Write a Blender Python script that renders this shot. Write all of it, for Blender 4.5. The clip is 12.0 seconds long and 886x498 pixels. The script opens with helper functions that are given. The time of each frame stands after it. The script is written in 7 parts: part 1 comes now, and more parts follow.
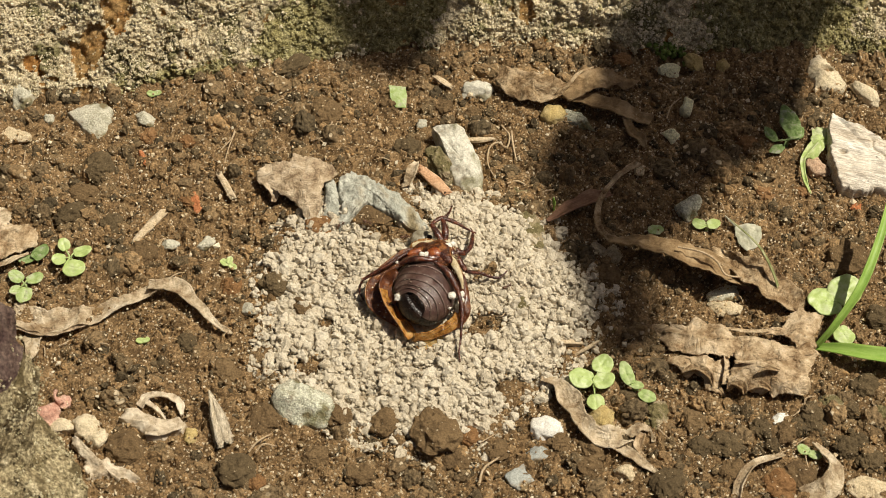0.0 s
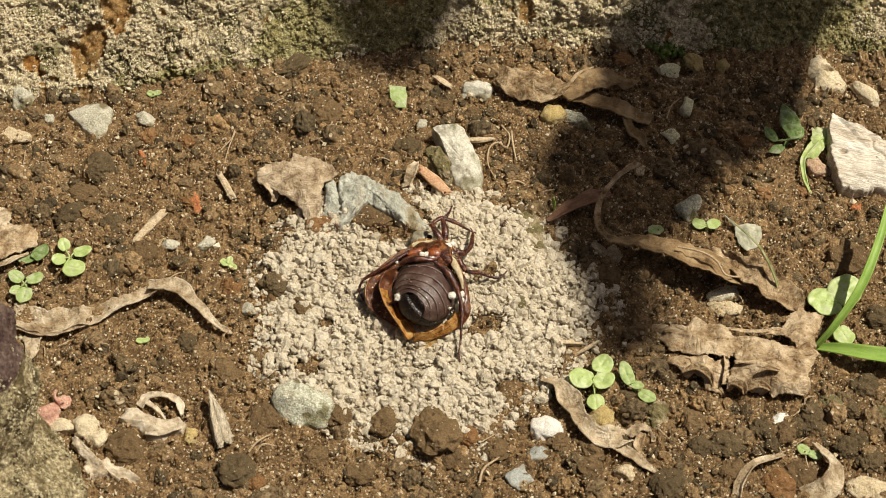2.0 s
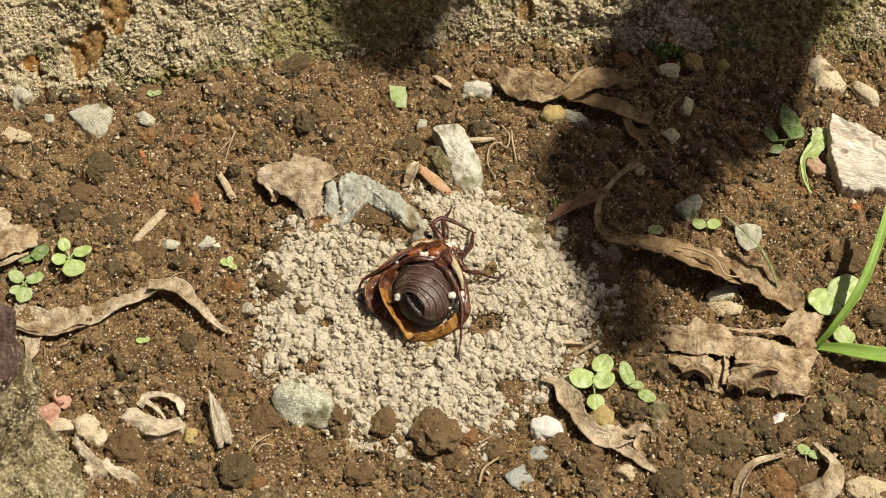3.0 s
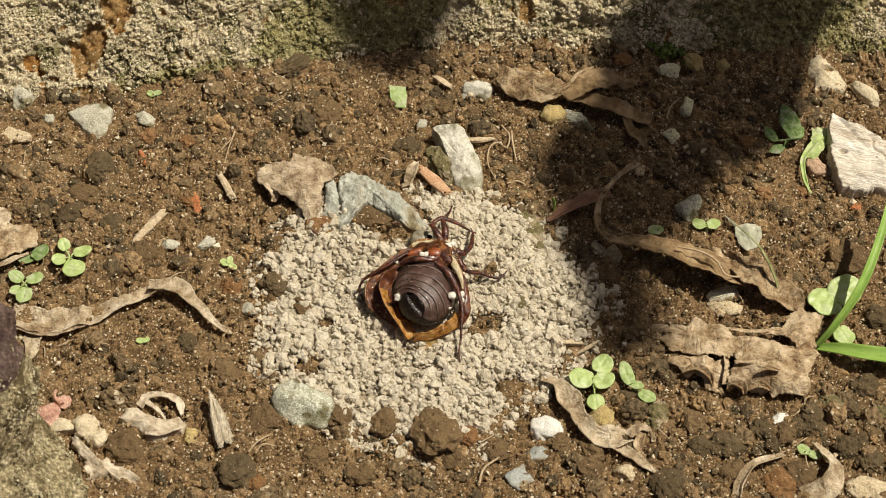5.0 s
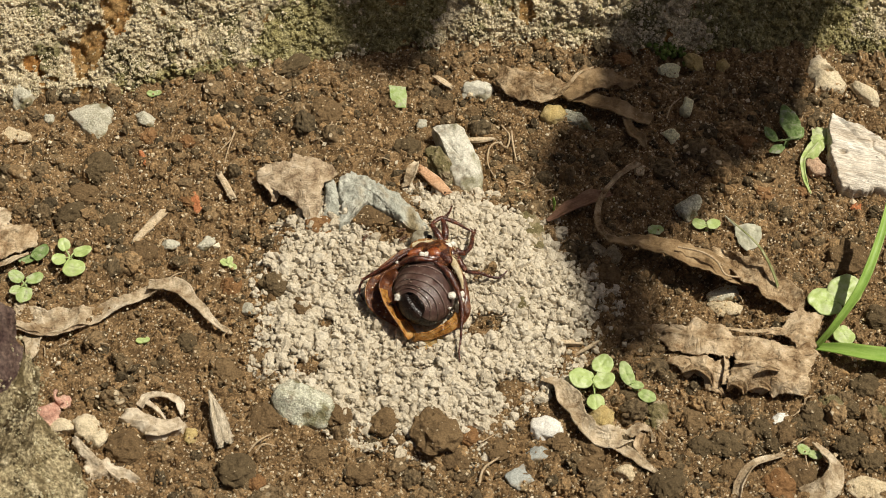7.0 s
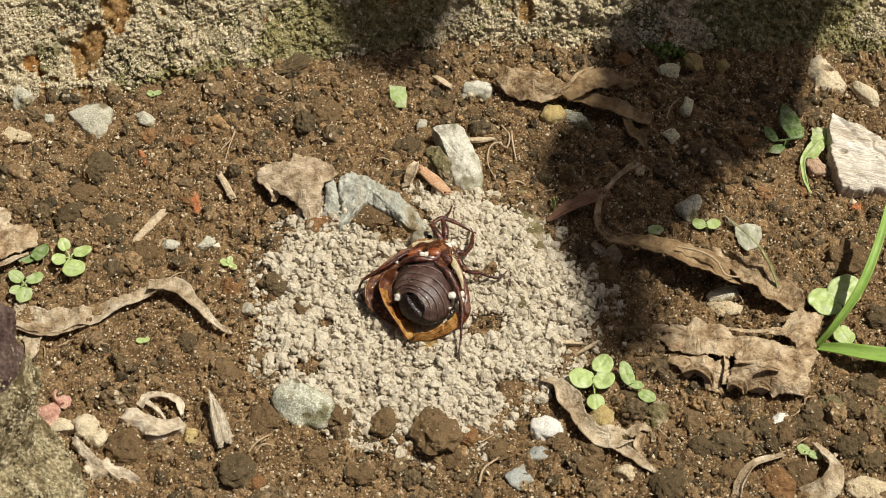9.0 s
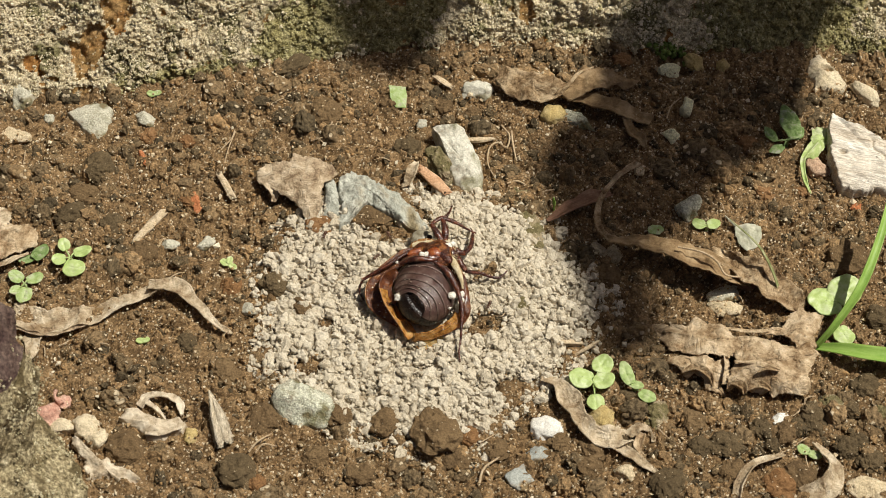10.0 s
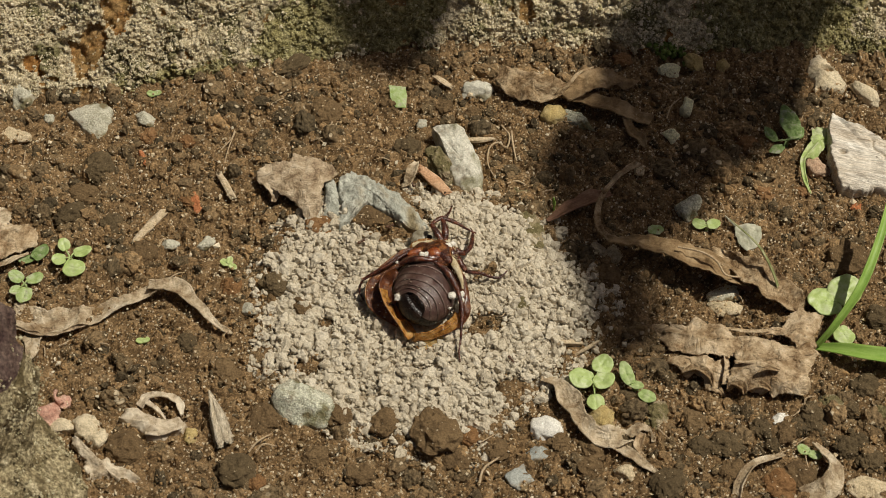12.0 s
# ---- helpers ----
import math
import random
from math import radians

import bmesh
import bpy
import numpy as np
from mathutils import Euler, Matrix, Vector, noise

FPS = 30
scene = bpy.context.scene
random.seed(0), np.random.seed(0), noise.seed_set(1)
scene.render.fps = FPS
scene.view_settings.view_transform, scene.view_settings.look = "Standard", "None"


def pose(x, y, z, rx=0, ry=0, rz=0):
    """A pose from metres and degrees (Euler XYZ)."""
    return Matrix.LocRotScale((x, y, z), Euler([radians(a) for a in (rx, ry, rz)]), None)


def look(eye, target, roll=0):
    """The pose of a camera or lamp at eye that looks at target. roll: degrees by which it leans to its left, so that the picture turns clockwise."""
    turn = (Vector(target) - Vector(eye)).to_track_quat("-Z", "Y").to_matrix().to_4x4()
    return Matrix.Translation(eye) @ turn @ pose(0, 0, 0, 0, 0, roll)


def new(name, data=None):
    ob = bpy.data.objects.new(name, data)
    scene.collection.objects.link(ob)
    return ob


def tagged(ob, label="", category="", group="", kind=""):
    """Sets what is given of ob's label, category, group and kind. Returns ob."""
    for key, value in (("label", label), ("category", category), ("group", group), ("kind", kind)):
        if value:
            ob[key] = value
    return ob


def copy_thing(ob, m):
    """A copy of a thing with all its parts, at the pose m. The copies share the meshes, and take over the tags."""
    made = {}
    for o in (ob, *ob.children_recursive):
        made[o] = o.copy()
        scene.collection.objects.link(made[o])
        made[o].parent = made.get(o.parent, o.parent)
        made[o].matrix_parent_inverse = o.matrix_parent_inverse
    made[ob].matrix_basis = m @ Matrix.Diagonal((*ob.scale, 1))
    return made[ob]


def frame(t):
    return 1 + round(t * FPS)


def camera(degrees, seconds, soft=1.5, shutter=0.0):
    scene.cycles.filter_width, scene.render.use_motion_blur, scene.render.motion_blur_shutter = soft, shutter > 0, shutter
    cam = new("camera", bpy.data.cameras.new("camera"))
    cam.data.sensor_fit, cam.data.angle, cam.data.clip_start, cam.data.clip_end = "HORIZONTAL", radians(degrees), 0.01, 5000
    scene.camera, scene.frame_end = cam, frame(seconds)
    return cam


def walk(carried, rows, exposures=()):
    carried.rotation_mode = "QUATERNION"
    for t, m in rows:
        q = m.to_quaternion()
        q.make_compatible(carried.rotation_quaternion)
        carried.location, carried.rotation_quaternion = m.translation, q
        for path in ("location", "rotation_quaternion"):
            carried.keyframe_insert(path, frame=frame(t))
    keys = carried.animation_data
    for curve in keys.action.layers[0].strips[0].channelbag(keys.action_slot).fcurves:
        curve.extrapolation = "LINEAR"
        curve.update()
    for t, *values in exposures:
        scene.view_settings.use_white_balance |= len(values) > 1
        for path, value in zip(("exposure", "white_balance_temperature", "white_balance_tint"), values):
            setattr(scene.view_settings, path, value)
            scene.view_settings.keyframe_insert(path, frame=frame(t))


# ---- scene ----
# A dead beetle on a little heap of crumbs, on garden soil at the foot of a weathered concrete footing.
# Lengths below are in millimetres and become metres when a mesh is made.
MM = 0.001
cam = camera(22, 12.0, soft=0.6)
# a small aperture: sharp at the foot of the wall, softer towards the near corner
cam.data.dof.use_dof = True
cam.data.dof.focus_distance = 0.412
cam.data.dof.aperture_fstop = 54.0
EYE = look((0.0, -0.2482, 0.3177), (0.0, 0.0, 0.0))
# the camera's own exposure and white balance drift a little, and a thin cloud dims the end
walk(cam, [(0.0, EYE), (12.0, EYE)],
     [(0.0, 0.05, 6450, 10), (3.0, 0.05, 6400, 10), (5.5, -0.01, 6350, 10), (7.0, -0.01, 6300, 10), (9.0, 0.03, 6080, 10), (10.5, 0.02, 6050, 10),
      (11.0, -0.01, 6050, 10), (11.5, -0.14, 6100, 10), (12.0, -0.41, 6250, 10)])

# ---- light ----
SUN = Vector((0.43, 0.04, 0.90)).normalized()
world = bpy.data.worlds.new("world")
scene.world = world
world.use_nodes = True
wn = world.node_tree
sky = wn.nodes.new("ShaderNodeTexSky")
sky.sky_type = "NISHITA"
sky.sun_disc = False
sky.air_density = 0.12
sky.dust_density = 2.6
sky.ozone_density = 0.0
sky.sun_elevation = math.asin(SUN.z)
sky.sun_rotation = math.atan2(SUN.x, SUN.y)
wn.nodes["Background"].inputs["Strength"].default_value = 0.057
wn.links.new(sky.outputs["Color"], wn.nodes["Background"].inputs["Color"])
sun_data = bpy.data.lights.new("sun", "SUN")
sun_data.energy = 5.0
sun_data.angle = radians(0.53)
sun_data.color = (1.0, 0.92, 0.765)
sun = new("sun", sun_data)
sun.matrix_world = look(SUN * 3, (0, 0, 0))
scene.view_settings.exposure = 0.0


# ---- materials ----
def nodes_of(name):
    m = bpy.data.materials.new(name)
    m.use_nodes = True
    nt = m.node_tree
    return m, nt, nt.nodes["Principled BSDF"]


def noise_node(nt, coord, size, detail=4.0, rough=0.6, warp=0.0):
    """Noise whose features are about size millimetres across."""
    n = nt.nodes.new("ShaderNodeTexNoise")
    n.inputs["Scale"].default_value = 1000.0 / size
    n.inputs["Detail"].default_value = detail
    n.inputs["Roughness"].default_value = rough
    n.inputs["Distortion"].default_value = warp
    nt.links.new(coord, n.inputs["Vector"])
    return n.outputs["Fac"]


def maths(nt, op, a, b):
    n = nt.nodes.new("ShaderNodeMath")
    n.operation = op
    for i, v in enumerate((a, b)):
        if isinstance(v, (int, float)):
            n.inputs[i].default_value = v
        else:
            nt.links.new(v, n.inputs[i])
    return n.outputs[0]


def ramp_node(nt, fac, stops):
    n = nt.nodes.new("ShaderNodeValToRGB")
    el = n.color_ramp.elements
    while len(el) < len(stops):
        el.new(0.5)
    for e, (p, c) in zip(el, stops):
        e.position, e.color = p, (*c, 1)
    nt.links.new(fac, n.inputs["Fac"])
    return n.outputs["Color"]


def mix_node(nt, fac, a, b, mode="MIX"):
    n = nt.nodes.new("ShaderNodeMix")
    n.data_type, n.blend_type = "RGBA", mode
    for sock, v in ((n.inputs[0], fac), (n.inputs[6], a), (n.inputs[7], b)):
        if isinstance(v, (int, float)):
            sock.default_value = v
        elif isinstance(v, tuple):
            sock.default_value = (*v, 1)
        else:
            nt.links.new(v, sock)
    return n.outputs[2]


def spread(cols):
    """Even ramp stops over the middle of the noise's range."""
    k = len(cols)
    return [(0.3 + 0.4 * i / (k - 1), c) for i, c in enumerate(cols)]


def earthy(name, cols, size=3.0, fine=0.35, bump=0.6, rough=0.95, pick="", share=0.6,
           speck=None, speck_size=0.9, speck_fill=0.16, spec=0.15, stain=None, stain_size=12.0, contrast=0.5, dirt=0.0, stretch=None, turn=0.18):
    """Soil, stone, lichen, dry wood: a coarse and a fine noise, pale grains and relief. pick: where each
    piece's own tint comes from (ISLAND for joined pieces, OBJECT for single ones)."""
    m, nt, bsdf = nodes_of(name)
    co = nt.nodes.new("ShaderNodeTexCoord").outputs["Object"]
    if pick == "OBJECT":
        shift = nt.nodes.new("ShaderNodeVectorMath")
        shift.operation = "ADD"
        nt.links.new(co, shift.inputs[0])
        nt.links.new(nt.nodes.new("ShaderNodeObjectInfo").outputs["Random"], shift.inputs[1])
        co = shift.outputs[0]
    if stretch:
        mp = nt.nodes.new("ShaderNodeMapping")
        mp.vector_type = "TEXTURE"
        mp.inputs["Scale"].default_value = [1 / k for k in stretch]
        mp.inputs["Rotation"].default_value = (0, 0, turn)
        nt.links.new(co, mp.inputs["Vector"])
        co = mp.outputs["Vector"]
    coarse = noise_node(nt, co, size, 5.0, 0.65)
    small = noise_node(nt, co, fine, 4.0, 0.7)
    fac = maths(nt, "ADD", maths(nt, "MULTIPLY", coarse, 0.75), maths(nt, "MULTIPLY", small, 0.25))
    if pick:
        rnd = (nt.nodes.new("ShaderNodeNewGeometry").outputs["Random Per Island"] if pick == "ISLAND"
               else nt.nodes.new("ShaderNodeObjectInfo").outputs["Random"])
        rnd = maths(nt, "ADD", maths(nt, "MULTIPLY", rnd, 0.5), 0.25)
        fac = maths(nt, "ADD", maths(nt, "MULTIPLY", fac, 1 - share), maths(nt, "MULTIPLY", rnd, share))
    col = ramp_node(nt, fac, spread(cols))
    if stain:
        big = noise_node(nt, co, stain_size, 3.0, 0.55)
        col = mix_node(nt, ramp_node(nt, big, [(0.52, (0, 0, 0)), (0.62, (1, 1, 1))]), col, stain)
    if dirt:
        soil = noise_node(nt, co, 2.4, 6.0, 0.75)
        col = mix_node(nt, ramp_node(nt, soil, [(0.52, (0, 0, 0)), (0.66, (dirt, dirt, dirt))]), col, (0.20, 0.135, 0.07))
    # soft value change from grain to grain
    shade = ramp_node(nt, small, [(0.32, (1 - 0.55 * contrast,) * 3), (0.68, (1 + 0.5 * contrast,) * 3)])
    col = mix_node(nt, 1.0, col, shade, "MULTIPLY")
    height = maths(nt, "ADD", coarse, maths(nt, "MULTIPLY", small, 0.5))
    if speck:
        v = nt.nodes.new("ShaderNodeTexVoronoi")
        v.inputs["Scale"].default_value = 1000.0 / speck_size
        nt.links.new(co, v.inputs["Vector"])
        dot = ramp_node(nt, v.outputs["Distance"], [(speck_fill, (1, 1, 1)), (speck_fill + 0.06, (0, 0, 0))])
        some = ramp_node(nt, v.outputs["Color"], [(0.62, (0, 0, 0)), (0.66, (1, 1, 1))])
        mask = mix_node(nt, 1.0, dot, some, "MULTIPLY")
        col = mix_node(nt, mask, col, speck)
        height = maths(nt, "ADD", height, maths(nt, "MULTIPLY", mask, 0.3))
    nt.links.new(col, bsdf.inputs["Base Color"])
    bsdf.inputs["Roughness"].default_value = rough
    bsdf.inputs["Specular IOR Level"].default_value = spec
    b = nt.nodes.new("ShaderNodeBump")
    b.inputs["Strength"].default_value = bump
    b.inputs["Distance"].default_value = 0.0006
    nt.links.new(height, b.inputs["Height"])
    nt.links.new(b.outputs["Normal"], bsdf.inputs["Normal"])
    return m


def leafy(name, cols, size=4.0, fine=0.5, rough=0.75, clear=0.25, bump=0.4, spec=0.3, spots=None, streak=0.0, specks=None):
    """Thin leaf tissue, dry or green: light shines through part of it."""
    m, nt, bsdf = nodes_of(name)
    tc = nt.nodes.new("ShaderNodeTexCoord")
    co = tc.outputs["Object"]
    coarse = noise_node(nt, co, size, 4.0, 0.6, 0.4)
    small = noise_node(nt, co, fine, 5.0, 0.7)
    fac = maths(nt, "ADD", maths(nt, "MULTIPLY", coarse, 0.7), maths(nt, "MULTIPLY", small, 0.3))
    height = maths(nt, "ADD", coarse, maths(nt, "MULTIPLY", small, 0.6))
    if streak:
        # fibres along the leaf, by its own length and width
        st = nt.nodes.new("ShaderNodeMapping")
        st.inputs["Scale"].default_value = (0.0004, 0.0045, 0.0)
        nt.links.new(tc.outputs["UV"], st.inputs["Vector"])
        fib = noise_node(nt, st.outputs["Vector"], 2.0, 4.0, 0.7)
        fac = maths(nt, "ADD", maths(nt, "MULTIPLY", fac, 1 - streak), maths(nt, "MULTIPLY", fib, streak))
        height = maths(nt, "ADD", height, maths(nt, "MULTIPLY", fib, 0.8))
    k = len(cols)
    col = ramp_node(nt, fac, [(0.37 + 0.26 * i / (k - 1), c) for i, c in enumerate(cols)])
    if specks:
        sp = noise_node(nt, co, 0.9, 5.0, 0.8)
        col = mix_node(nt, ramp_node(nt, sp, [(0.34, (0.5, 0.5, 0.5)), (0.42, (0, 0, 0))]), col, specks)
        col = mix_node(nt, ramp_node(nt, sp, [(0.60, (0, 0, 0)), (0.72, (0.6, 0.6, 0.6))]), col, (0.60, 0.49, 0.33))
        # worn paler and browner patches, and shallow wrinkles
        patch = noise_node(nt, co, 5.0, 5.0, 0.7, 0.8)
        col = mix_node(nt, 1.0, col, ramp_node(nt, patch, [(0.36, (0.72, 0.66, 0.58)), (0.5, (1, 1, 1)), (0.64, (1.12, 1.12, 1.12))]), "MULTIPLY")
        line = maths(nt, "ABSOLUTE", maths(nt, "SUBTRACT", noise_node(nt, co, 2.2, 4.0, 0.65, 0.6), 0.5), 0.0)
        height = maths(nt, "ADD", height, maths(nt, "MULTIPLY", maths(nt, "MINIMUM", line, 0.08), 5.0))
    if spots:
        big = noise_node(nt, co, 1.3, 4.0, 0.7)
        col = mix_node(nt, ramp_node(nt, big, [(0.56, (0, 0, 0)), (0.64, (1, 1, 1))]), col, spots)
    nt.links.new(col, bsdf.inputs["Base Color"])
    bsdf.inputs["Roughness"].default_value = rough
    bsdf.inputs["Specular IOR Level"].default_value = spec
    b = nt.nodes.new("ShaderNodeBump")
    b.inputs["Strength"].default_value = bump
    b.inputs["Distance"].default_value = 0.0004
    nt.links.new(height, b.inputs["Height"])
    nt.links.new(b.outputs["Normal"], bsdf.inputs["Normal"])
    thin = nt.nodes.new("ShaderNodeBsdfTranslucent")
    nt.links.new(col, thin.inputs["Color"])
    mix = nt.nodes.new("ShaderNodeMixShader")
    mix.inputs[0].default_value = clear
    out = nt.nodes["Material Output"]
    nt.links.new(bsdf.outputs[0], mix.inputs[1])
    nt.links.new(thin.outputs[0], mix.inputs[2])
    nt.links.new(mix.outputs[0], out.inputs["Surface"])
    return m


def horny(name, cols, size=2.5, rough=0.25, clear=0.0, bump=0.12, coat=0.3, dust=0.0, spec=0.5):
    """Insect cuticle: smooth, glossy, brown to black, a little dusty."""
    m, nt, bsdf = nodes_of(name)
    co = nt.nodes.new("ShaderNodeTexCoord").outputs["Object"]
    coarse = noise_node(nt, co, size, 4.0, 0.6)
    small = noise_node(nt, co, 0.25, 3.0, 0.6)
    col = ramp_node(nt, coarse, spread(cols))
    if dust:
        d = noise_node(nt, co, 0.7, 5.0, 0.75)
        col = mix_node(nt, ramp_node(nt, d, [(0.60, (0, 0, 0)), (0.72, (dust, dust, dust))]), col, (0.42, 0.34, 0.24))
    nt.links.new(col, bsdf.inputs["Base Color"])
    rr = ramp_node(nt, small, [(0.3, (rough * 0.7,) * 3), (0.7, (min(1, rough * 1.6),) * 3)])
    nt.links.new(rr, bsdf.inputs["Roughness"])
    bsdf.inputs["Specular IOR Level"].default_value = spec
    bsdf.inputs["Coat Weight"].default_value = coat
    bsdf.inputs["Coat Roughness"].default_value = 0.15
    b = nt.nodes.new("ShaderNodeBump")
    b.inputs["Strength"].default_value = bump
    b.inputs["Distance"].default_value = 0.0003
    nt.links.new(small, b.inputs["Height"])
    nt.links.new(b.outputs["Normal"], bsdf.inputs["Normal"])
    if clear:
        thin = nt.nodes.new("ShaderNodeBsdfTranslucent")
        nt.links.new(col, thin.inputs["Color"])
        mix = nt.nodes.new("ShaderNodeMixShader")
        mix.inputs[0].default_value = clear
        nt.links.new(bsdf.outputs[0], mix.inputs[1])
        nt.links.new(thin.outputs[0], mix.inputs[2])
        nt.links.new(mix.outputs[0], nt.nodes["Material Output"].inputs["Surface"])
    return m


PALE_GRAIN = (0.55, 0.45, 0.30)
SOIL_COLS = [(0.08, 0.049, 0.024), (0.165, 0.104, 0.049), (0.245, 0.158, 0.077), (0.38, 0.265, 0.139)]
SOIL = earthy("soil", SOIL_COLS, 3.0, 0.4, 1.0, speck=PALE_GRAIN, speck_size=0.6, speck_fill=0.30, contrast=1.0)
CLODS = earthy("soil_clods", [(0.066, 0.051, 0.030), (0.118, 0.086, 0.047), (0.185, 0.128, 0.066), (0.26, 0.172, 0.086), (0.36, 0.225, 0.102)],
               1.6, 0.35, 1.0, pick="ISLAND", share=0.65, speck=PALE_GRAIN, speck_size=0.65, speck_fill=0.28, contrast=1.0)
CLOD_ONE = earthy("soil_clod", [(0.065, 0.050, 0.029), (0.112, 0.082, 0.045), (0.175, 0.122, 0.065), (0.25, 0.168, 0.085), (0.36, 0.225, 0.102)],
                  1.6, 0.35, 1.0, pick="OBJECT", share=0.65, speck=PALE_GRAIN, speck_size=0.65, speck_fill=0.28, contrast=1.0)
GRAINS = earthy("sand_grains", [(0.16, 0.10, 0.045), (0.33, 0.20, 0.085), (0.47, 0.345, 0.19), (0.74, 0.65, 0.48)], 0.8, 0.15, 0.3,
                rough=0.7, pick="ISLAND", share=0.8)
CRUMB = earthy("pale_crumbs", [(0.41, 0.345, 0.245), (0.515, 0.447, 0.332), (0.58, 0.512, 0.39), (0.645, 0.58, 0.462)],
               1.2, 0.22, 0.45, pick="ISLAND", share=0.55)
CRUMB_ONE = earthy("pale_crumb", [(0.41, 0.345, 0.245), (0.515, 0.447, 0.332), (0.58, 0.512, 0.39), (0.645, 0.58, 0.462)],
                   1.2, 0.22, 0.45, pick="OBJECT", share=0.5)
# darker than the crumbs: shade in the gaps is put into this colour
CRUMB_BED = earthy("crumb_bed", [(0.26, 0.195, 0.12), (0.40, 0.325, 0.22), (0.51, 0.43, 0.305)], 1.2, 0.3, 0.8)
FOOTING = earthy("weathered_concrete", [(0.14, 0.080, 0.028), (0.25, 0.15, 0.055), (0.34, 0.21, 0.085), (0.46, 0.32, 0.16)],
                 3.0, 0.4, 1.0, stain=(0.34, 0.165, 0.048), stain_size=9.0, speck=(0.5, 0.42, 0.28), speck_size=0.9, speck_fill=0.2, contrast=0.8)
LICHEN = earthy("lichen_crust", [(0.407, 0.33, 0.19), (0.572, 0.49, 0.314), (0.71, 0.621, 0.431), (0.836, 0.748, 0.571)],
                2.0, 0.25, 0.6, pick="ISLAND", share=0.5)
LICHEN_DULL = earthy("dull_lichen", [(0.20, 0.165, 0.085), (0.36, 0.31, 0.18), (0.52, 0.46, 0.29), (0.70, 0.63, 0.44)], 2.0, 0.25, 0.6, pick="ISLAND", share=0.7)
LICHEN_FACE = earthy("lichen_face", [(0.218, 0.155, 0.077), (0.46, 0.38, 0.234), (0.678, 0.581, 0.398), (0.85, 0.782, 0.591)], 0.9, 0.3, 1.0, contrast=0.9, stain=(0.22, 0.195, 0.095), stain_size=7.0)
MOSS_CRUST = earthy("moss_crust", [(0.176, 0.149, 0.061), (0.319, 0.286, 0.127), (0.462, 0.418, 0.22), (0.638, 0.572, 0.363)], 1.6, 0.25, 0.7, pick="ISLAND", share=0.5)
MOSS_FACE = earthy("moss_face", [(0.11, 0.086, 0.033), (0.231, 0.198, 0.079), (0.374, 0.33, 0.16), (0.55, 0.484, 0.297)], 1.4, 0.3, 1.0, contrast=0.9)
CLOD_BROWN = earthy("clod_brown", [(0.095, 0.060, 0.030), (0.15, 0.098, 0.048), (0.21, 0.14, 0.07)], 2.0, 0.3, 0.8, pick="OBJECT",
                    share=0.3, speck=PALE_GRAIN, speck_size=0.9, speck_fill=0.15)
CLOD_DARK = earthy("clod_dark", [(0.068, 0.049, 0.026), (0.112, 0.080, 0.042), (0.165, 0.118, 0.062)], 2.0, 0.3, 0.8, pick="OBJECT",
                   share=0.3, speck=PALE_GRAIN, speck_size=0.9, speck_fill=0.12)
CLOD_RUST = earthy("clod_rust", [(0.13, 0.065, 0.025), (0.22, 0.118, 0.05), (0.31, 0.18, 0.085)], 1.8, 0.3, 0.7, pick="OBJECT", share=0.3, speck=PALE_GRAIN, speck_size=0.9, speck_fill=0.12)
CLOD_OLIVE = earthy("rock_olive", [(0.10, 0.082, 0.036), (0.18, 0.15, 0.070), (0.28, 0.235, 0.125)], 1.6, 0.3, 1.0,
                    stain=(0.36, 0.29, 0.18), stain_size=3.0, speck=PALE_GRAIN, speck_size=0.9, speck_fill=0.18)
STONE_GREY = earthy("stone_grey", [(0.28, 0.26, 0.19), (0.41, 0.385, 0.30), (0.52, 0.495, 0.40)], 2.5, 0.25, 0.4, pick="OBJECT", share=0.2, dirt=0.75)
STONE_BLUE = earthy("stone_blue_grey", [(0.24, 0.25, 0.225), (0.36, 0.37, 0.335), (0.48, 0.48, 0.425)], 3.0, 0.3, 0.55, stain=(0.20, 0.145, 0.075), stain_size=6.0, dirt=0.75)
STONE_SLAB = earthy("slab_blue_grey", [(0.26, 0.262, 0.21), (0.385, 0.386, 0.32), (0.50, 0.495, 0.42), (0.61, 0.60, 0.51)], 3.4, 0.5, 1.0, stain=(0.27, 0.22, 0.13), stain_size=7.0, contrast=0.5, dirt=0.5, stretch=(1.0, 0.6, 1.0))
STONE_MOTTLED = earthy("stone_mottled", [(0.25, 0.22, 0.125), (0.46, 0.45, 0.335), (0.63, 0.62, 0.49), (0.76, 0.74, 0.62)], 1.3, 0.35, 0.9, stain=(0.20, 0.19, 0.10), stain_size=4.5, dirt=0.75, contrast=0.8)
STONE_PALE = earthy("stone_pale", [(0.34, 0.31, 0.21), (0.56, 0.53, 0.415), (0.69, 0.66, 0.55)], 2.4, 0.3, 0.8, stain=(0.22, 0.20, 0.11), stain_size=5.0, dirt=0.75)
STONE_CREAM = earthy("stone_cream", [(0.40, 0.37, 0.27), (0.63, 0.60, 0.495), (0.75, 0.72, 0.62)], 2.0, 0.3, 0.7, stain=(0.34, 0.32, 0.21), stain_size=4.0, dirt=0.6)
STONE_ROSE = earthy("stone_rose", [(0.33, 0.20, 0.12), (0.50, 0.34, 0.225), (0.62, 0.46, 0.33)], 1.6, 0.3, 0.8, dirt=0.5)
STONE_YELLOW = earthy("stone_yellow", [(0.34, 0.24, 0.09), (0.50, 0.38, 0.16), (0.62, 0.51, 0.27)], 1.6, 0.3, 0.8, dirt=0.75)
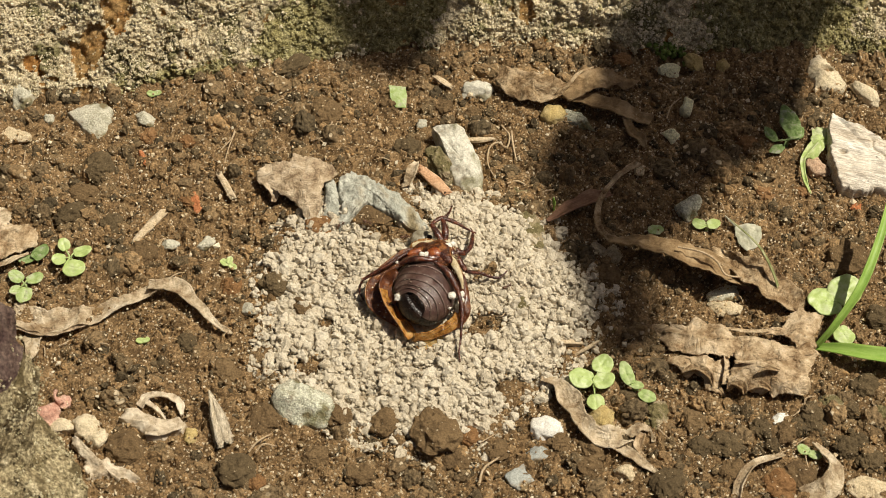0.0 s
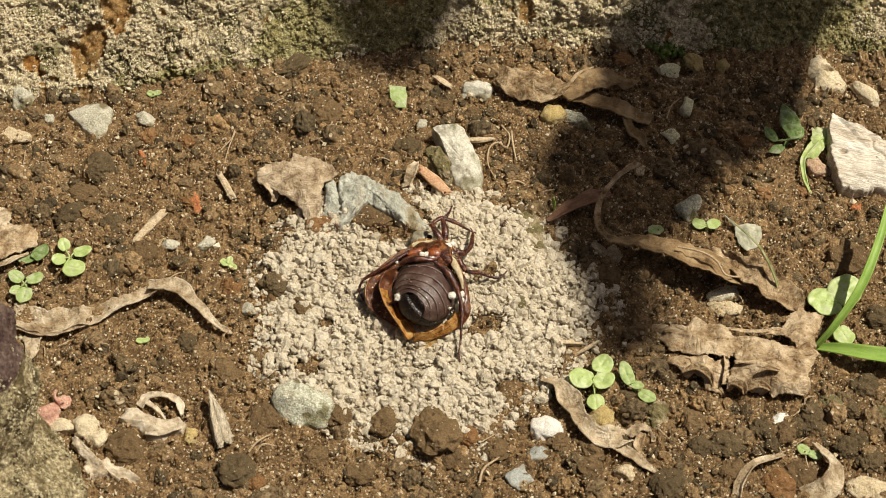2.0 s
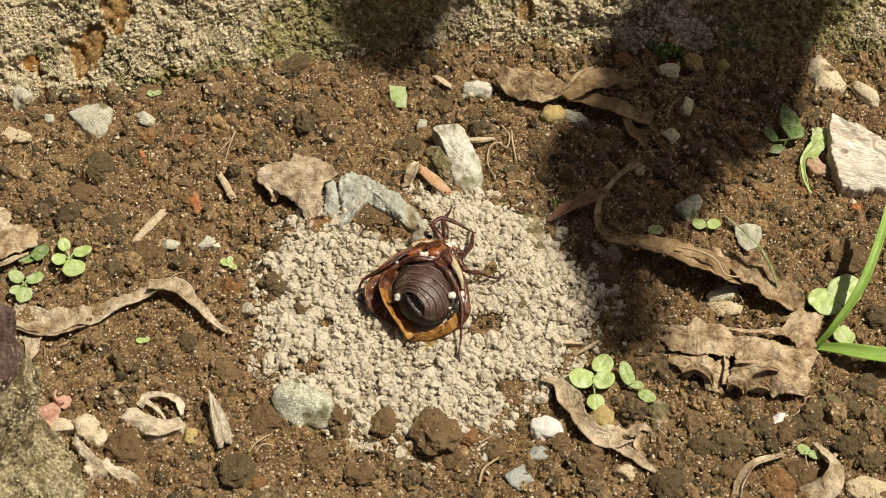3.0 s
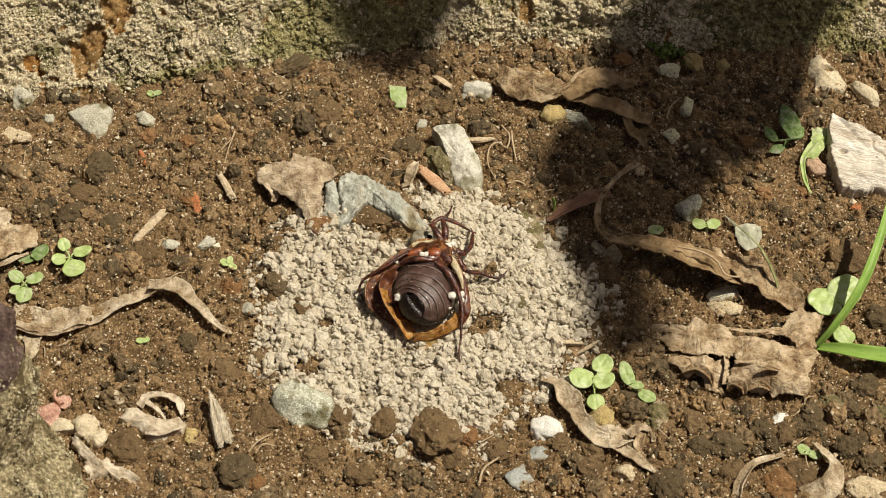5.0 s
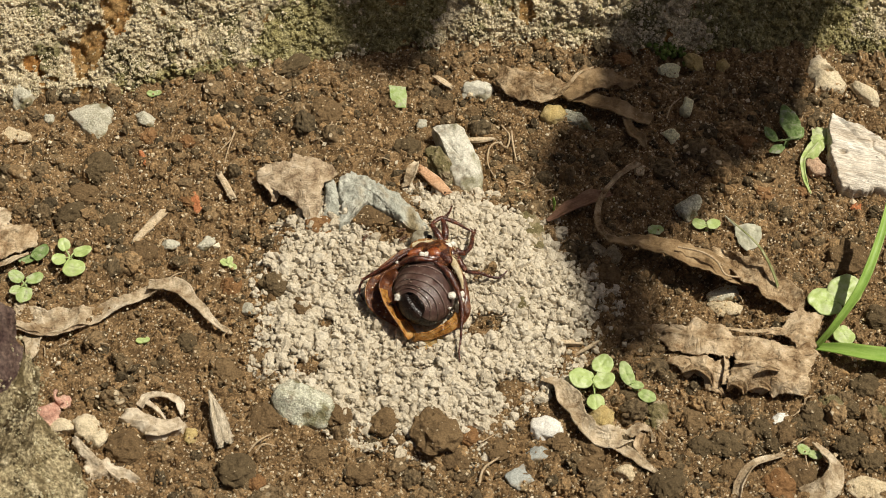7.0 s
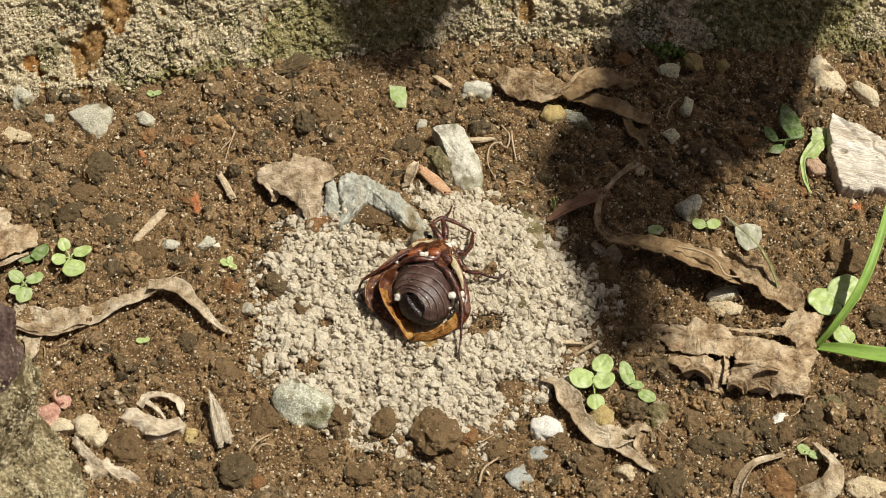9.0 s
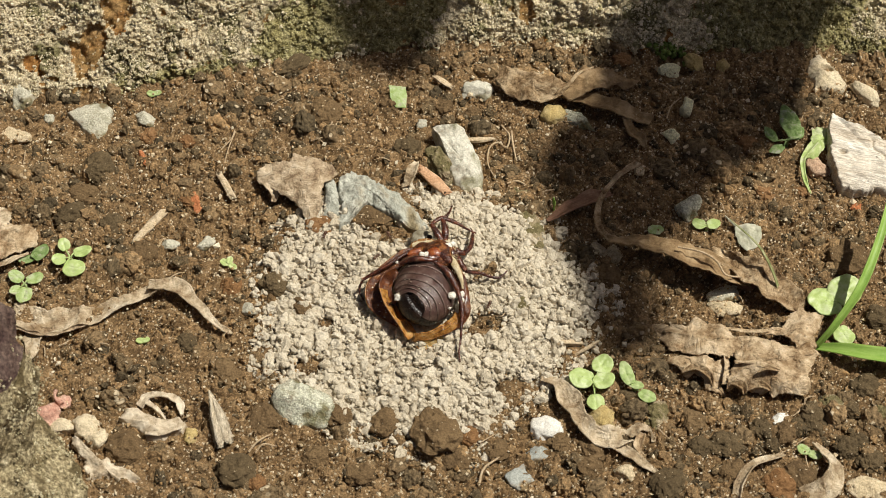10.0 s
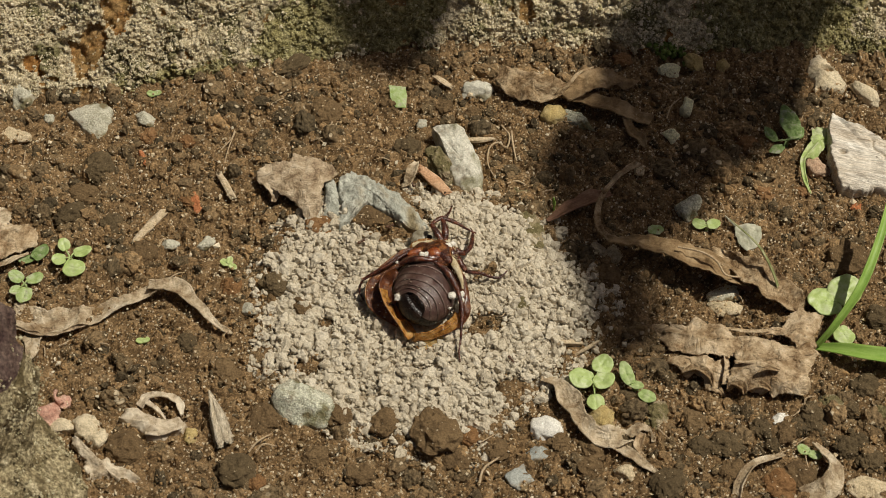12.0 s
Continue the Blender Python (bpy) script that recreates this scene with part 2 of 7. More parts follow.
BRICK = earthy("brick_red", [(0.28, 0.09, 0.035), (0.42, 0.16, 0.065), (0.50, 0.23, 0.11)], 1.2, 0.3, 0.6)
STONE_WHITE = earthy("stone_white", [(0.62, 0.58, 0.50), (0.74, 0.71, 0.63), (0.80, 0.78, 0.72)], 2.0, 0.25, 0.3, rough=0.7, spec=0.3, dirt=0.35)
STONE_BEIGE = earthy("stone_beige", [(0.42, 0.32, 0.18), (0.58, 0.47, 0.30), (0.70, 0.60, 0.43)], 1.8, 0.35, 0.8, dirt=0.6)
STONE_CHALK = earthy("stone_chalky", [(0.45, 0.36, 0.22), (0.63, 0.53, 0.36), (0.74, 0.65, 0.48)], 2.6, 0.4, 0.8, dirt=0.4)
STONE_MINT = earthy("stone_mint", [(0.58, 0.53, 0.28), (0.83, 0.79, 0.51), (0.89, 0.87, 0.67)], 1.2, 0.35, 0.9, dirt=0.25)
WOOD_WHITE = earthy("bleached_wood", [(0.34, 0.265, 0.17), (0.59, 0.51, 0.40), (0.68, 0.62, 0.52), (0.80, 0.77, 0.69)], 1.7, 0.3, 0.7, spec=0.2, contrast=0.6, stretch=(0.12, 1.2, 1.0), turn=-0.25)
WOOD_TAN = earthy("dry_twig_wood", [(0.38, 0.27, 0.15), (0.58, 0.46, 0.30), (0.70, 0.58, 0.42)], 1.5, 0.3, 0.8, dirt=0.5)
WOOD_GREY = earthy("grey_splinter_wood", [(0.28, 0.22, 0.14), (0.50, 0.42, 0.30), (0.68, 0.61, 0.48)], 1.0, 0.3, 1.0, contrast=0.8, stretch=(1.0, 0.25, 1.0))
WOOD_ORANGE = earthy("orange_chip_wood", [(0.36, 0.18, 0.085), (0.52, 0.31, 0.175), (0.64, 0.44, 0.28)], 1.5, 0.25, 0.5)
BARK_PURPLE = earthy("purple_bark", [(0.026, 0.013, 0.012), (0.062, 0.034, 0.029), (0.13, 0.088, 0.068), (0.30, 0.245, 0.175)], 4.0, 0.6, 1.0, contrast=1.0, rough=0.7, spec=0.3)
STUMP = earthy("stump_lichen", [(0.085, 0.060, 0.030), (0.21, 0.165, 0.090), (0.38, 0.32, 0.19), (0.62, 0.54, 0.37)], 2.4, 0.6, 1.0, contrast=1.0, stain=(0.12, 0.092, 0.045), stain_size=3.0)
PINK_TAN = leafy("pinkish_bark", [(0.38, 0.29, 0.185), (0.57, 0.465, 0.325), (0.70, 0.595, 0.44), (0.78, 0.69, 0.54)], 2.5, 0.4, 0.85, 0.05, 1.0)
PINK_BIT = earthy("pink_husk", [(0.40, 0.18, 0.125), (0.53, 0.31, 0.23), (0.63, 0.47, 0.36)], 1.5, 0.3, 0.5)
DRY = leafy("dry_leaf", [(0.30, 0.205, 0.115), (0.49, 0.375, 0.235), (0.66, 0.54, 0.37), (0.78, 0.67, 0.50)], 3.0, 0.4, 0.8, 0.12, 1.0, streak=0.07, specks=(0.10, 0.06, 0.028))
DRY_FLAT = leafy("dry_leaf_blade", [(0.27, 0.17, 0.085), (0.46, 0.33, 0.19), (0.64, 0.49, 0.31), (0.75, 0.61, 0.42)], 3.0, 0.5, 0.8, 0.12, 1.0, specks=(0.13, 0.075, 0.032))
DRY_DULL = leafy("dry_leaf_dull", [(0.24, 0.165, 0.10), (0.43, 0.32, 0.20), (0.56, 0.44, 0.295), (0.68, 0.56, 0.40)], 2.0, 0.3, 0.85, 0.08, 1.0, specks=(0.14, 0.085, 0.045))
DRY_MID = leafy("dry_leaf_mid", [(0.17, 0.10, 0.046), (0.34, 0.23, 0.12), (0.50, 0.37, 0.22), (0.62, 0.485, 0.31)], 2.5, 0.4, 0.8, 0.12, 1.0, specks=(0.10, 0.06, 0.028))
DRY_BROWN = leafy("dry_leaf_brown", [(0.16, 0.095, 0.042), (0.31, 0.205, 0.10), (0.46, 0.335, 0.19)], 3.0, 0.4, 0.8, 0.1, 0.9, streak=0.2)
DRY_RED = leafy("dry_leaf_red", [(0.14, 0.07, 0.04), (0.25, 0.135, 0.08), (0.37, 0.23, 0.14)], 3.0, 0.5, 0.7, 0.12, 0.6, streak=0.4)
DRY_GREY = leafy("dry_leaf_grey", [(0.32, 0.31, 0.21), (0.50, 0.49, 0.36), (0.64, 0.61, 0.48)], 2.5, 0.4, 0.85, 0.15, 0.6)
GREEN = leafy("seedling_green", [(0.39, 0.50, 0.15), (0.50, 0.61, 0.235), (0.62, 0.69, 0.38)], 2.0, 0.4, 0.42, 0.2, 0.15, 0.4)
GREEN_PALE = leafy("wilted_green", [(0.30, 0.41, 0.12), (0.42, 0.52, 0.21), (0.52, 0.58, 0.31)], 1.2, 0.4, 0.6, 0.2, 0.3, 0.3)
GREEN_DUST = leafy("dusty_green", [(0.32, 0.43, 0.12), (0.45, 0.55, 0.24), (0.58, 0.63, 0.40)], 1.4, 0.3, 0.7, 0.22, 0.4, 0.25, spots=(0.47, 0.46, 0.30))
GREEN_DULL = leafy("dull_dusty_green", [(0.14, 0.22, 0.06), (0.24, 0.33, 0.12), (0.36, 0.42, 0.22)], 1.2, 0.3, 0.8, 0.2, 0.5, 0.2, spots=(0.40, 0.40, 0.31))
GREEN_DARK = leafy("moss_green", [(0.09, 0.13, 0.03), (0.16, 0.22, 0.05), (0.26, 0.32, 0.09)], 1.0, 0.3, 0.9, 0.15, 0.6, 0.1)
PALE_SHOOT = leafy("pale_shoot", [(0.38, 0.50, 0.15), (0.52, 0.61, 0.25), (0.66, 0.69, 0.44)], 2.0, 0.4, 0.7, 0.2, 0.3, 0.25)
STEM_DULL = leafy("dull_stem", [(0.15, 0.16, 0.055), (0.25, 0.26, 0.10), (0.37, 0.36, 0.19)], 2.0, 0.4, 0.6, 0.1, 0.3, 0.3)
GRASS = leafy("grass_green", [(0.23, 0.39, 0.06), (0.32, 0.49, 0.095), (0.41, 0.56, 0.15)], 5.0, 0.5, 0.45, 0.25, 0.2, 0.35, streak=0.5)
SHADOW_SHEET = leafy("shadow_sheet_green", [(0.04, 0.10, 0.02), (0.06, 0.14, 0.03), (0.08, 0.17, 0.04)], 20.0, 2.0, 0.5, 0.0, 0.2)
ROOT = earthy("rootlet", [(0.30, 0.20, 0.11), (0.45, 0.34, 0.21), (0.55, 0.44, 0.30)], 1.0, 0.2, 0.3)
BELLY = horny("belly_plum_brown", [(0.026, 0.011, 0.008), (0.070, 0.034, 0.026), (0.15, 0.10, 0.082)], 2.6, 0.36, 0.0, 0.35, 0.2, dust=0.25, spec=0.6)
EDGE_HIGHLIGHT = horny("belly_edge_highlight", [(0.07, 0.038, 0.028), (0.15, 0.10, 0.078), (0.27, 0.20, 0.16)], 0.9, 0.45, 0.0, 0.2, 0.0, dust=0.3)
TAIL = horny("tail_dark_brown", [(0.005, 0.003, 0.002), (0.012, 0.007, 0.005), (0.024, 0.014, 0.009)], 1.2, 0.24, 0.0, 0.35, 0.0, spec=0.32)
SHELL = horny("wing_case_chestnut", [(0.045, 0.012, 0.005), (0.125, 0.036, 0.010), (0.30, 0.11, 0.03)], 1.2, 0.28, 0.3, 0.45, 0.2, dust=0.35, spec=0.45)
RIM = horny("amber_rim", [(0.24, 0.09, 0.02), (0.36, 0.16, 0.04), (0.46, 0.24, 0.08)], 2.0, 0.25, 0.15, 0.1, 0.4)
WING = horny("amber_wing", [(0.20, 0.065, 0.012), (0.60, 0.29, 0.06), (0.86, 0.58, 0.21)], 1.0, 0.2, 0.5, 0.6, 0.4, dust=0.25)
WING_PALE = horny("pale_amber_wing", [(0.40, 0.20, 0.045), (0.66, 0.42, 0.13), (0.82, 0.66, 0.33)], 0.9, 0.25, 0.45, 0.6, 0.3, dust=0.3)
LEG = horny("leg_red_brown", [(0.020, 0.006, 0.004), (0.052, 0.013, 0.006), (0.17, 0.045, 0.013)], 0.9, 0.26, 0.0, 0.45, 0.25, dust=0.4)
CHEST = horny("chest_amber", [(0.022, 0.006, 0.003), (0.11, 0.028, 0.007), (0.46, 0.19, 0.05)], 0.9, 0.34, 0.25, 0.9, 0.1, dust=0.5, spec=0.4)
CRUMB_WHITE = earthy("chalky_crumb", [(0.58, 0.52, 0.42), (0.70, 0.66, 0.57), (0.78, 0.75, 0.67)], 0.8, 0.2, 0.3)
NECK = horny("neck_amber", [(0.26, 0.075, 0.016), (0.46, 0.20, 0.05), (0.62, 0.40, 0.17)], 1.0, 0.2, 0.3, 0.2, 0.4, dust=0.4)
RED_ROOT = horny("root_red", [(0.10, 0.020, 0.006), (0.24, 0.055, 0.013), (0.42, 0.13, 0.035)], 0.9, 0.22, 0.2, 0.4, 0.3, dust=0.3)
HEAD = horny("head_grey_horn", [(0.13, 0.105, 0.06), (0.26, 0.23, 0.16), (0.44, 0.40, 0.31)], 1.2, 0.3, 0.0, 0.2, 0.3)
FUR = leafy("pale_fur", [(0.48, 0.36, 0.18), (0.64, 0.53, 0.33), (0.76, 0.67, 0.48)], 1.0, 0.2, 0.8, 0.2, 0.4)
ANT = horny("ant_dark_brown", [(0.045, 0.019, 0.010), (0.085, 0.038, 0.018), (0.13, 0.06, 0.028)], 0.5, 0.3, 0.0, 0.1, 0.2)


# ---- relief of the ground ----
HEAP_GAPS = [(-13.0, 5.2, 5.0, 2.8, -0.3), (-9.6, 1.6, 5.6, 3.2, -0.4), (-6.5, 1.2, 4.6, 2.0, -0.5), (-10.0, 8.5, 12.0, 4.0, -0.5),
             (7.2, -18.8, 4.6, 3.2, 0.4), (-20.0, -17.3, 2.0, 1.6, 0.0), (-23.0, -26.5, 3.4, 2.4, 0.0), (7.5, -8.0, 3.0, 1.4, 0.3), (11.5, -30.8, 3.4, 2.6, 0.3)]


def mound_r(x, y):
    """1 at the rim of the crumb heap, 0 in its middle."""
    dx, dy = (x + 3.6) / 29.5, (y + 13.5) / 27.5
    a = np.arctan2(dy, dx)
    rim = 1 + 0.06 * np.sin(3 * a + 0.6) + 0.05 * np.sin(5 * a + 2.1) + 0.03 * np.sin(9 * a + 1.0)
    return np.sqrt(dx * dx + dy * dy) / rim


def heap_gap(x, y):
    """Bare places in the heap: beside the slab and where clods show. 1 inside."""
    out = np.zeros(np.shape(x))
    for cx, cy, rx, ry, turn in HEAP_GAPS:
        c, s = np.cos(turn), np.sin(turn)
        u, v = (x - cx) * c + (y - cy) * s, -(x - cx) * s + (y - cy) * c
        out = np.maximum(out, np.clip(2.2 - 2.2 * np.sqrt((u / rx) ** 2 + (v / ry) ** 2), 0, 1))
    return out


def gz(x, y):
    """Height of the soil, in millimetres."""
    x, y = np.asarray(x, float), np.asarray(y, float)
    fade = np.exp(-(x * x + y * y) / 400.0 ** 2)
    h = 0.7 * np.sin(x / 17 + 1) * np.cos(y / 13 + 0.5) + 0.5 * np.sin(x / 9.3 + y / 11 + 2) + 0.3 * np.sin(x / 5.1 - y / 4.3)
    m = np.clip(1 - mound_r(x, y), 0, 1)
    return h * fade + 3.2 * np.sqrt(m) * (1 - 0.2 * m)


def lattice(ix, iy, iz, seed):
    h = (ix * 73856093) ^ (iy * 19349663) ^ (iz * 83492791) ^ (seed * 2654435761 % 2147483647)
    h = (h ^ (h >> 13)) * 1274126177 & 0x7FFFFFFF
    return ((h ^ (h >> 16)) & 0xFFFF) / 65535.0


def vnoise(p, size, seed=0, octaves=1):
    """Smooth noise from -1 to 1 at points p (N x 3), features about size across."""
    p = np.asarray(p, float) / size
    total, amp = np.zeros(len(p)), 1.0
    for o in range(octaves):
        i = np.floor(p).astype(np.int64)
        f = p - i
        f = f * f * (3 - 2 * f)
        acc = 0
        for dx in (0, 1):
            for dy in (0, 1):
                for dz in (0, 1):
                    w = (f[:, 0] if dx else 1 - f[:, 0]) * (f[:, 1] if dy else 1 - f[:, 1]) * (f[:, 2] if dz else 1 - f[:, 2])
                    acc = acc + w * lattice(i[:, 0] + dx, i[:, 1] + dy, i[:, 2] + dz, seed + o)
        total += amp * (2 * acc - 1)
        amp *= 0.5
        p = p * 2.03 + 11.7
    return total


def domes(x, y, size, seed):
    """Close-packed rounded grains of uneven height, 0 to about 1, cells about size across."""
    px, py = np.asarray(x, float) / size, np.asarray(y, float) / size
    ix, iy = np.floor(px).astype(np.int64), np.floor(py).astype(np.int64)
    best = np.zeros(px.shape)
    for dx in (-1, 0, 1):
        for dy in (-1, 0, 1):
            cx, cy = ix + dx, iy + dy
            ox, oy = lattice(cx, cy, cx * 0, seed), lattice(cx, cy, cx * 0 + 7, seed + 1)
            rr = 0.45 + 0.4 * lattice(cx, cy, cx * 0 + 3, seed + 2)
            top = 0.35 + 0.65 * lattice(cx, cy, cx * 0 + 5, seed + 3)
            d2 = ((px - cx - ox) ** 2 + (py - cy - oy) ** 2) / rr ** 2
            best = np.maximum(best, top * np.sqrt(np.clip(1 - d2, 0, 1)))
    return best


# ---- mesh helpers ----
def mesh_of(name, verts, faces, mat, smooth=True, uv=None):
    """A mesh from an N x 3 array in millimetres and an array (or list) of faces."""
    me = bpy.data.meshes.new(name)
    verts = np.asarray(verts, float) * MM
    if isinstance(faces, np.ndarray):
        k = faces.shape[1]
        me.vertices.add(len(verts))
        me.vertices.foreach_set("co", verts.astype(np.float32).ravel())
        me.loops.add(faces.size)
        me.loops.foreach_set("vertex_index", faces.astype(np.int32).ravel())
        me.polygons.add(len(faces))
        me.polygons.foreach_set("loop_start", np.arange(0, faces.size, k, dtype=np.int32))
        me.update(calc_edges=True)
    else:
        me.from_pydata([tuple(v) for v in verts], [], faces)
    me.polygons.foreach_set("use_smooth", np.full(len(me.polygons), smooth))
    if uv is not None:
        layer = me.uv_layers.new(name="UVMap")
        idx = np.empty(len(me.loops), dtype=np.int32)
        me.loops.foreach_get("vertex_index", idx)
        layer.data.foreach_set("uv", np.asarray(uv, np.float32)[idx].ravel())
    me.materials.append(mat)
    me.update()
    return me


def put(name, verts, faces, mat, origin=None, parent=None, smooth=True, uv=None, label=""):
    """One mesh object. verts are in world millimetres; its origin goes to origin (or its parent's)."""
    verts = np.asarray(verts, float)
    if origin is None:
        origin = np.array(parent["base"]) if parent is not None else np.zeros(3)
    origin = np.asarray(origin, float)
    ob = new(name, mesh_of(name, verts - origin, faces, mat, smooth, uv))
    ob["base"] = [float(v) for v in origin]
    if parent is not None:
        ob.parent = parent
        ob.location = (origin - np.array(parent["base"])) * MM
    else:
        ob.location = origin * MM
    if label:
        ob["label"] = label
    return ob


def empty(name, origin):
    ob = new(name)
    ob.empty_display_size = 0.004
    ob["base"] = [float(v) for v in origin]
    ob.location = np.asarray(origin, float) * MM
    return ob


def ico(level):
    bm = bmesh.new()
    bmesh.ops.create_icosphere(bm, subdivisions=level, radius=1.0)
    v = np.array([x.co[:] for x in bm.verts])
    f = np.array([[x.index for x in y.verts] for y in bm.faces])
    bm.free()
    return v, f


ICO = {k: ico(k) for k in (1, 2, 3, 4, 5)}
ICO[0] = (np.array([[1, 0, 0], [-1, 0, 0], [0, 1, 0], [0, -1, 0], [0, 0, 1], [0, 0, -1]], float),
          np.array([[0, 2, 4], [2, 1, 4], [1, 3, 4], [3, 0, 4], [2, 0, 5], [1, 2, 5], [3, 1, 5], [0, 3, 5]]))


def lump(level, seed, rough=0.22, cuts=0, fine=0.05, deep=(0.5, 0.8)):
    """A lumpy unit ball; cuts: flat faces broken off it, as on a stone."""
    v, f = ICO[level]
    v = v.copy()
    rng = np.random.default_rng(seed)
    for _ in range(cuts):
        n = rng.normal(size=3)
        n /= np.linalg.norm(n)
        d = rng.uniform(*deep)
        over = np.maximum(v @ n - d, 0)
        v -= np.outer(over * 0.95, n)
    r = 1 + rough * vnoise(v + seed * 3.1, 0.9, seed, 2) + fine * vnoise(v + seed, 0.22, seed + 5, 2)
    return v * r[:, None], f


def clump(level, seed, knobs=16, high=0.2, fine=0.09):
    """A rounded clod of soil: a ball with small crumbs grown together on it."""
    v, f = ICO[level]
    rng = np.random.default_rng(seed)
    r = 0.86 + 0.2 * vnoise(v + seed * 3.1, 0.95, seed, 2) + fine * vnoise(v + seed, 0.28, seed + 5, 2)
    if level > 3:
        r = r + 0.3 * fine * vnoise(v + seed, 0.07, seed + 6, 1)
    at = rng.normal(size=(knobs, 3))
    at /= np.linalg.norm(at, axis=1)[:, None]
    knob = np.zeros(len(v))
    for p, w in zip(at, rng.uniform(0.25, 0.6, knobs)):
        d2 = ((v - p) ** 2).sum(1) / w ** 2
        knob = np.maximum(knob, w / 0.6 * np.sqrt(np.clip(1 - d2, 0, 1)))
    return v * (r + high * knob)[:, None], f


def rot_z(a):
    c, s = math.cos(a), math.sin(a)
    return np.array([[c, -s, 0], [s, c, 0], [0, 0, 1]])


def rand_rot(rng, n):
    q = rng.normal(size=(n, 4))
    q /= np.linalg.norm(q, axis=1)[:, None]
    w, x, y, z = q.T
    return np.stack([1 - 2 * (y * y + z * z), 2 * (x * y - z * w), 2 * (x * z + y * w),
                     2 * (x * y + z * w), 1 - 2 * (x * x + z * z), 2 * (y * z - x * w),
                     2 * (x * z - y * w), 2 * (y * z + x * w), 1 - 2 * (x * x + y * y)], 1).reshape(n, 3, 3)


def scatter(centres, radii, level, seed, rough=0.25, cuts=0, flat=0.25, fine=0.08, knobs=0):
    """Many lumps as one array of vertices and faces."""
    rng = np.random.default_rng(seed)
    n = len(centres)
    shapes = [clump(level, seed + k, knobs, rough, fine) if knobs else lump(level, seed + k, rough, cuts, fine) for k in range(24)]
    V = np.stack([s[0] for s in shapes])
    F = shapes[0][1]
    v = V[rng.integers(0, len(shapes), n)]
    stretch = rng.uniform(1 - flat, 1 + flat, (n, 1, 3))
    v = np.einsum("nij,nkj->nki", rand_rot(rng, n), v * stretch) * np.asarray(radii)[:, None, None]
    v = v + np.asarray(centres)[:, None, :]
    f = F[None] + (np.arange(n) * V.shape[1])[:, None, None]
    return v.reshape(-1, 3), f.reshape(-1, 3)


def grid_faces(nu, nv, wrap=False):
    a = np.arange(nu * nv).reshape(nu, nv)
    b = np.concatenate([a, a[:, :1]], 1) if wrap else a
    return np.stack([b[:-1, :-1], b[1:, :-1], b[1:, 1:], b[:-1, 1:]], -1).reshape(-1, 4)


def spline(pts, n):
    """Catmull-Rom through the rows of pts, n samples evenly along its length."""
    p = np.asarray(pts, float)
    p = np.vstack([2 * p[0] - p[1], p, 2 * p[-1] - p[-2]])
    out = []
    for i in range(1, len(p) - 2):
        t = np.linspace(0, 1, 24, endpoint=False)[:, None]
        a, b, c, d = p[i - 1], p[i], p[i + 1], p[i + 2]
        out.append(0.5 * (2 * b + (c - a) * t + (2 * a - 5 * b + 4 * c - d) * t ** 2 + (3 * b - a - 3 * c + d) * t ** 3))
    q = np.vstack([*out, p[-2][None]])
    s = np.concatenate([[0], np.cumsum(np.linalg.norm(np.diff(q[:, :3], axis=0), axis=1))])
    u = np.linspace(0, s[-1], n)
    return np.stack([np.interp(u, s, q[:, k]) for k in range(q.shape[1])], 1)


def on_ground(pts):
    """Rows x, y, height over the soil to world rows."""
    p = np.asarray(pts, float)
    p = p.copy()
    p[:, 2] += gz(p[:, 0], p[:, 1])
    return p


def tube(path, radii, n=30, sides=8, flat=1.0):
    """A tapering tube along a path of world rows, with closed ends."""
    r = np.interp(np.linspace(0, 1, n), np.linspace(0, 1, len(radii)), radii)
    q = spline(path, n)
    t = np.gradient(q, axis=0)
    t /= np.linalg.norm(t, axis=1)[:, None] + 1e-9
    side = np.cross(t, [0.0, 0.0, 1.0])
    bad = np.linalg.norm(side, axis=1) < 0.05
    side[bad] = [1, 0, 0]
    side /= np.linalg.norm(side, axis=1)[:, None]
    up = np.cross(side, t)
    a = np.linspace(0, 2 * np.pi, sides, endpoint=False)
    v = q[:, None] + r[:, None, None] * (np.cos(a)[None, :, None] * side[:, None] + flat * np.sin(a)[None, :, None] * up[:, None])
    f = grid_faces(n, sides, True).tolist()
    f += [list(range(sides))[::-1], [(n - 1) * sides + k for k in range(sides)]]
    return v.reshape(-1, 3), f


def closed_sheet(v, nu, nv, thick, wrap=False):
    """Gives a grid of points a thickness: top, underside and rim."""
    g = v.reshape(nu, nv, 3)
    du, dv = np.gradient(g, axis=0), np.gradient(g, axis=1)
    n = np.cross(du, dv)
    n /= np.linalg.norm(n, axis=2)[..., None] + 1e-9
    top, low = (g + n * thick / 2).reshape(-1, 3), (g - n * thick / 2).reshape(-1, 3)
    k = nu * nv
    f = grid_faces(nu, nv, wrap)
    faces = [f, f[:, ::-1] + k]
    idx = np.arange(k).reshape(nu, nv)
    rims = [idx[-1], idx[0][::-1]] if wrap else [idx[-1], idx[0][::-1], idx[:, 0], idx[:, -1][::-1]]
    for e in rims:
        e = np.concatenate([e, e[:1]]) if wrap else e
        faces.append(np.stack([e[:-1], e[:-1] + k, e[1:] + k, e[1:]], 1))
    return np.vstack([top, low]), np.vstack(faces)


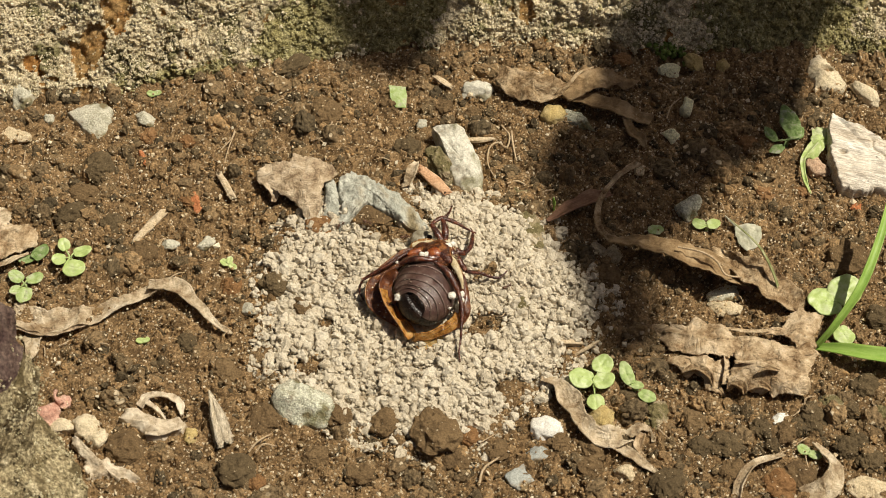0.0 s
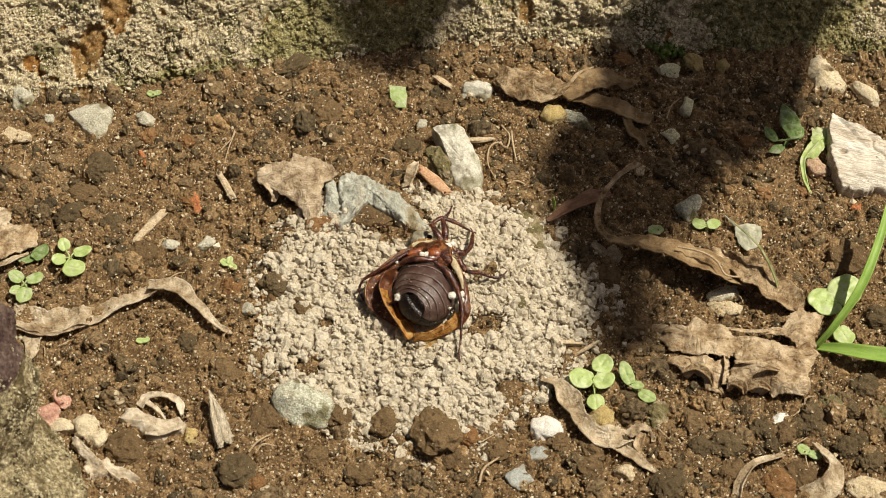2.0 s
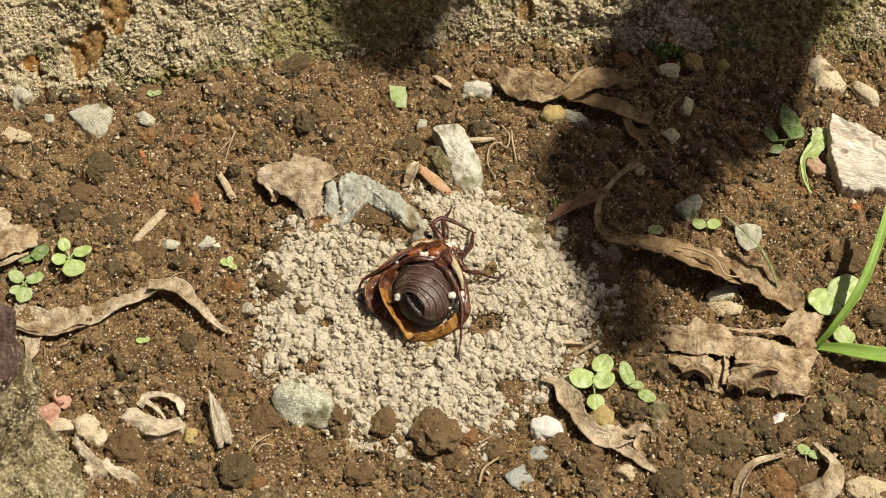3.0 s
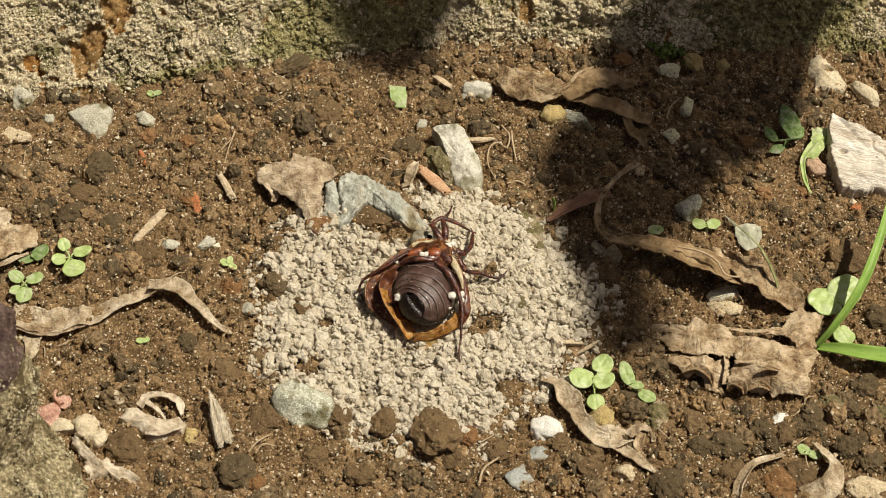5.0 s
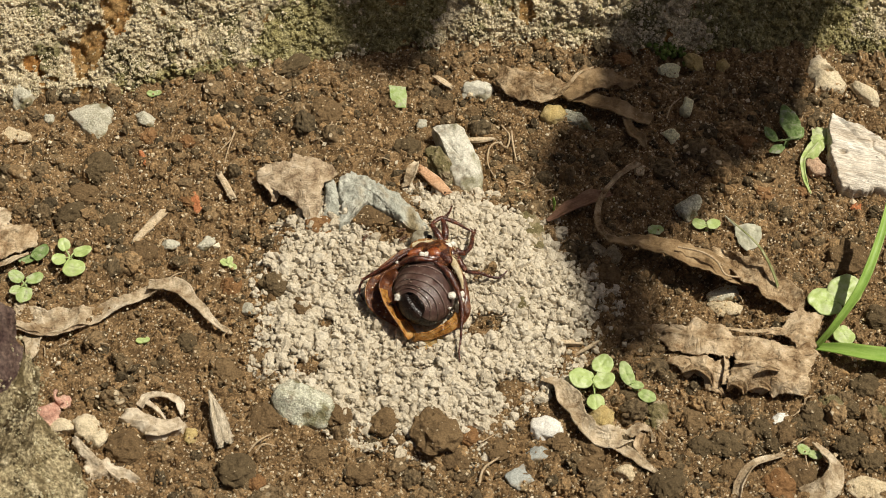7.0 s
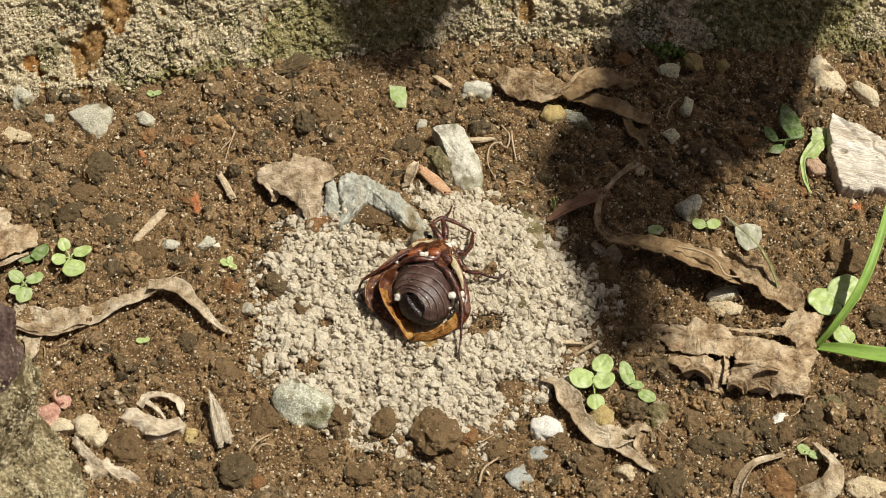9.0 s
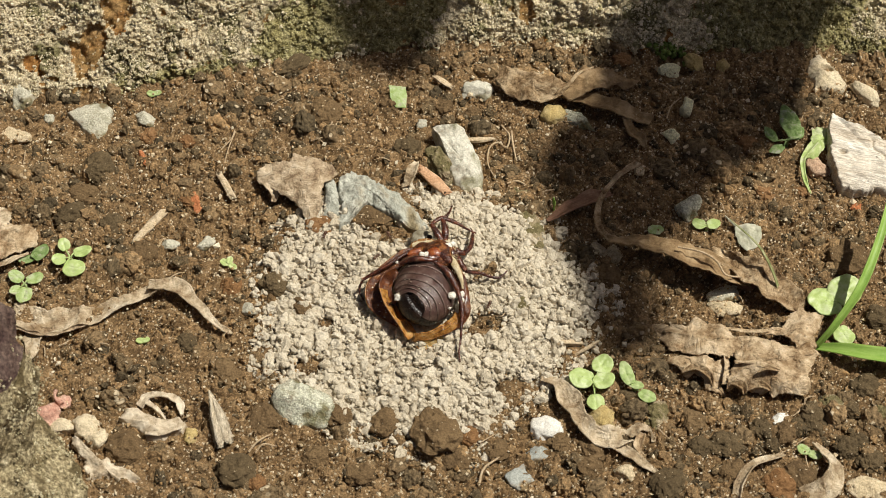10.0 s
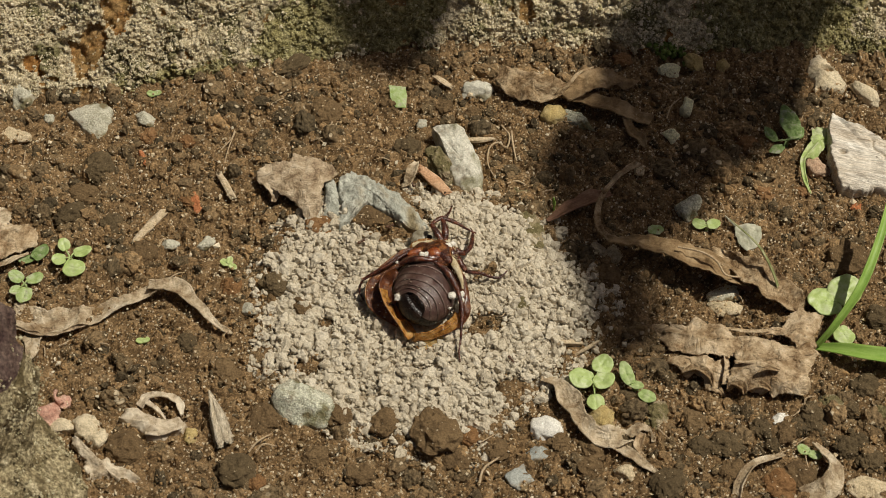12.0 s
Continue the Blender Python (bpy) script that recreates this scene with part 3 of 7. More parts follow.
def ribbon(pts, widths, seed, curl=0.3, twist=(0, 0), ragged=0.12, crumple=0.25, thick=0.22, n=70, m=13):
    """A long leaf: its middle line (x, y, height over soil), widths, twist in degrees and curl across."""
    q = spline(on_ground(pts), n)
    u = np.linspace(0, 1, n)
    w = np.interp(u, np.linspace(0, 1, len(widths)), widths)
    tw = np.radians(np.interp(u, np.linspace(0, 1, len(twist)), twist))
    t = np.gradient(q, axis=0)
    t /= np.linalg.norm(t, axis=1)[:, None] + 1e-9
    side = np.cross(t, [0.0, 0.0, 1.0])
    side /= np.linalg.norm(side, axis=1)[:, None] + 1e-9
    up = np.cross(side, t)
    s = np.linspace(-1, 1, m)
    length = np.linalg.norm(np.diff(q, axis=0), axis=1).sum()
    edge_l = 1 + ragged * (vnoise(np.stack([u * length, u * 0, u * 0], 1), 2.2, seed, 4))
    edge_r = 1 + ragged * (vnoise(np.stack([u * length, u * 0 + 9, u * 0], 1), 2.2, seed + 3, 4))
    for edge, k in ((edge_l, 0), (edge_r, 5)):
        bite = vnoise(np.stack([u * length, u * 0 + k, u * 0 + 4], 1), 2.6, seed + 11, 3)
        edge -= ragged * 2.0 * np.clip(bite - 0.25, 0, 1)
    half = 0.5 * w[:, None] * np.where(s[None] < 0, edge_l[:, None], edge_r[:, None])
    a = tw[:, None]
    across = s[None] * half
    lift = curl * half * (s[None] ** 2 - 0.4)
    g = (q[:, None] + (across * np.cos(a) - lift * np.sin(a))[..., None] * side[:, None]
         + (across * np.sin(a) + lift * np.cos(a))[..., None] * up[:, None])
    p = g.reshape(-1, 3)
    p[:, 2] += 0.25 * crumple * vnoise(p, 0.8, seed + 9, 2)
    p[:, 2] += crumple * (vnoise(p, 2.6, seed + 7, 3) + 0.6 - 1.2 * np.abs(vnoise(p, 5.0, seed + 4, 2)))
    p[:, 2] = np.maximum(p[:, 2], gz(p[:, 0], p[:, 1]) + 0.2)
    uv = np.stack(np.broadcast_arrays((u * length)[:, None], across), -1).reshape(-1, 2)
    v, f = closed_sheet(p, n, m, thick)
    return v, f, np.vstack([uv, uv])


def blade(cx, cy, outline, seed, lift=1.0, tilt=(0, 0), crumple=0.8, ragged=0.06, thick=0.22, rings=18, n=110, cup=0.0, base_h=None):
    """A broad sheet such as a leaf: outline is its reach in millimetres at even steps of angle (from +x, anticlockwise);
    tilt raises it along x and y (per millimetre), cup bends it up at the edge."""
    a = np.linspace(0, 2 * np.pi, n, endpoint=False)
    k = len(outline)
    pos = a / (2 * np.pi) * k
    i0 = np.floor(pos).astype(int)
    fr = pos - i0
    fr = fr * fr * (3 - 2 * fr)
    o = np.asarray(outline, float)
    R = o[i0 % k] * (1 - fr) + o[(i0 + 1) % k] * fr
    R = R * (1 + ragged * (vnoise(np.stack([np.cos(a), np.sin(a), a * 0], 1), 0.45, seed, 5)))
    rr = np.linspace(0.02, 1, rings)
    x = cx + rr[:, None] * R[None] * np.cos(a)[None]
    y = cy + rr[:, None] * R[None] * np.sin(a)[None]
    z0 = gz(cx, cy) if base_h is None else base_h
    z = z0 + lift + (x - cx) * tilt[0] + (y - cy) * tilt[1] + cup * rr[:, None] ** 2
    p = np.stack([x, y, z], -1).reshape(-1, 3)
    p[:, 2] += crumple * (vnoise(p, 4.0, seed + 2, 3) + 0.9 - 1.8 * np.abs(vnoise(p, 7.0, seed + 4, 2)))
    if base_h is None:
        p[:, 2] = np.maximum(p[:, 2], gz(p[:, 0], p[:, 1]) + 0.3)
    v, f = closed_sheet(p, rings, n, thick, True)
    return v, f, None


def cut_out(mid, rim, seed, thick=0.22, ragged=0.3, crumple=0.4, dome=1.5, rings=18, n=150, solid=False, pits=()):
    """A torn leaf piece or (solid) a flat broken rock: its middle and its rim as rows x, y, height over the soil."""
    m, o = on_ground([mid])[0], on_ground(rim)
    o = np.vstack([o, o[:1]])
    d = np.concatenate([[0], np.cumsum(np.linalg.norm(np.diff(o, axis=0), axis=1))])
    w = np.linspace(0, d[-1], n, endpoint=False)
    o = np.stack([np.interp(w, d, o[:, k]) for k in range(3)], 1)
    out = (o - m) * [1, 1, 0]
    out /= np.linalg.norm(out, axis=1)[:, None]
    tear = out * (ragged * (0.8 * vnoise(o, 1.4, seed, 3) + 0.9 * vnoise(o, 0.4, seed + 1, 2)))[:, None]
    k = np.linspace(0.02, 1, rings)[:, None, None]
    g = m + k * (o - m)[None] + k ** 10 * tear[None]
    g[..., 2] = m[2] + (o[:, 2] - m[2])[None] * k[..., 0] ** dome
    p = g.reshape(-1, 3)
    p[:, 2] += crumple * (vnoise(p, 2.6, seed + 2, 3) + 0.5 - 1.3 * np.abs(vnoise(p, 4.5, seed + 4, 2))) + 0.3 * crumple * vnoise(p, 0.8, seed + 6, 2)
    for x, y, r, deep in pits:
        p[:, 2] -= deep * np.exp(-(((p[:, 0] - x) ** 2 + 2.5 * (p[:, 1] - y) ** 2) / r ** 2) ** 2)
    if not solid:
        p[:, 2] = np.maximum(p[:, 2], gz(p[:, 0], p[:, 1]) + 0.3)
        v, f = closed_sheet(p, rings, n, thick, True)
        return v, f, None
    last = p[-n:]
    skirt = []
    for j in np.linspace(0.08, 1, 9):
        q = last + out * (0.5 * j ** 0.5 + 0.12 * vnoise(last + [0, 0, 6 * j], 2.2, seed + 8, 2) * min(1, 3 * j))[:, None]
        q[:, 2] = last[:, 2] * (1 - j) + (gz(q[:, 0], q[:, 1]) - 1.2) * j
        skirt.append(q)
    f = grid_faces(rings + 9, n, True).tolist() + [list(range((rings + 8) * n, (rings + 9) * n))]
    return np.vstack([p] + skirt), f, None


COVERED = []


def thing(name, shape, mat, label, category, group=""):
    v, f, uv = (*shape, None)[:3]
    COVERED.append(np.asarray(v)[:, :2])
    c = np.asarray(v).mean(0)
    c[2] = np.asarray(v)[:, 2].min()
    return tagged(put(name, v, f, mat, c, uv=uv), label, category, group)


def stone(name, x, y, sx, sy, sz, mat, label, seed, turn=0.0, cuts=3, rough=0.16, sink=0.35, tilt=0.0, category="stone", group="", level=4, deep=(0.5, 0.8), fine=0.05, smooth=True):
    """A stone or clod of half sizes sx, sy, sz, sunk into the soil by a part of its height."""
    v, f = lump(level, seed, rough, cuts, fine, deep)
    v = v * [sx, sy, sz]
    if tilt:
        c, s = math.cos(radians(tilt)), math.sin(radians(tilt))
        v = v @ np.array([[c, 0, s], [0, 1, 0], [-s, 0, c]])
    v = v @ rot_z(radians(turn)).T
    at = np.array([x, y, float(gz(x, y)) + sz * (1 - 2 * sink)])
    COVERED.append((v + at)[:, :2])
    return tagged(put(name, v + at, f, mat, [x, y, float(gz(x, y))], smooth=smooth), label, category, group)


# ---- the ground: one sheet, fine in the middle and wide outside ----
def axis_steps(lo, hi, step, far):
    mid = np.arange(lo, hi + step / 2, step)
    out = np.geomspace(1.0, far, 26)
    return np.concatenate([lo - out[::-1], mid, hi + out])


gx, gy = axis_steps(-92, 92, 0.38, 20000.0), axis_steps(-66, 54, 0.40, 20000.0)
X, Y = np.meshgrid(gx, gy, indexing="ij")
P = np.stack([X.ravel(), Y.ravel(), np.zeros(X.size)], 1)
near = np.exp(-np.maximum(np.abs(P[:, 0]) - 100, 0) / 60 - np.maximum(np.abs(P[:, 1]) - 70, 0) / 60)
warp = 0.5 * vnoise(P, 1.1, 14, 2)
crag = 1.2 * domes(P[:, 0] + warp, P[:, 1] - warp, 2.6, 13) + 0.8 * domes(P[:, 0] + warp, P[:, 1] + warp, 1.2, 17)
heaped = np.clip((0.97 - mound_r(P[:, 0], P[:, 1])) / 0.12, 0, 1) * (1 - heap_gap(P[:, 0], P[:, 1]))
crag = crag * (1 - heaped) - 0.9 * heaped
P[:, 2] = gz(P[:, 0], P[:, 1]) + near * (0.6 * vnoise(P, 3.2, 3, 3) + crag - 0.5 + 0.22 * vnoise(P, 0.7, 9, 2)) - 0.1
ground = put("ground", P, grid_faces(len(gx), len(gy)), SOIL, smooth=False)
tagged(ground, "dark brown crumbly garden soil with pale grains", "soil", kind="structure")

# ---- the concrete footing behind ----
BASE_X = [-400, -95, -78.4, -58, -38, -18, 0, 20, 45, 70, 95, 400]
BASE_Y = [28, 32, 34, 36, 40, 45, 47.5, 48, 46, 45, 44, 46]
LEAN = radians(50)


def face_point(x, s):
    """A point of the footing's sloping face, s millimetres up it."""
    y0 = np.interp(x, BASE_X, BASE_Y)
    return np.stack([x, y0 + s * math.cos(LEAN), s * math.sin(LEAN) - 2.0], -1)


FACE_N = np.array([0.0, -math.sin(LEAN), math.cos(LEAN)])


def face_relief(p):
    return 1.1 * vnoise(p, 9.0, 21, 3) + 0.7 * vnoise(p, 2.6, 22, 3) + 0.35 * vnoise(p, 1.0, 25, 2)


def bare(p):
    """Where the crust has come off and the reddish body shows: 0 to 1."""
    x, s = p[:, 0], p[:, 2]
    spots = [(-67, 5.0, 3.0, 3.0), (-65, 8.0, 3.0, 3.0), (-60.5, 11.5, 3.4, 3.6), (-59, 16, 5, 4), (76, 14, 5, 5), (16, 5, 1.6, 2.2), (-76.5, 5, 1.6, 1.2), (-9, 8, 2.6, 2.0)]
    m = np.zeros(len(p))
    for cx, cz, rx, rz in spots:
        m = np.maximum(m, 1.2 - np.hypot((x - cx) / rx, (s - cz) / rz))
    low = np.clip(1.3 - (s + 2.0) / 2.6, 0, 1.2)
    q = p @ np.array([[0.8, 0.5, 0.33], [-0.6, 0.66, 0.45], [0.0, -0.56, 0.83]])
    return np.clip(m * 2.2 + low + 0.7 * vnoise(q, 2.2, 31, 2) + 0.5 * vnoise(q, 0.8, 32, 2) - 0.3, 0, 1)


def mossy(p):
    """Where damp moss grows over the crust: 0 to 1."""
    m = np.zeros(len(p))
    for cx, cz, rx, rz in [(-25, 4.0, 10, 7), (-9, 5, 9, 9), (63, 6, 16, 13), (8, 9, 7, 3), (-48, 0.5, 16, 2.2), (-20, 11, 8, 4), (80, 1, 6, 2)]:
        m = np.maximum(m, 1.5 - 1.2 * np.hypot((p[:, 0] - cx) / rx, (p[:, 2] - cz) / rz))
    return np.clip(m + 0.45 * vnoise(p, 3.0, 43, 3), 0, 1)


fx = np.concatenate([[-400, -250, -150], np.arange(-95, 95.1, 0.32), [150, 250, 400]])
fs = np.concatenate([np.arange(-4, 28, 0.3), [34, 42, 60, 90]])
FX, FS = np.meshgrid(fx, fs, indexing="ij")
P = face_point(FX.ravel(), FS.ravel())
off = bare(P)
damp = mossy(P)
wx, ws = FX.ravel() + 0.4 * vnoise(P, 1.0, 33, 2), FS.ravel() + 0.4 * vnoise(P, 1.0, 34, 2)
crusty = 0.22 * vnoise(P, 0.6, 38, 2) + 0.7 * domes(wx, ws, 1.0, 35) + 0.5 * domes(wx, ws, 0.62, 36) - 1.6 * np.clip(vnoise(P, 1.8, 37, 2) - 0.35, 0, 1)
inside = (np.abs(FX.ravel()) < 96) & (FS.ravel() < 28)
P += FACE_N * ((face_relief(P) + (1 - off) * crusty - 0.7 * off) * inside)[:, None]
nf = len(fs)
back = np.array([[x, 260.0, 67.0] for x in fx] + [[x, 260.0, -3.0] for x in fx])
k0 = len(P)
nx = len(fx)
top = np.arange(nx) * nf + nf - 1
caps = np.vstack([np.stack([top[:-1], top[1:], k0 + np.arange(1, nx), k0 + np.arange(nx - 1)], 1),
                  np.stack([k0 + np.arange(nx - 1), k0 + np.arange(1, nx), k0 + nx + np.arange(1, nx), k0 + nx + np.arange(nx - 1)], 1)])
faces = grid_faces(nx, nf)
wall = put("wall_footing", np.vstack([P, back]), np.vstack([faces, caps]), LICHEN_FACE, smooth=False)
wall.data.materials.append(FOOTING)
wall.data.materials.append(MOSS_FACE)
mean_off = off[faces].mean(1)
damp_face = damp[faces].mean(1)
which = np.concatenate([np.where(mean_off > 0.45, 1, np.where(damp_face > 0.5, 2, 0)).astype(np.int32), np.ones(len(caps), np.int32)])
wall.data.polygons.foreach_set("material_index", which)
wall.data.polygons.foreach_set("use_smooth", which == 1)
tagged(wall, "weathered concrete footing crusted with pale grey lichen", "wall", kind="structure")

rng = np.random.default_rng(11)
n = 44000
u, w = rng.uniform(-94, 94, n), rng.uniform(0, 24, n)
gs = face_point(u, w)
keep = ((bare(gs) < 0.4) & (vnoise(gs, 2.2, 41, 3) > -0.25)) | (rng.random(n) < 0.05)
gs = gs[keep]
damp = mossy(gs) > rng.uniform(0.3, 0.7, len(gs))
gs = gs + FACE_N * (face_relief(gs) + 0.72 + 0.2 * vnoise(gs, 2.2, 41, 3))[:, None]
r = np.exp(rng.normal(math.log(0.16), 0.34, len(gs))).clip(0.09, 0.34)
for name, which, mat, lab in (("lichen_crust", ~damp, LICHEN, "grainy pale lichen crust"), ("moss_crust", damp & (rng.random(len(gs)) < 0.8), MOSS_CRUST, "damp olive moss crust")):
    big = which & (r > 0.27)
    v1, f1 = scatter(gs[big], r[big], 2, 51, 0.5, 1, 0.4)
    v2, f2 = scatter(gs[which & ~big], r[which & ~big], 0, 52, 0.5, 0, 0.4)
    crust = put(name, np.vstack([v1, v2]), np.vstack([f1, f2 + len(v1)]), mat, parent=wall, smooth=False, label=lab)
    crust["kind"] = "stuff"

# ---- the heap of pale crumbs ----
def crumb_heap():
    rng = np.random.default_rng(8)
    heap = empty("crumb_heap", [-3.6, -13.5, float(gz(-3.6, -13.5))])
    tagged(heap, "low round heap of pale beige soil crumbs", "soil heap")
    # the bed under the crumbs
    a, rr = np.linspace(0, 2 * np.pi, 200, endpoint=False), np.linspace(0.01, 0.95, 70)
    A, R = np.meshgrid(a, rr)
    rim = 1 + 0.06 * np.sin(3 * A + 0.6) + 0.05 * np.sin(5 * A + 2.1) + 0.03 * np.sin(9 * A + 1.0)
    x, y = -3.6 + 29.5 * R * rim * np.cos(A), -13.5 + 27.5 * R * rim * np.sin(A)
    p = np.stack([x, y, gz(x, y)], -1).reshape(-1, 3)
    p[:, 2] += 0.25 * vnoise(p, 1.5, 81, 2) + 0.75 * domes(p[:, 0], p[:, 1], 1.1, 82) + 0.35 * domes(p[:, 0], p[:, 1], 0.65, 83) - 0.8 - 0.8 * (R.ravel() > 0.9) - 2.2 * heap_gap(p[:, 0], p[:, 1])
    v, f = closed_sheet(p, 70, 200, 0.6, True)
    put("bed", v, f, CRUMB_BED, parent=heap, smooth=False)
    n = 30000
    a, q = rng.uniform(0, 2 * np.pi, n), np.sqrt(rng.uniform(0, 1.16, n))
    rim = 1 + 0.06 * np.sin(3 * a + 0.6) + 0.05 * np.sin(5 * a + 2.1) + 0.03 * np.sin(9 * a + 1.0)
    x, y = -3.6 + 29.5 * q * rim * np.cos(a), -13.5 + 27.5 * q * rim * np.sin(a)
    hole = vnoise(np.c_[x, y, x * 0], 6.0, 85, 2)
    ok = ((q < 0.92) | (rng.random(n) < 0.45)) & ((hole > -0.75) | (rng.random(n) < 0.35)) & (heap_gap(x, y) < rng.uniform(0.1, 0.75, n))
    x, y, q = x[ok], y[ok], q[ok]
    r = np.exp(rng.normal(math.log(0.245), 0.56, len(x))).clip(0.09, 1.05)
    z = gz(x, y) + 0.4 * r + 0.5 * rng.random(len(x)) * (q < 0.9)
    c = np.c_[x, y, z]
    order = np.argsort(-r)
    single, rest = order[:280], order[280:]
    meshes = []
    for k in range(10):
        sv, sf = lump(3, 300 + k, 0.36, 5, 0.16, (0.6, 0.9))
        meshes.append(mesh_of("crumb", sv, sf, CRUMB_ONE, False))
    base = np.array(heap["base"])
    for i in single:
        ob = new("crumb", meshes[int(rng.integers(0, 10))])
        ob.parent = heap
        ob.location = (c[i] - base) * MM
        ob.rotation_euler = rng.uniform(0, 6.28, 3)
        ob.scale = r[i] * rng.uniform(0.75, 1.2, 3)
    rest_c, rest_r = c[rest], r[rest]
    big, tiny = rest_r > 0.42, rest_r < 0.18
    mid = ~big & ~tiny
    v1, f1 = scatter(rest_c[big], rest_r[big], 2, 91, 0.42, 4, 0.35, 0.2)
    v2, f2 = scatter(rest_c[mid], rest_r[mid], 1, 92, 0.4, 3, 0.4)
    v3, f3 = scatter(rest_c[tiny], rest_r[tiny], 0, 93, 0.35, 0, 0.4)
    fine = put("crumb_layer", np.vstack([v1, v2, v3]), np.vstack([f1, f2 + len(v1), f3 + len(v1) + len(v2)]), CRUMB, parent=heap, smooth=False)
    fine["kind"] = "stuff"


crumb_heap()


# ---- the beetle, on its back ----
def beetle():
    base = np.array([-4.1, -13.0, 0.0])
    base[2] = float(gz(base[0], base[1])) - 0.4
    bug = empty("beetle", base)
    tagged(bug, "dead chestnut brown chafer beetle lying on its back", "beetle")
    mid = on_ground([(-3.2, -14.9, 3.6)])[0]
    # the body is an egg whose tail end leans up; the rings of plates round it crowd together on one flank
    axes = np.array([5.5, 6.6, 4.6])
    poles = np.array([(-0.438, -0.744, 0.505), (-0.438, -0.744, 0.505), (-0.429, -0.786, 0.446), (-0.412, -0.842, 0.349), (-0.363, -0.870, 0.335), (-0.352, -0.905, 0.240), (-0.263, -0.965, 0.018), (-0.25, -0.97, -0.05)])
    reach = np.array([0.0, 0.48, 0.66, 0.88, 1.09, 1.39, 1.93, 2.5])

    def shell(t, a, grow):
        """Points of the egg: t counts the rings from the tail, a runs round them."""
        t, a, grow = np.broadcast_arrays(t, a, grow)
        pole = np.stack([np.interp(t, range(8), poles[:, k]) for k in range(3)], -1)
        pole /= np.linalg.norm(pole, axis=-1)[..., None]
        one = np.cross(pole, [0.0, 0.0, 1.0])
        one /= np.linalg.norm(one, axis=-1)[..., None]
        two = np.cross(one, pole)
        w = np.interp(t, range(8), reach)[..., None]
        d = np.cos(w) * pole + np.sin(w) * (np.cos(a)[..., None] * one + np.sin(a)[..., None] * two)
        return mid + d * axes * grow[..., None]

    # belly plates: overlapping rings, each standing a little over the next one towards the tail
    def ring(t0, t1, name, mat, flare, lab=""):
        nu, nv = 16, 80
        k = np.linspace(0, 1, nu)[:, None]
        a = np.linspace(0.2, np.pi + 0.35, nv)[None]
        lip = np.clip(0.45 + 0.6 * np.sin(a), 0, 1)
        grow = 0.935 + 0.03 * lip + flare * (1 - k) ** 1.2 * lip
        grow[0] -= 0.022 * lip[0]
        p = shell(t0 + (t1 - t0) * k + 0.05 * np.sin(5 * a + t0) * (1 - k), a, grow).reshape(-1, 3)
        p += 0.09 * vnoise(p, 1.5, 5, 3)[:, None] * [0.3, 0.3, 1]
        v, f = closed_sheet(p, nu, nv, 0.1)
        ob = put(name, v, f, mat, parent=bug, label=lab)
        # a paler strip along the lip: the plate edge's highlight put into colour
        arc = np.linspace(0.25, np.pi + 0.1, 60)
        lip = np.clip(0.45 + 0.6 * np.sin(arc), 0, 1)
        path = shell(t0 + 0.03 + 0.05 * np.sin(5 * arc + t0), arc, 0.936 + 0.03 * lip + flare * 0.92 * lip)
        ev, ef = tube(path, [0.02, 0.05, 0.08, 0.11, 0.14, 0.13, 0.03], 90, 6, 0.6)
        put("edge_highlight", ev, ef, EDGE_HIGHLIGHT, parent=ob, label="pale edge coloured as a highlight")

    for t0 in (1, 2, 3, 4, 5):
        ring(t0, t0 + 1.12, "belly_plate", BELLY, 0.042)
    ring(6, 7, "belly_plate", BELLY, 0.036)
    # the tail is a dark hollow plate with a bulge in it
    u, a = np.linspace(0.02, 1.1, 24)[:, None], np.linspace(0, 2 * np.pi, 60, endpoint=False)[None]
    p = shell(u, a, 0.99 - 0.1 * np.exp(-((u * np.sin(a - 0.5) - 0.45) / 0.22) ** 2) - 0.05 * (u > 0.95)).reshape(-1, 3)
    v, f = closed_sheet(p, 24, 60, 0.1, True)
    put("tail_plate", v, f, TAIL, parent=bug, label="blackish hollow tail plate")
    u, a = np.linspace(0.02, 6.98, 40)[:, None], np.linspace(0, 2 * np.pi, 48, endpoint=False)[None]
    put("body", shell(u, a, 0.93).reshape(-1, 3), grid_faces(40, 48, True), TAIL, parent=bug)

    def loft(outer, inner, sag, seed, crumple=0.0, n=50, m=18):
        """A curved plate between two edges, bowed by sag."""
        o, i = spline(on_ground(outer), n), spline(on_ground(inner), n)
        k = np.linspace(0, 1, m)
        g = o[:, None] * (1 - k)[None, :, None] + i[:, None] * k[None, :, None]
        g[..., 2] -= sag * np.sin(np.pi * k)[None] ** 0.8
        p = g.reshape(-1, 3)
        if crumple:
            p[:, 2] += crumple * (vnoise(p, 2.2, seed, 2) - 1.5 * np.abs(vnoise(p * [1, 1, 0.2], 1.6, seed + 1, 2)) + 0.5)
        return p, o, n, m

    # wing cases: shells lying open under the body, hollow side up
    def case(outer, inner, sag, seed, rim_from=0.0):
        p, o, n, m = loft(outer, inner, sag, seed, 0.22)
        v, f = closed_sheet(p, n, m, 0.3)
        ob = put("wing_case", v, f, SHELL, parent=bug)
        rv, rf = tube(o[int(rim_from * n)::3], [0.07, 0.11, 0.07], 60, 8)
        put("rim", rv, rf, RIM, parent=ob, label="amber rim")
        g = p.reshape(n, m, 3)
        for row in (4, 8, 12):
            lv, lf = tube(g[4:-4:3, row] + [0, 0, 0.05], [0.03, 0.09, 0.03], 60, 6)
            put("ridge", lv, lf, SHELL if row == 8 else RIM, parent=ob)
        return p

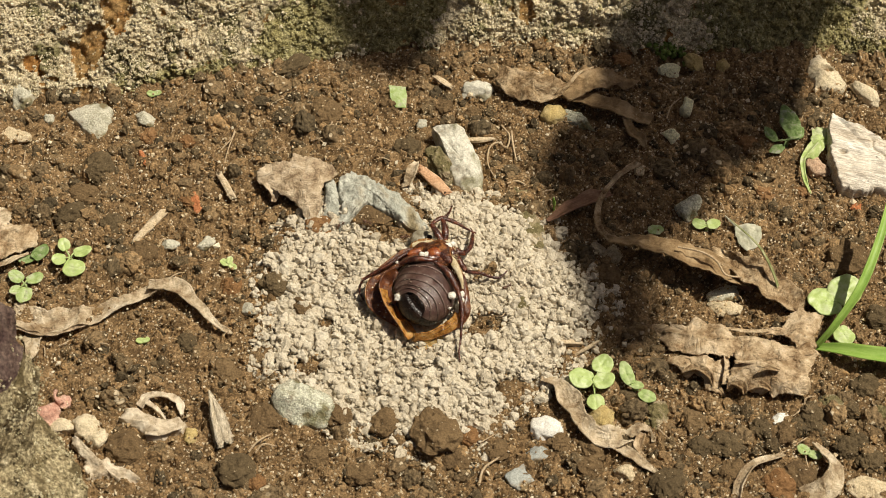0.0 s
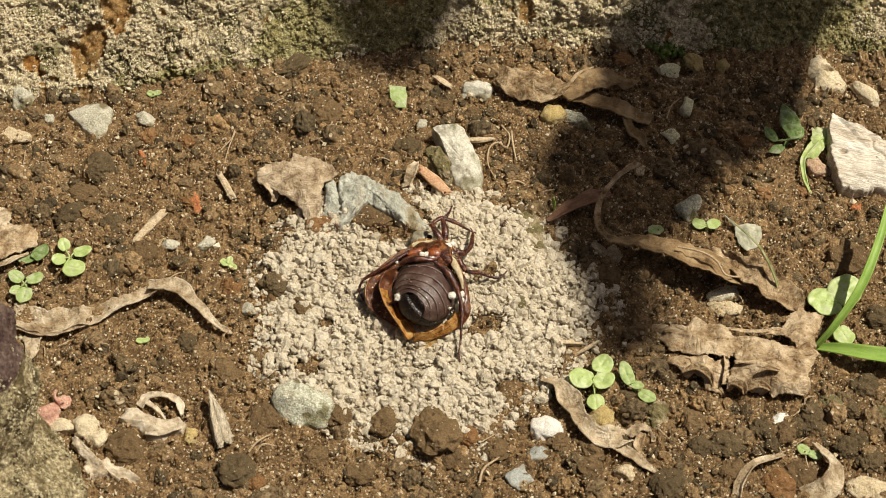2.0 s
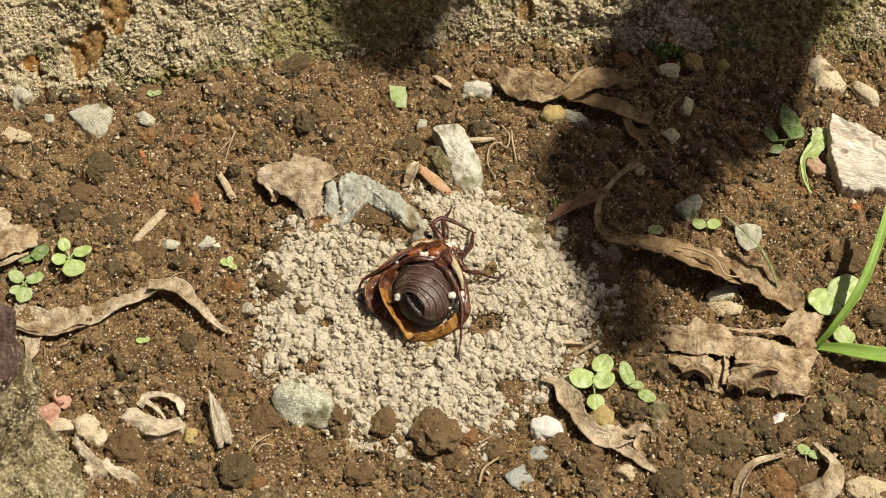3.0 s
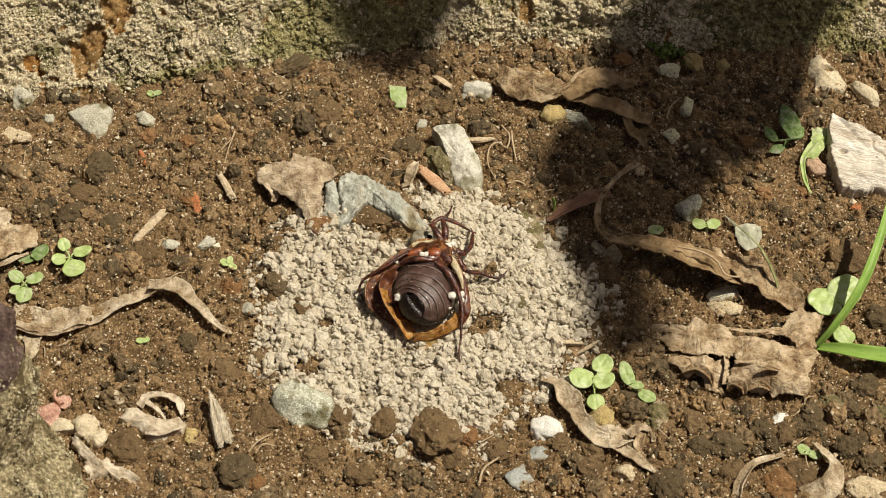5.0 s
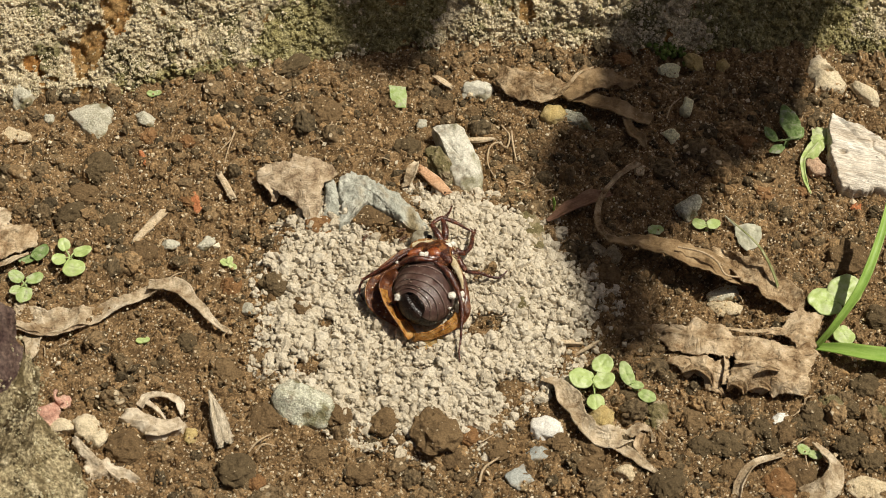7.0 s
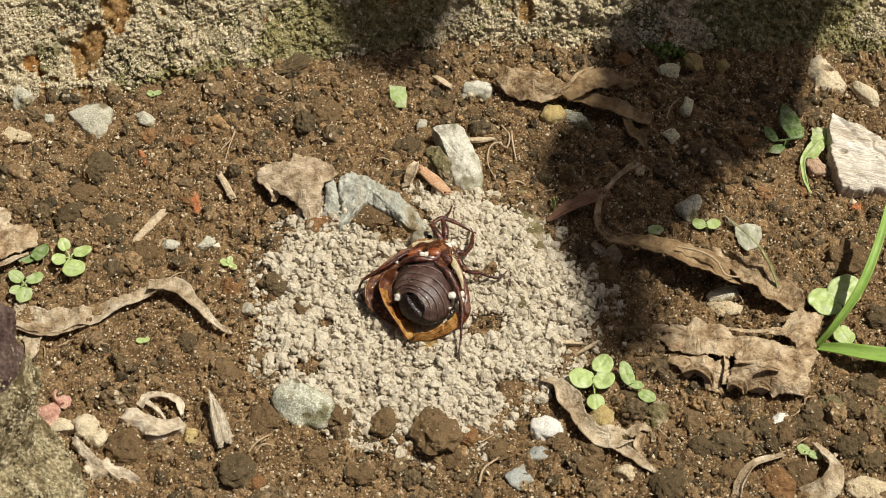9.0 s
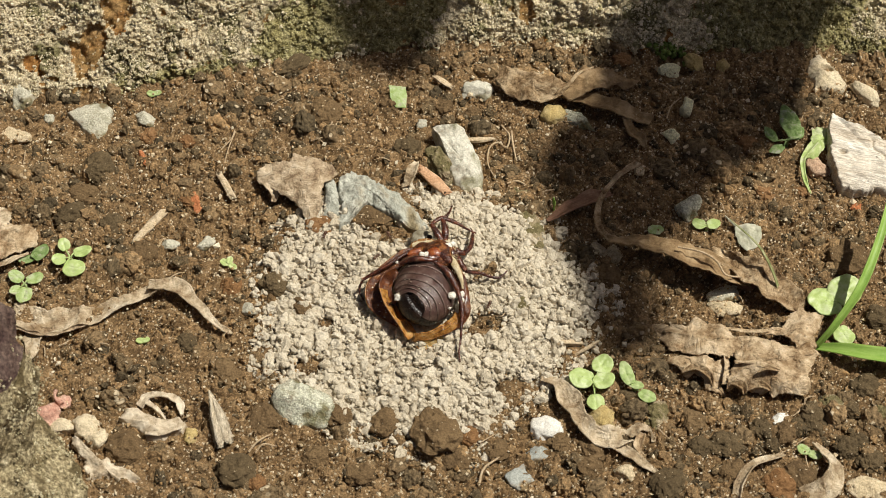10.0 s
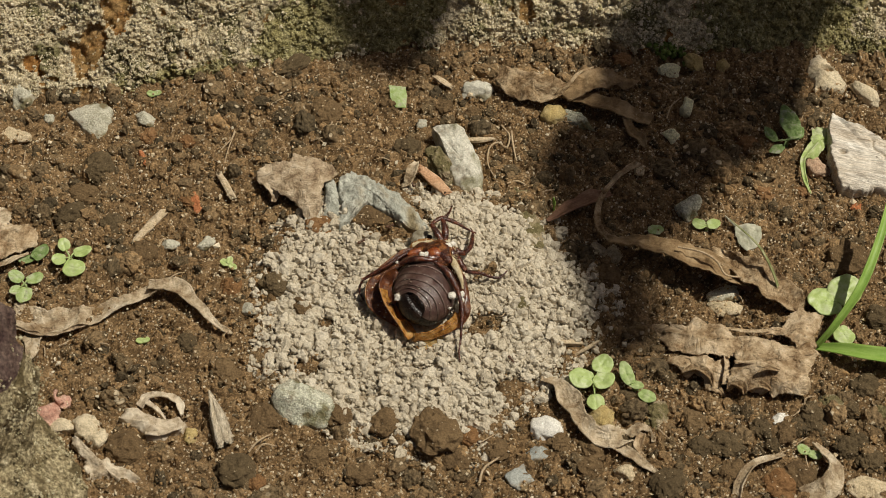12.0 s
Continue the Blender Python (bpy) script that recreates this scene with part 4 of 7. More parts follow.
    p_left = case([(-4.1, -5.6, 4.5), (-7.0, -6.4, 4.8), (-9.1, -8.1, 4.8), (-11.3, -10.1, 4.6), (-12.8, -12.1, 4.2), (-13.3, -14.2, 3.6), (-12.7, -16.3, 2.6), (-11.3, -17.5, 1.8), (-9.8, -18.3, 1.2), (-8.4, -19.0, 0.9), (-7.2, -19.6, 0.7)],
         [(-4.8, -8.2, 3.8), (-7.0, -9.4, 4.0), (-8.2, -11.3, 4.0), (-8.6, -13.1, 3.8), (-8.9, -14.6, 3.5), (-8.7, -16.1, 3.2), (-8.3, -17.5, 2.8), (-7.8, -18.1, 2.2), (-7.3, -18.6, 1.6), (-6.9, -19.0, 1.2), (-6.6, -19.4, 0.8)], 0.25, 11, 0.15)
    case([(1.6, -7.8, 4.6), (2.7, -10.1, 4.8), (3.8, -12.8, 4.6), (4.4, -15.7, 4), (4.6, -18.0, 3.2), (3.9, -19.4, 2.4), (2.7, -20.2, 1.6), (1.2, -20.6, 1)],
         [(1.2, -9.6, 4), (1.8, -11.8, 4), (2.5, -14.1, 3.8), (2.8, -16.4, 3.4), (2.7, -17.9, 2.8), (2.3, -18.6, 2.2), (1.5, -19.0, 1.6), (0.8, -19.6, 1.2)], -0.5, 12, 0.0)

    # crumpled hind wings showing between the cases and the body
    def wing(outer, inner, sag, seed, mat=WING):
        p, o, n, m = loft(outer, inner, sag, seed, 0.28)
        v, f = closed_sheet(p, n, m, 0.09)
        ob = put("hind_wing", v, f, mat, parent=bug, label="crumpled translucent amber hind wing")
        rv, rf = tube(o[::3], [0.06, 0.09, 0.05], 50, 6)
        put("vein", rv, rf, RIM, parent=ob)
        g = p.reshape(n, m, 3)
        for row in (6, 12):
            lv, lf = tube(g[3:-3:4, row] + [0, 0, 0.06], [0.02, 0.045, 0.02], 50, 6)
            put("vein", lv, lf, LEG, parent=ob, label="dark red-brown vein")

    wing([(-8.1, -11.2, 5.8), (-10.0, -12.0, 5.6), (-10.9, -13.8, 5.4), (-10.5, -15.8, 5), (-9.2, -17.9, 4.6)],
         [(-7.5, -11.6, 5), (-8.4, -13.0, 5), (-8.7, -14.4, 4.8), (-8.4, -15.7, 4.4), (-7.6, -17.4, 4.2)], 0.3, 20, SHELL)
    wing([(-10.8, -15.2, 5.8), (-10.0, -17.6, 5.4), (-8.5, -19.8, 4.6), (-7.1, -21.4, 3.5), (-5.9, -22.6, 1.9)],
         [(-8.9, -14.4, 4.2), (-8.0, -16.1, 3.6), (-6.9, -17.9, 3.0), (-5.6, -19.7, 2.1), (-4.4, -20.9, 1.1)], 0.0, 21)
    wing([(-5.4, -21.9, 0.6), (-3.7, -23.5, 0.5), (-1.8, -22.9, 0.5), (0.1, -21.7, 0.6), (1.7, -20.2, 0.8)],
         [(-4.9, -21.1, 1.6), (-3.5, -21.6, 1.8), (-1.8, -21.4, 2), (-0.1, -20.7, 2.2), (1.3, -20.0, 2.4)], -0.3, 22, WING_PALE)
    wing([(-4.9, -22.4, 1.6), (-2.6, -22.5, 1.8), (-0.2, -22.0, 2.2), (1.9, -21.3, 2.8), (3.3, -19.9, 3.4)],
         [(-4.7, -21.7, 2.6), (-2.6, -21.7, 3.0), (-0.7, -20.9, 3.2), (1.0, -19.8, 3.4), (2.1, -18.4, 3.6)], -0.35, 23)

    # pale dust grains on the belly and in the wing cases
    rng = np.random.default_rng(4)
    k, arc = rng.uniform(0.6, 6.2, 90), rng.uniform(0, 3.14, 90)
    spots = np.vstack([shell(k, arc, 1.0)[:45], p_left[rng.integers(0, len(p_left), 105)] + [0, 0, 0.2]])
    gv, gf = scatter(spots, np.exp(rng.normal(math.log(0.065), 0.4, 150)).clip(0.04, 0.16), 1, 44, 0.3)
    dust = put("dust_grains", gv, gf, CRUMB, parent=bug, smooth=False, label="pale dust grains")
    dust["kind"] = "stuff"

    # chest, plates at the leg roots, head and fur
    def egg(name, x, y, h, sx, sy, sz, mat, seed, rough=0.08, turn=0.0, lab=""):
        v, f = lump(4, seed, rough, 0, 0.02)
        v = (v * [sx, sy, sz]) @ rot_z(radians(turn)).T + [x, y, float(gz(x, y)) + h]
        return put(name, v, f, mat, parent=bug, label=lab)

    egg("chest", -1.2, -7.9, 3.9, 3.9, 2.9, 2.4, CHEST, 31, 0.34, -25)
    egg("neck_shield", -2.4, -4.8, 2.8, 3.3, 1.8, 1.9, NECK, 32, 0.16, -8)
    egg("head", -3.6, -1.8, 2.2, 2.1, 1.7, 1.3, HEAD, 33, 0.05, 0, "dull grey horn head")
    egg("eye", -2.4, -2.5, 3.2, 0.6, 0.5, 0.5, TAIL, 34, 0.03, 0, "small black eye")
    for k, (x, y, h, sx, sy, sz, turn) in enumerate([(-3.7, -9.8, 6.2, 3.2, 0.95, 0.9, 4), (-0.1, -8.8, 5.8, 2.2, 0.9, 0.8, -45), (-1.5, -8.5, 6.2, 1.3, 1.2, 0.7, 10),
                                                    (1.2, -7.3, 4.8, 1.5, 1.0, 1.0, -60), (-4.5, -7.3, 5, 2.0, 0.8, 0.8, 22)]):
        egg("leg_root", x, y, h, sx, sy, sz, LEG if k in (0, 1, 3) else RED_ROOT, 35 + k, 0.1, turn)

    def fur(pts, wd, seed):
        v, f, uv = ribbon(pts, wd, seed, -0.5, [0, -15], 0.35, 0.3, 0.3)
        put("fur_patch", v, f, FUR, parent=bug, uv=uv, label="pale yellow fur")

    fur([(-0.1, -6.6, 5.2), (1.2, -9.0, 5.6), (2.3, -11.2, 5.6), (3.1, -13.3, 5.2), (3.4, -14.7, 4.6)], [0.4, 0.8, 0.9, 0.6, 0.2], 7)
    fur([(-5.3, -5.7, 4.6), (-3.8, -5.4, 4.8), (-2.1, -5.2, 4.6), (-0.8, -5.7, 4.4)], [0.6, 1.2, 1.2, 0.5], 8)
    fur([(0.2, -4.9, 4.4), (1.2, -6.0, 4.8), (1.7, -7.4, 5)], [0.6, 1.2, 0.5], 9)

    # single hairs along the flank and the neck
    hv, hf, count = [], [], 0
    rng = np.random.default_rng(6)
    for row, lean in (([(1.4, -8.6, 5.6), (2.1, -10.8, 5.4), (2.7, -13.2, 4.4)], [0.9, 0.2, 0.5]), ([(-4.9, -5.5, 4.6), (-3.1, -5.2, 4.8), (-0.6, -5.3, 4.6)], [0.1, 0.9, 0.5]),
                      ([(0.2, -5.1, 4.6), (1.2, -6.3, 4.8), (1.8, -7.7, 5)], [0.8, 0.4, 0.4])):
        q = spline(on_ground(row), 60)
        for k in range(120):
            c = q[int(rng.integers(0, 60))] + rng.normal(0, 0.25, 3) * [1, 1, 0.4]
            d = (np.array(lean) + rng.normal(0, 0.45, 3)) * rng.uniform(0.3, 0.75)
            v, f = tube([c, c + 0.55 * d, c + d * [1, 1, 0.5]], [0.035, 0.03, 0.012], 5, 4)
            hv.append(v)
            hf += [[i + count for i in face] for face in f]
            count += len(v)
    hairs = put("fur", np.vstack(hv), hf, FUR, parent=bug, label="fine pale hairs")
    hairs["kind"] = "stuff"

    # legs: thigh, shin with small spines, foot
    def leg(thigh, shin, foot, rt, rs, rf, spines=0):
        tv, tf = tube(on_ground(thigh), [0.85 * k for k in rt], 26, 12, 0.85)
        ob = put("leg", tv, tf, LEG, parent=bug)
        sv, sf = tube(on_ground(shin), rs, 24, 10, 0.8)
        put("shin", sv, sf, LEG, parent=ob)
        q = spline(on_ground(shin), 12)
        for k in range(spines):
            c = q[3 + 2 * k]
            d = np.array([0.5, -0.6, -0.3]) if k % 2 else np.array([-0.3, -0.7, 0.4])
            pv, pf = tube([c, c + d * 0.6, c + d * 1.1], [0.14, 0.09, 0.02], 8, 6)
            put("spine", pv, pf, LEG, parent=ob)
        if foot:
            q = spline(on_ground(foot), 6)
            fv, ff = tube(q, rf, 36, 8)
            k = np.repeat(1 + 0.35 * np.abs(np.sin(np.linspace(0, 5 * np.pi, 36))), 8)[:, None]
            c = np.repeat(fv.reshape(36, 8, 3).mean(1), 8, 0)
            put("foot", c + (fv - c) * k, ff, LEG, parent=ob)

    # hind legs
    leg([(-1.5, -11.1, 7.4), (-4.4, -10.9, 7.8), (-7.5, -10.8, 6.6)], [(-5.8, -7.4, 5.6), (-9.1, -9.6, 5.4), (-13.8, -11.8, 4.4)],
        [(-13.8, -11.8, 4.2), (-14.4, -12.4, 3), (-14.2, -13.1, 2), (-13.5, -14.0, 1.2)], [0.4, 0.72, 0.45], [0.3, 0.36, 0.28], [0.2, 0.12], 3)
    leg([(-1.3, -11.5, 7.6), (0.8, -13.4, 7.4), (2.5, -16.1, 6.4)], [(2.4, -15.9, 6.4), (3.2, -18.6, 5), (3.1, -21.5, 3.6)],
        [(3.1, -21.2, 3.8), (3.0, -23.2, 2.8), (2.7, -25.1, 2), (2.9, -26.7, 1.2)], [0.45, 0.75, 0.5], [0.4, 0.36, 0.3], [0.2, 0.15, 0.1], 3)
    # middle legs
    leg([(2.1, -7.7, 4.8), (2.9, -9.4, 4.8), (3.9, -10.7, 4.2)], [(3.9, -10.7, 4.2), (5.2, -10.4, 3.4), (6.6, -10.0, 2.8)],
        [(6.6, -10.0, 2.8), (8.2, -10.2, 2.2), (9.8, -10.0, 1.9), (11.1, -8.6, 2.2)], [0.6, 0.7, 0.5], [0.42, 0.4, 0.32], [0.24, 0.2, 0.1], 2)
    leg([(1.3, -6.0, 4.2), (2.5, -7.1, 4.6), (3.7, -7.1, 4.2)], [(3.7, -7.0, 4.2), (4.8, -5.1, 3.8), (5.2, -1.7, 3.2)],
        [(5.2, -1.7, 3.2), (5.1, -0.6, 2.8), (4.8, 0.5, 2.4)], [0.7, 0.9, 0.6], [0.45, 0.45, 0.24], [0.16, 0.08], 2)
    # front legs, folded in a V
    leg([(0.0, -4.7, 4.2), (-0.9, -3.4, 5.0), (-2.0, -1.3, 5.6)], [(-2.0, -1.3, 5.6), (-0.8, -0.3, 5.8), (0.6, 0.5, 5.6)],
        [(0.6, 0.5, 5.6), (1.2, 2.1, 5.4), (1.6, 4.0, 5)], [0.6, 0.75, 0.45], [0.32, 0.4, 0.3], [0.22, 0.1], 0)
    leg([(0.2, -4.5, 4.2), (0.4, -2.9, 5.2), (-0.1, -0.3, 5.8)], [(0.0, -0.2, 5.8), (1.3, -0.1, 5.2), (2.8, -0.4, 4.4)],
        [(2.8, -0.4, 4.4), (4.1, -0.8, 3.6), (5.8, -1.2, 2.8)], [0.7, 0.75, 0.42], [0.36, 0.42, 0.3], [0.22, 0.1], 2)


beetle()


def loose_crumb(x, y, h, r, seed):
    v, f = lump(3, seed, 0.35, 3, 0.12)
    z = float(gz(x, y)) + h
    tagged(put("crumb", v * r + [x, y, z], f, CRUMB_WHITE, [x, y, z - r]), "chalky white crumb lying on the beetle", "soil crumb", "crumbs on the beetle")


for i, (x, y, h, r) in enumerate([(-7.8, -17.5, 6.6, 0.66), (1.4, -17.3, 6.6, 0.62), (-3.6, -9.7, 7.3, 0.46), (-2.9, -9.7, 7.3, 0.44), (3.2, -16.2, 5.4, 0.46),
                                  (3.3, -17.2, 5.2, 0.42), (1.1, -18.8, 5.2, 0.3), (0.8, -7.1, 5.8, 0.8), (1.5, -6.0, 5.4, 0.6), (-7.9, -10.2, 6.2, 0.28)]):
    loose_crumb(x, y, h, r, 400 + i)

# ---- stones ----
def small_stone(name, x, y, sx, sy, sz, mat, label, seed, turn, cuts):
    stone(name, x, y, sx * 1.22, sy * 1.22, sz * 1.2, mat, label, seed, turn, cuts + 1, 0.28, deep=(0.45, 0.78), level=4, fine=0.09, sink=0.4 if sx > 1.55 else 0.22)


small_stone("stone", -23.5, -34.0, 3.9, 3.3, 2.8, STONE_MOTTLED, "rounded pale green-grey stone beside the crumb heap", 70, -10, 0)
small_stone("stone", 17.1, -38.3, 2.2, 1.8, 1.6, STONE_WHITE, "smooth white pebble on the soil", 73, -15, 0)
small_stone("stone", 12.7, -47.3, 2.1, 2.1, 1.2, STONE_BLUE, "small blue-grey angular stone", 14, 30, 5)
small_stone("stone", 6.2, 37.8, 2.7, 2.1, 1.6, STONE_CREAM, "small whitish rounded stone", 18, 0, 0)
small_stone("stone", 20.5, 31.2, 1.9, 1.7, 1.5, STONE_YELLOW, "yellow rounded stone under a dry leaf", 17, -20, 1)
small_stone("stone", 25.1, 30.6, 3.6, 1.5, 1.4, STONE_MOTTLED, "mottled grey-green stone under a dry leaf", 71, -42, 3)
small_stone("stone", 26.8, -36.6, 2.2, 1.8, 1.6, STONE_YELLOW, "yellow crumbly stone under a dry leaf", 50, 0, 1)
small_stone("stone", 30.1, -47.2, 1.5, 1.3, 0.9, STONE_BEIGE, "small pale yellow stone chip", 51, 0, 4)
small_stone("stone", 35.3, 17.9, 1.3, 1.4, 1.0, STONE_BEIGE, "small dull stone by a leaf stalk", 52, 0, 4)
small_stone("stone", -63.5, -38.0, 2.2, 1.4, 1.1, STONE_CHALK, "pale lumpy stone beside a pink husk", 55, 0, 1)
small_stone("stone", -42.1, -40.0, 1.0, 1.5, 0.8, STONE_YELLOW, "small yellow stone beside a splinter", 56, 10, 2)
small_stone("stone", 74.4, 9.7, 1.0, 0.7, 0.5, BRICK, "tiny orange brick fragment", 57, 0, 4)
small_stone("stone", -54.9, 20.8, 0.7, 1.4, 0.6, BRICK, "tiny red brick splinter", 58, 20, 4)
small_stone("stone", -44.6, 10.7, 1.0, 1.8, 0.8, BRICK, "small orange-brown brick splinter", 59, 15, 4)
small_stone("stone", -48.5, 0.9, 1.5, 1.0, 0.8, STONE_PALE, "tiny white crumbly stone", 60, 0, 1)
small_stone("stone", 56.9, -7.3, 1.0, 0.8, 0.6, STONE_WHITE, "tiny white pebble beside a leaf", 64, 0, 2)
small_stone("stone", 60.8, -3.5, 1.6, 0.9, 0.8, STONE_BEIGE, "small tan stone by a grass stem", 65, -15, 3)
small_stone("stone", 78.4, 35.3, 1.2, 2.6, 1.2, STONE_CHALK, "narrow pale beige stone at the wall", 66, 35, 2)
small_stone("stone", 68.0, 18.8, 2.2, 1.8, 1.4, STONE_ROSE, "pinkish brown stone beside bleached wood", 67, 0, 2)
small_stone("stone", 44.0, 8.8, 1.9, 2.4, 1.6, STONE_MOTTLED, "grey-green rounded pebble on bare soil", 19, 10, 2)
small_stone("stone", 49.0, -9.8, 2.6, 1.5, 1.1, STONE_PALE, "off-white lumpy pebble by the dry leaf", 20, 5, 2)
small_stone("stone", 49.1, -12.6, 2.5, 1.7, 1.0, STONE_BEIGE, "flat dirty beige stone under a pale pebble", 21, 0, 4)
small_stone("stone", 52.4, 42.4, 1.0, 1.1, 1.4, STONE_YELLOW, "round beige pebble in the shade", 22, 0, 0)
small_stone("stone", 47.5, 43.8, 1.4, 2.4, 1.6, STONE_YELLOW, "dull beige stone in the shade", 23, 30, 4)
small_stone("stone", 56.3, -36.7, 1.2, 1.1, 0.8, STONE_WHITE, "small white pebble on dark soil", 24, 0, 3)
small_stone("stone", -59.6, -37.9, 1.9, 2.0, 1.6, STONE_CHALK, "pinkish beige lump of stone", 25, -30, 1)
small_stone("stone", -57.6, -39.9, 1.7, 1.6, 1.4, STONE_CHALK, "smaller pinkish beige lump beside another", 85, 10, 1)
small_stone("stone", -54.7, 29.4, 1.9, 1.6, 1.1, STONE_PALE, "small whitish crumbly stone", 27, 0, 2)
small_stone("stone", -78.5, 36.0, 2.1, 2.6, 2.0, STONE_PALE, "pale lichen-grey lump at the wall's foot", 28, 0, 1)
small_stone("stone", -79.2, 26.1, 2.6, 1.6, 0.9, STONE_BEIGE, "flat pale beige stone", 29, -15, 2)
small_stone("stone", 70.5, -50.2, 3.4, 2.2, 1.0, STONE_BEIGE, "pale tan flat stone", 30, -10, 4)
small_stone("stone", 42.0, 24.9, 1.5, 1.1, 1.5, STONE_MINT, "chalky greenish white pebble in the shade", 32, 0, 9)
small_stone("stone", 45.2, 32.2, 1.25, 1.25, 1.6, STONE_MINT, "greenish white pebble in the shade", 33, 0, 9)
small_stone("stone", 42.8, 42.2, 2.1, 1.0, 1.5, STONE_MINT, "broken pale greenish pebble in the shade", 34, 0, 9)
small_stone("stone", -42.2, 1.8, 1.5, 1.1, 0.8, STONE_PALE, "tiny off-white pebble on the soil", 35, 20, 3)
small_stone("stone", -33.9, -13.3, 1.3, 1.0, 0.8, STONE_GREY, "tiny pale grey pebble", 36, 0, 2)
small_stone("stone", 15.1, -43.0, 1.8, 1.3, 0.9, STONE_BLUE, "small grey stone half in the soil", 37, 20, 4)
small_stone("stone", -72.6, 30.5, 1.0, 1.0, 0.8, STONE_PALE, "tiny pale pebble on the soil", 38, 0, 2)
small_stone("stone", -4.1, 30.1, 0.9, 1.1, 0.8, STONE_GREY, "tiny grey pebble on the soil", 39, 0, 2)

thing("stone", cut_out((-64.4, 29.3, 2.2), [(-69.4, 31.6, 1.2), (-67.4, 32.3, 1.8), (-65.0, 33.3, 2.0), (-62.7, 32.9, 2), (-61.3, 31.7, 1.8), (-61.6, 28.8, 1.5), (-62.0, 26.1, 1.2), (-62.8, 24.5, 0.8), (-64.2, 25.9, 1), (-66.2, 27.9, 1.2), (-68.1, 30.0, 1.2)],
                       11, 0, 0.12, 0.2, 1.3, 22, 150, True), STONE_PALE, "pale grey three-cornered flat stone on the soil", "stone")
thing("stone", cut_out((3.5, 17.7, 4.2), [(-1.9, 26.1, 3.6), (0.1, 26.1, 4.4), (2.3, 25.6, 4.8), (3.9, 24.5, 4.6), (5.1, 21.6, 4.0), (6.6, 18.6, 3.0), (6.9, 15.7, 1.6), (6.7, 14.0, 0.7), (4.2, 13.7, 0.8), (2.4, 14.2, 1.2), (1.5, 15.9, 2.4), (0.9, 18.9, 3.6), (-0.4, 22.7, 4.0)],
                       144, 0, 0.15, 0.4, 1.2, 26, 160, True), STONE_CREAM, "pale upright stone at the edge of the heap", "stone")
v, f = clump(4, 145, 36, 0.14, 0.13)
v = (v * [2.5, 4.6, 2.6]) @ rot_z(radians(24)).T
tagged(put("rock", v + [-0.5, 18.6, float(gz(-0.5, 18.6)) + 0.7], f, CLOD_OLIVE, [-0.5, 18.6, float(gz(-0.5, 18.6))], smooth=False), "olive brown mossy rock leaning on a pale stone", "stone")
thing("rock", cut_out((-13.0, 9.4, 3.4), [(-18.7, 14.5, 2.4), (-16.3, 15.0, 3), (-13.8, 13.6, 3.2), (-10.5, 11.1, 3), (-8.2, 9.4, 2.6), (-4.6, 5.2, 2.2), (-2.8, 1.8, 1.4), (-4.6, 1.0, 1.2),
                                      (-7.4, 3.0, 1.2), (-9.0, 5.1, 1.6), (-11.4, 6.0, 2), (-13.4, 7.6, 2.4), (-14.9, 5.9, 1.8), (-16.8, 3.4, 1.4), (-18.2, 2.4, 0.8),
                                      (-18.4, 4.8, 1), (-17.7, 7.4, 1.6), (-18.4, 10.1, 2)], 141, 0, 0.35, 0.75, 1.2, 24, 180, True),
      STONE_SLAB, "long blue-grey slab of rock beside the heap", "stone")
thing("rock", cut_out((-19.8, 8.9, 1.8), [(-21.3, 14.1, 1.5), (-19.8, 14.5, 1.6), (-18.9, 12.7, 1.4), (-18.5, 8.6, 1), (-17.9, 5.7, 0.6), (-19.5, 5.4, 0.6), (-21.2, 6.0, 0.8), (-20.9, 10.1, 1.4)],
                      142, 0, 0.15, 0.3, 1.5, 20, 120, True), STONE_SLAB, "narrow blue-grey flake of rock", "stone")
thing("stone", cut_out((71.3, 39.6, 1.9), [(69.3, 43.8, 1.2), (71.0, 44.6, 1.4), (72.4, 43.0, 1.4), (73.7, 41.2, 1.3), (74.9, 38.2, 0.9), (74.5, 36.9, 0.6), (71.3, 36.8, 0.6), (69.5, 37.3, 0.7),
                                            (69.8, 38.6, 0.9), (68.4, 40.4, 0.9), (68.6, 41.8, 1.1)], 143, 0, 0.25, 0.35, 1.5, 26, 140, True, [(71.9, 41.4, 1.2, 2.6)]),
      STONE_CHALK, "beige pitted stone at the foot of the wall", "stone")

for x, y, sx, sy, sz, mat, lab, seed, turn in [
        (-13.1, 5.7, 4.0, 2.4, 1.6, CLOD_BROWN, "brown rough rock under the slab", 43, -10), (-21.1, 3.7, 3.2, 2.2, 1.6, CLOD_RUST, "orange-brown stone beside the heap", 44, 0),
        (15.4, 2.4, 2.2, 4.4, 0.8, CLOD_OLIVE, "olive brown rock half buried by crumbs", 45, 12), (14.1, 11.8, 2.6, 2.2, 0.9, CLOD_OLIVE, "olive brown rock at the heap's rim", 46, -20)]:
    v, f = clump(4, seed, 40, 0.22, 0.2)
    v = (v * [sx, sy, sz * 0.7]) @ rot_z(radians(turn)).T
    z = float(gz(x, y))
    tagged(put("rock", v + [x, y, z + 0.2 * sz], f, mat, [x, y, z], smooth=False), lab, "stone")

# ---- single clods that stand out ----
KIND = {CLOD_DARK.name: "blackish brown", CLOD_BROWN.name: "brown", CLOD_RUST.name: "rusty orange-brown",
        CLOD_OLIVE.name: "olive brown", STONE_BEIGE.name: "pale beige"}
CLODS_SET = []


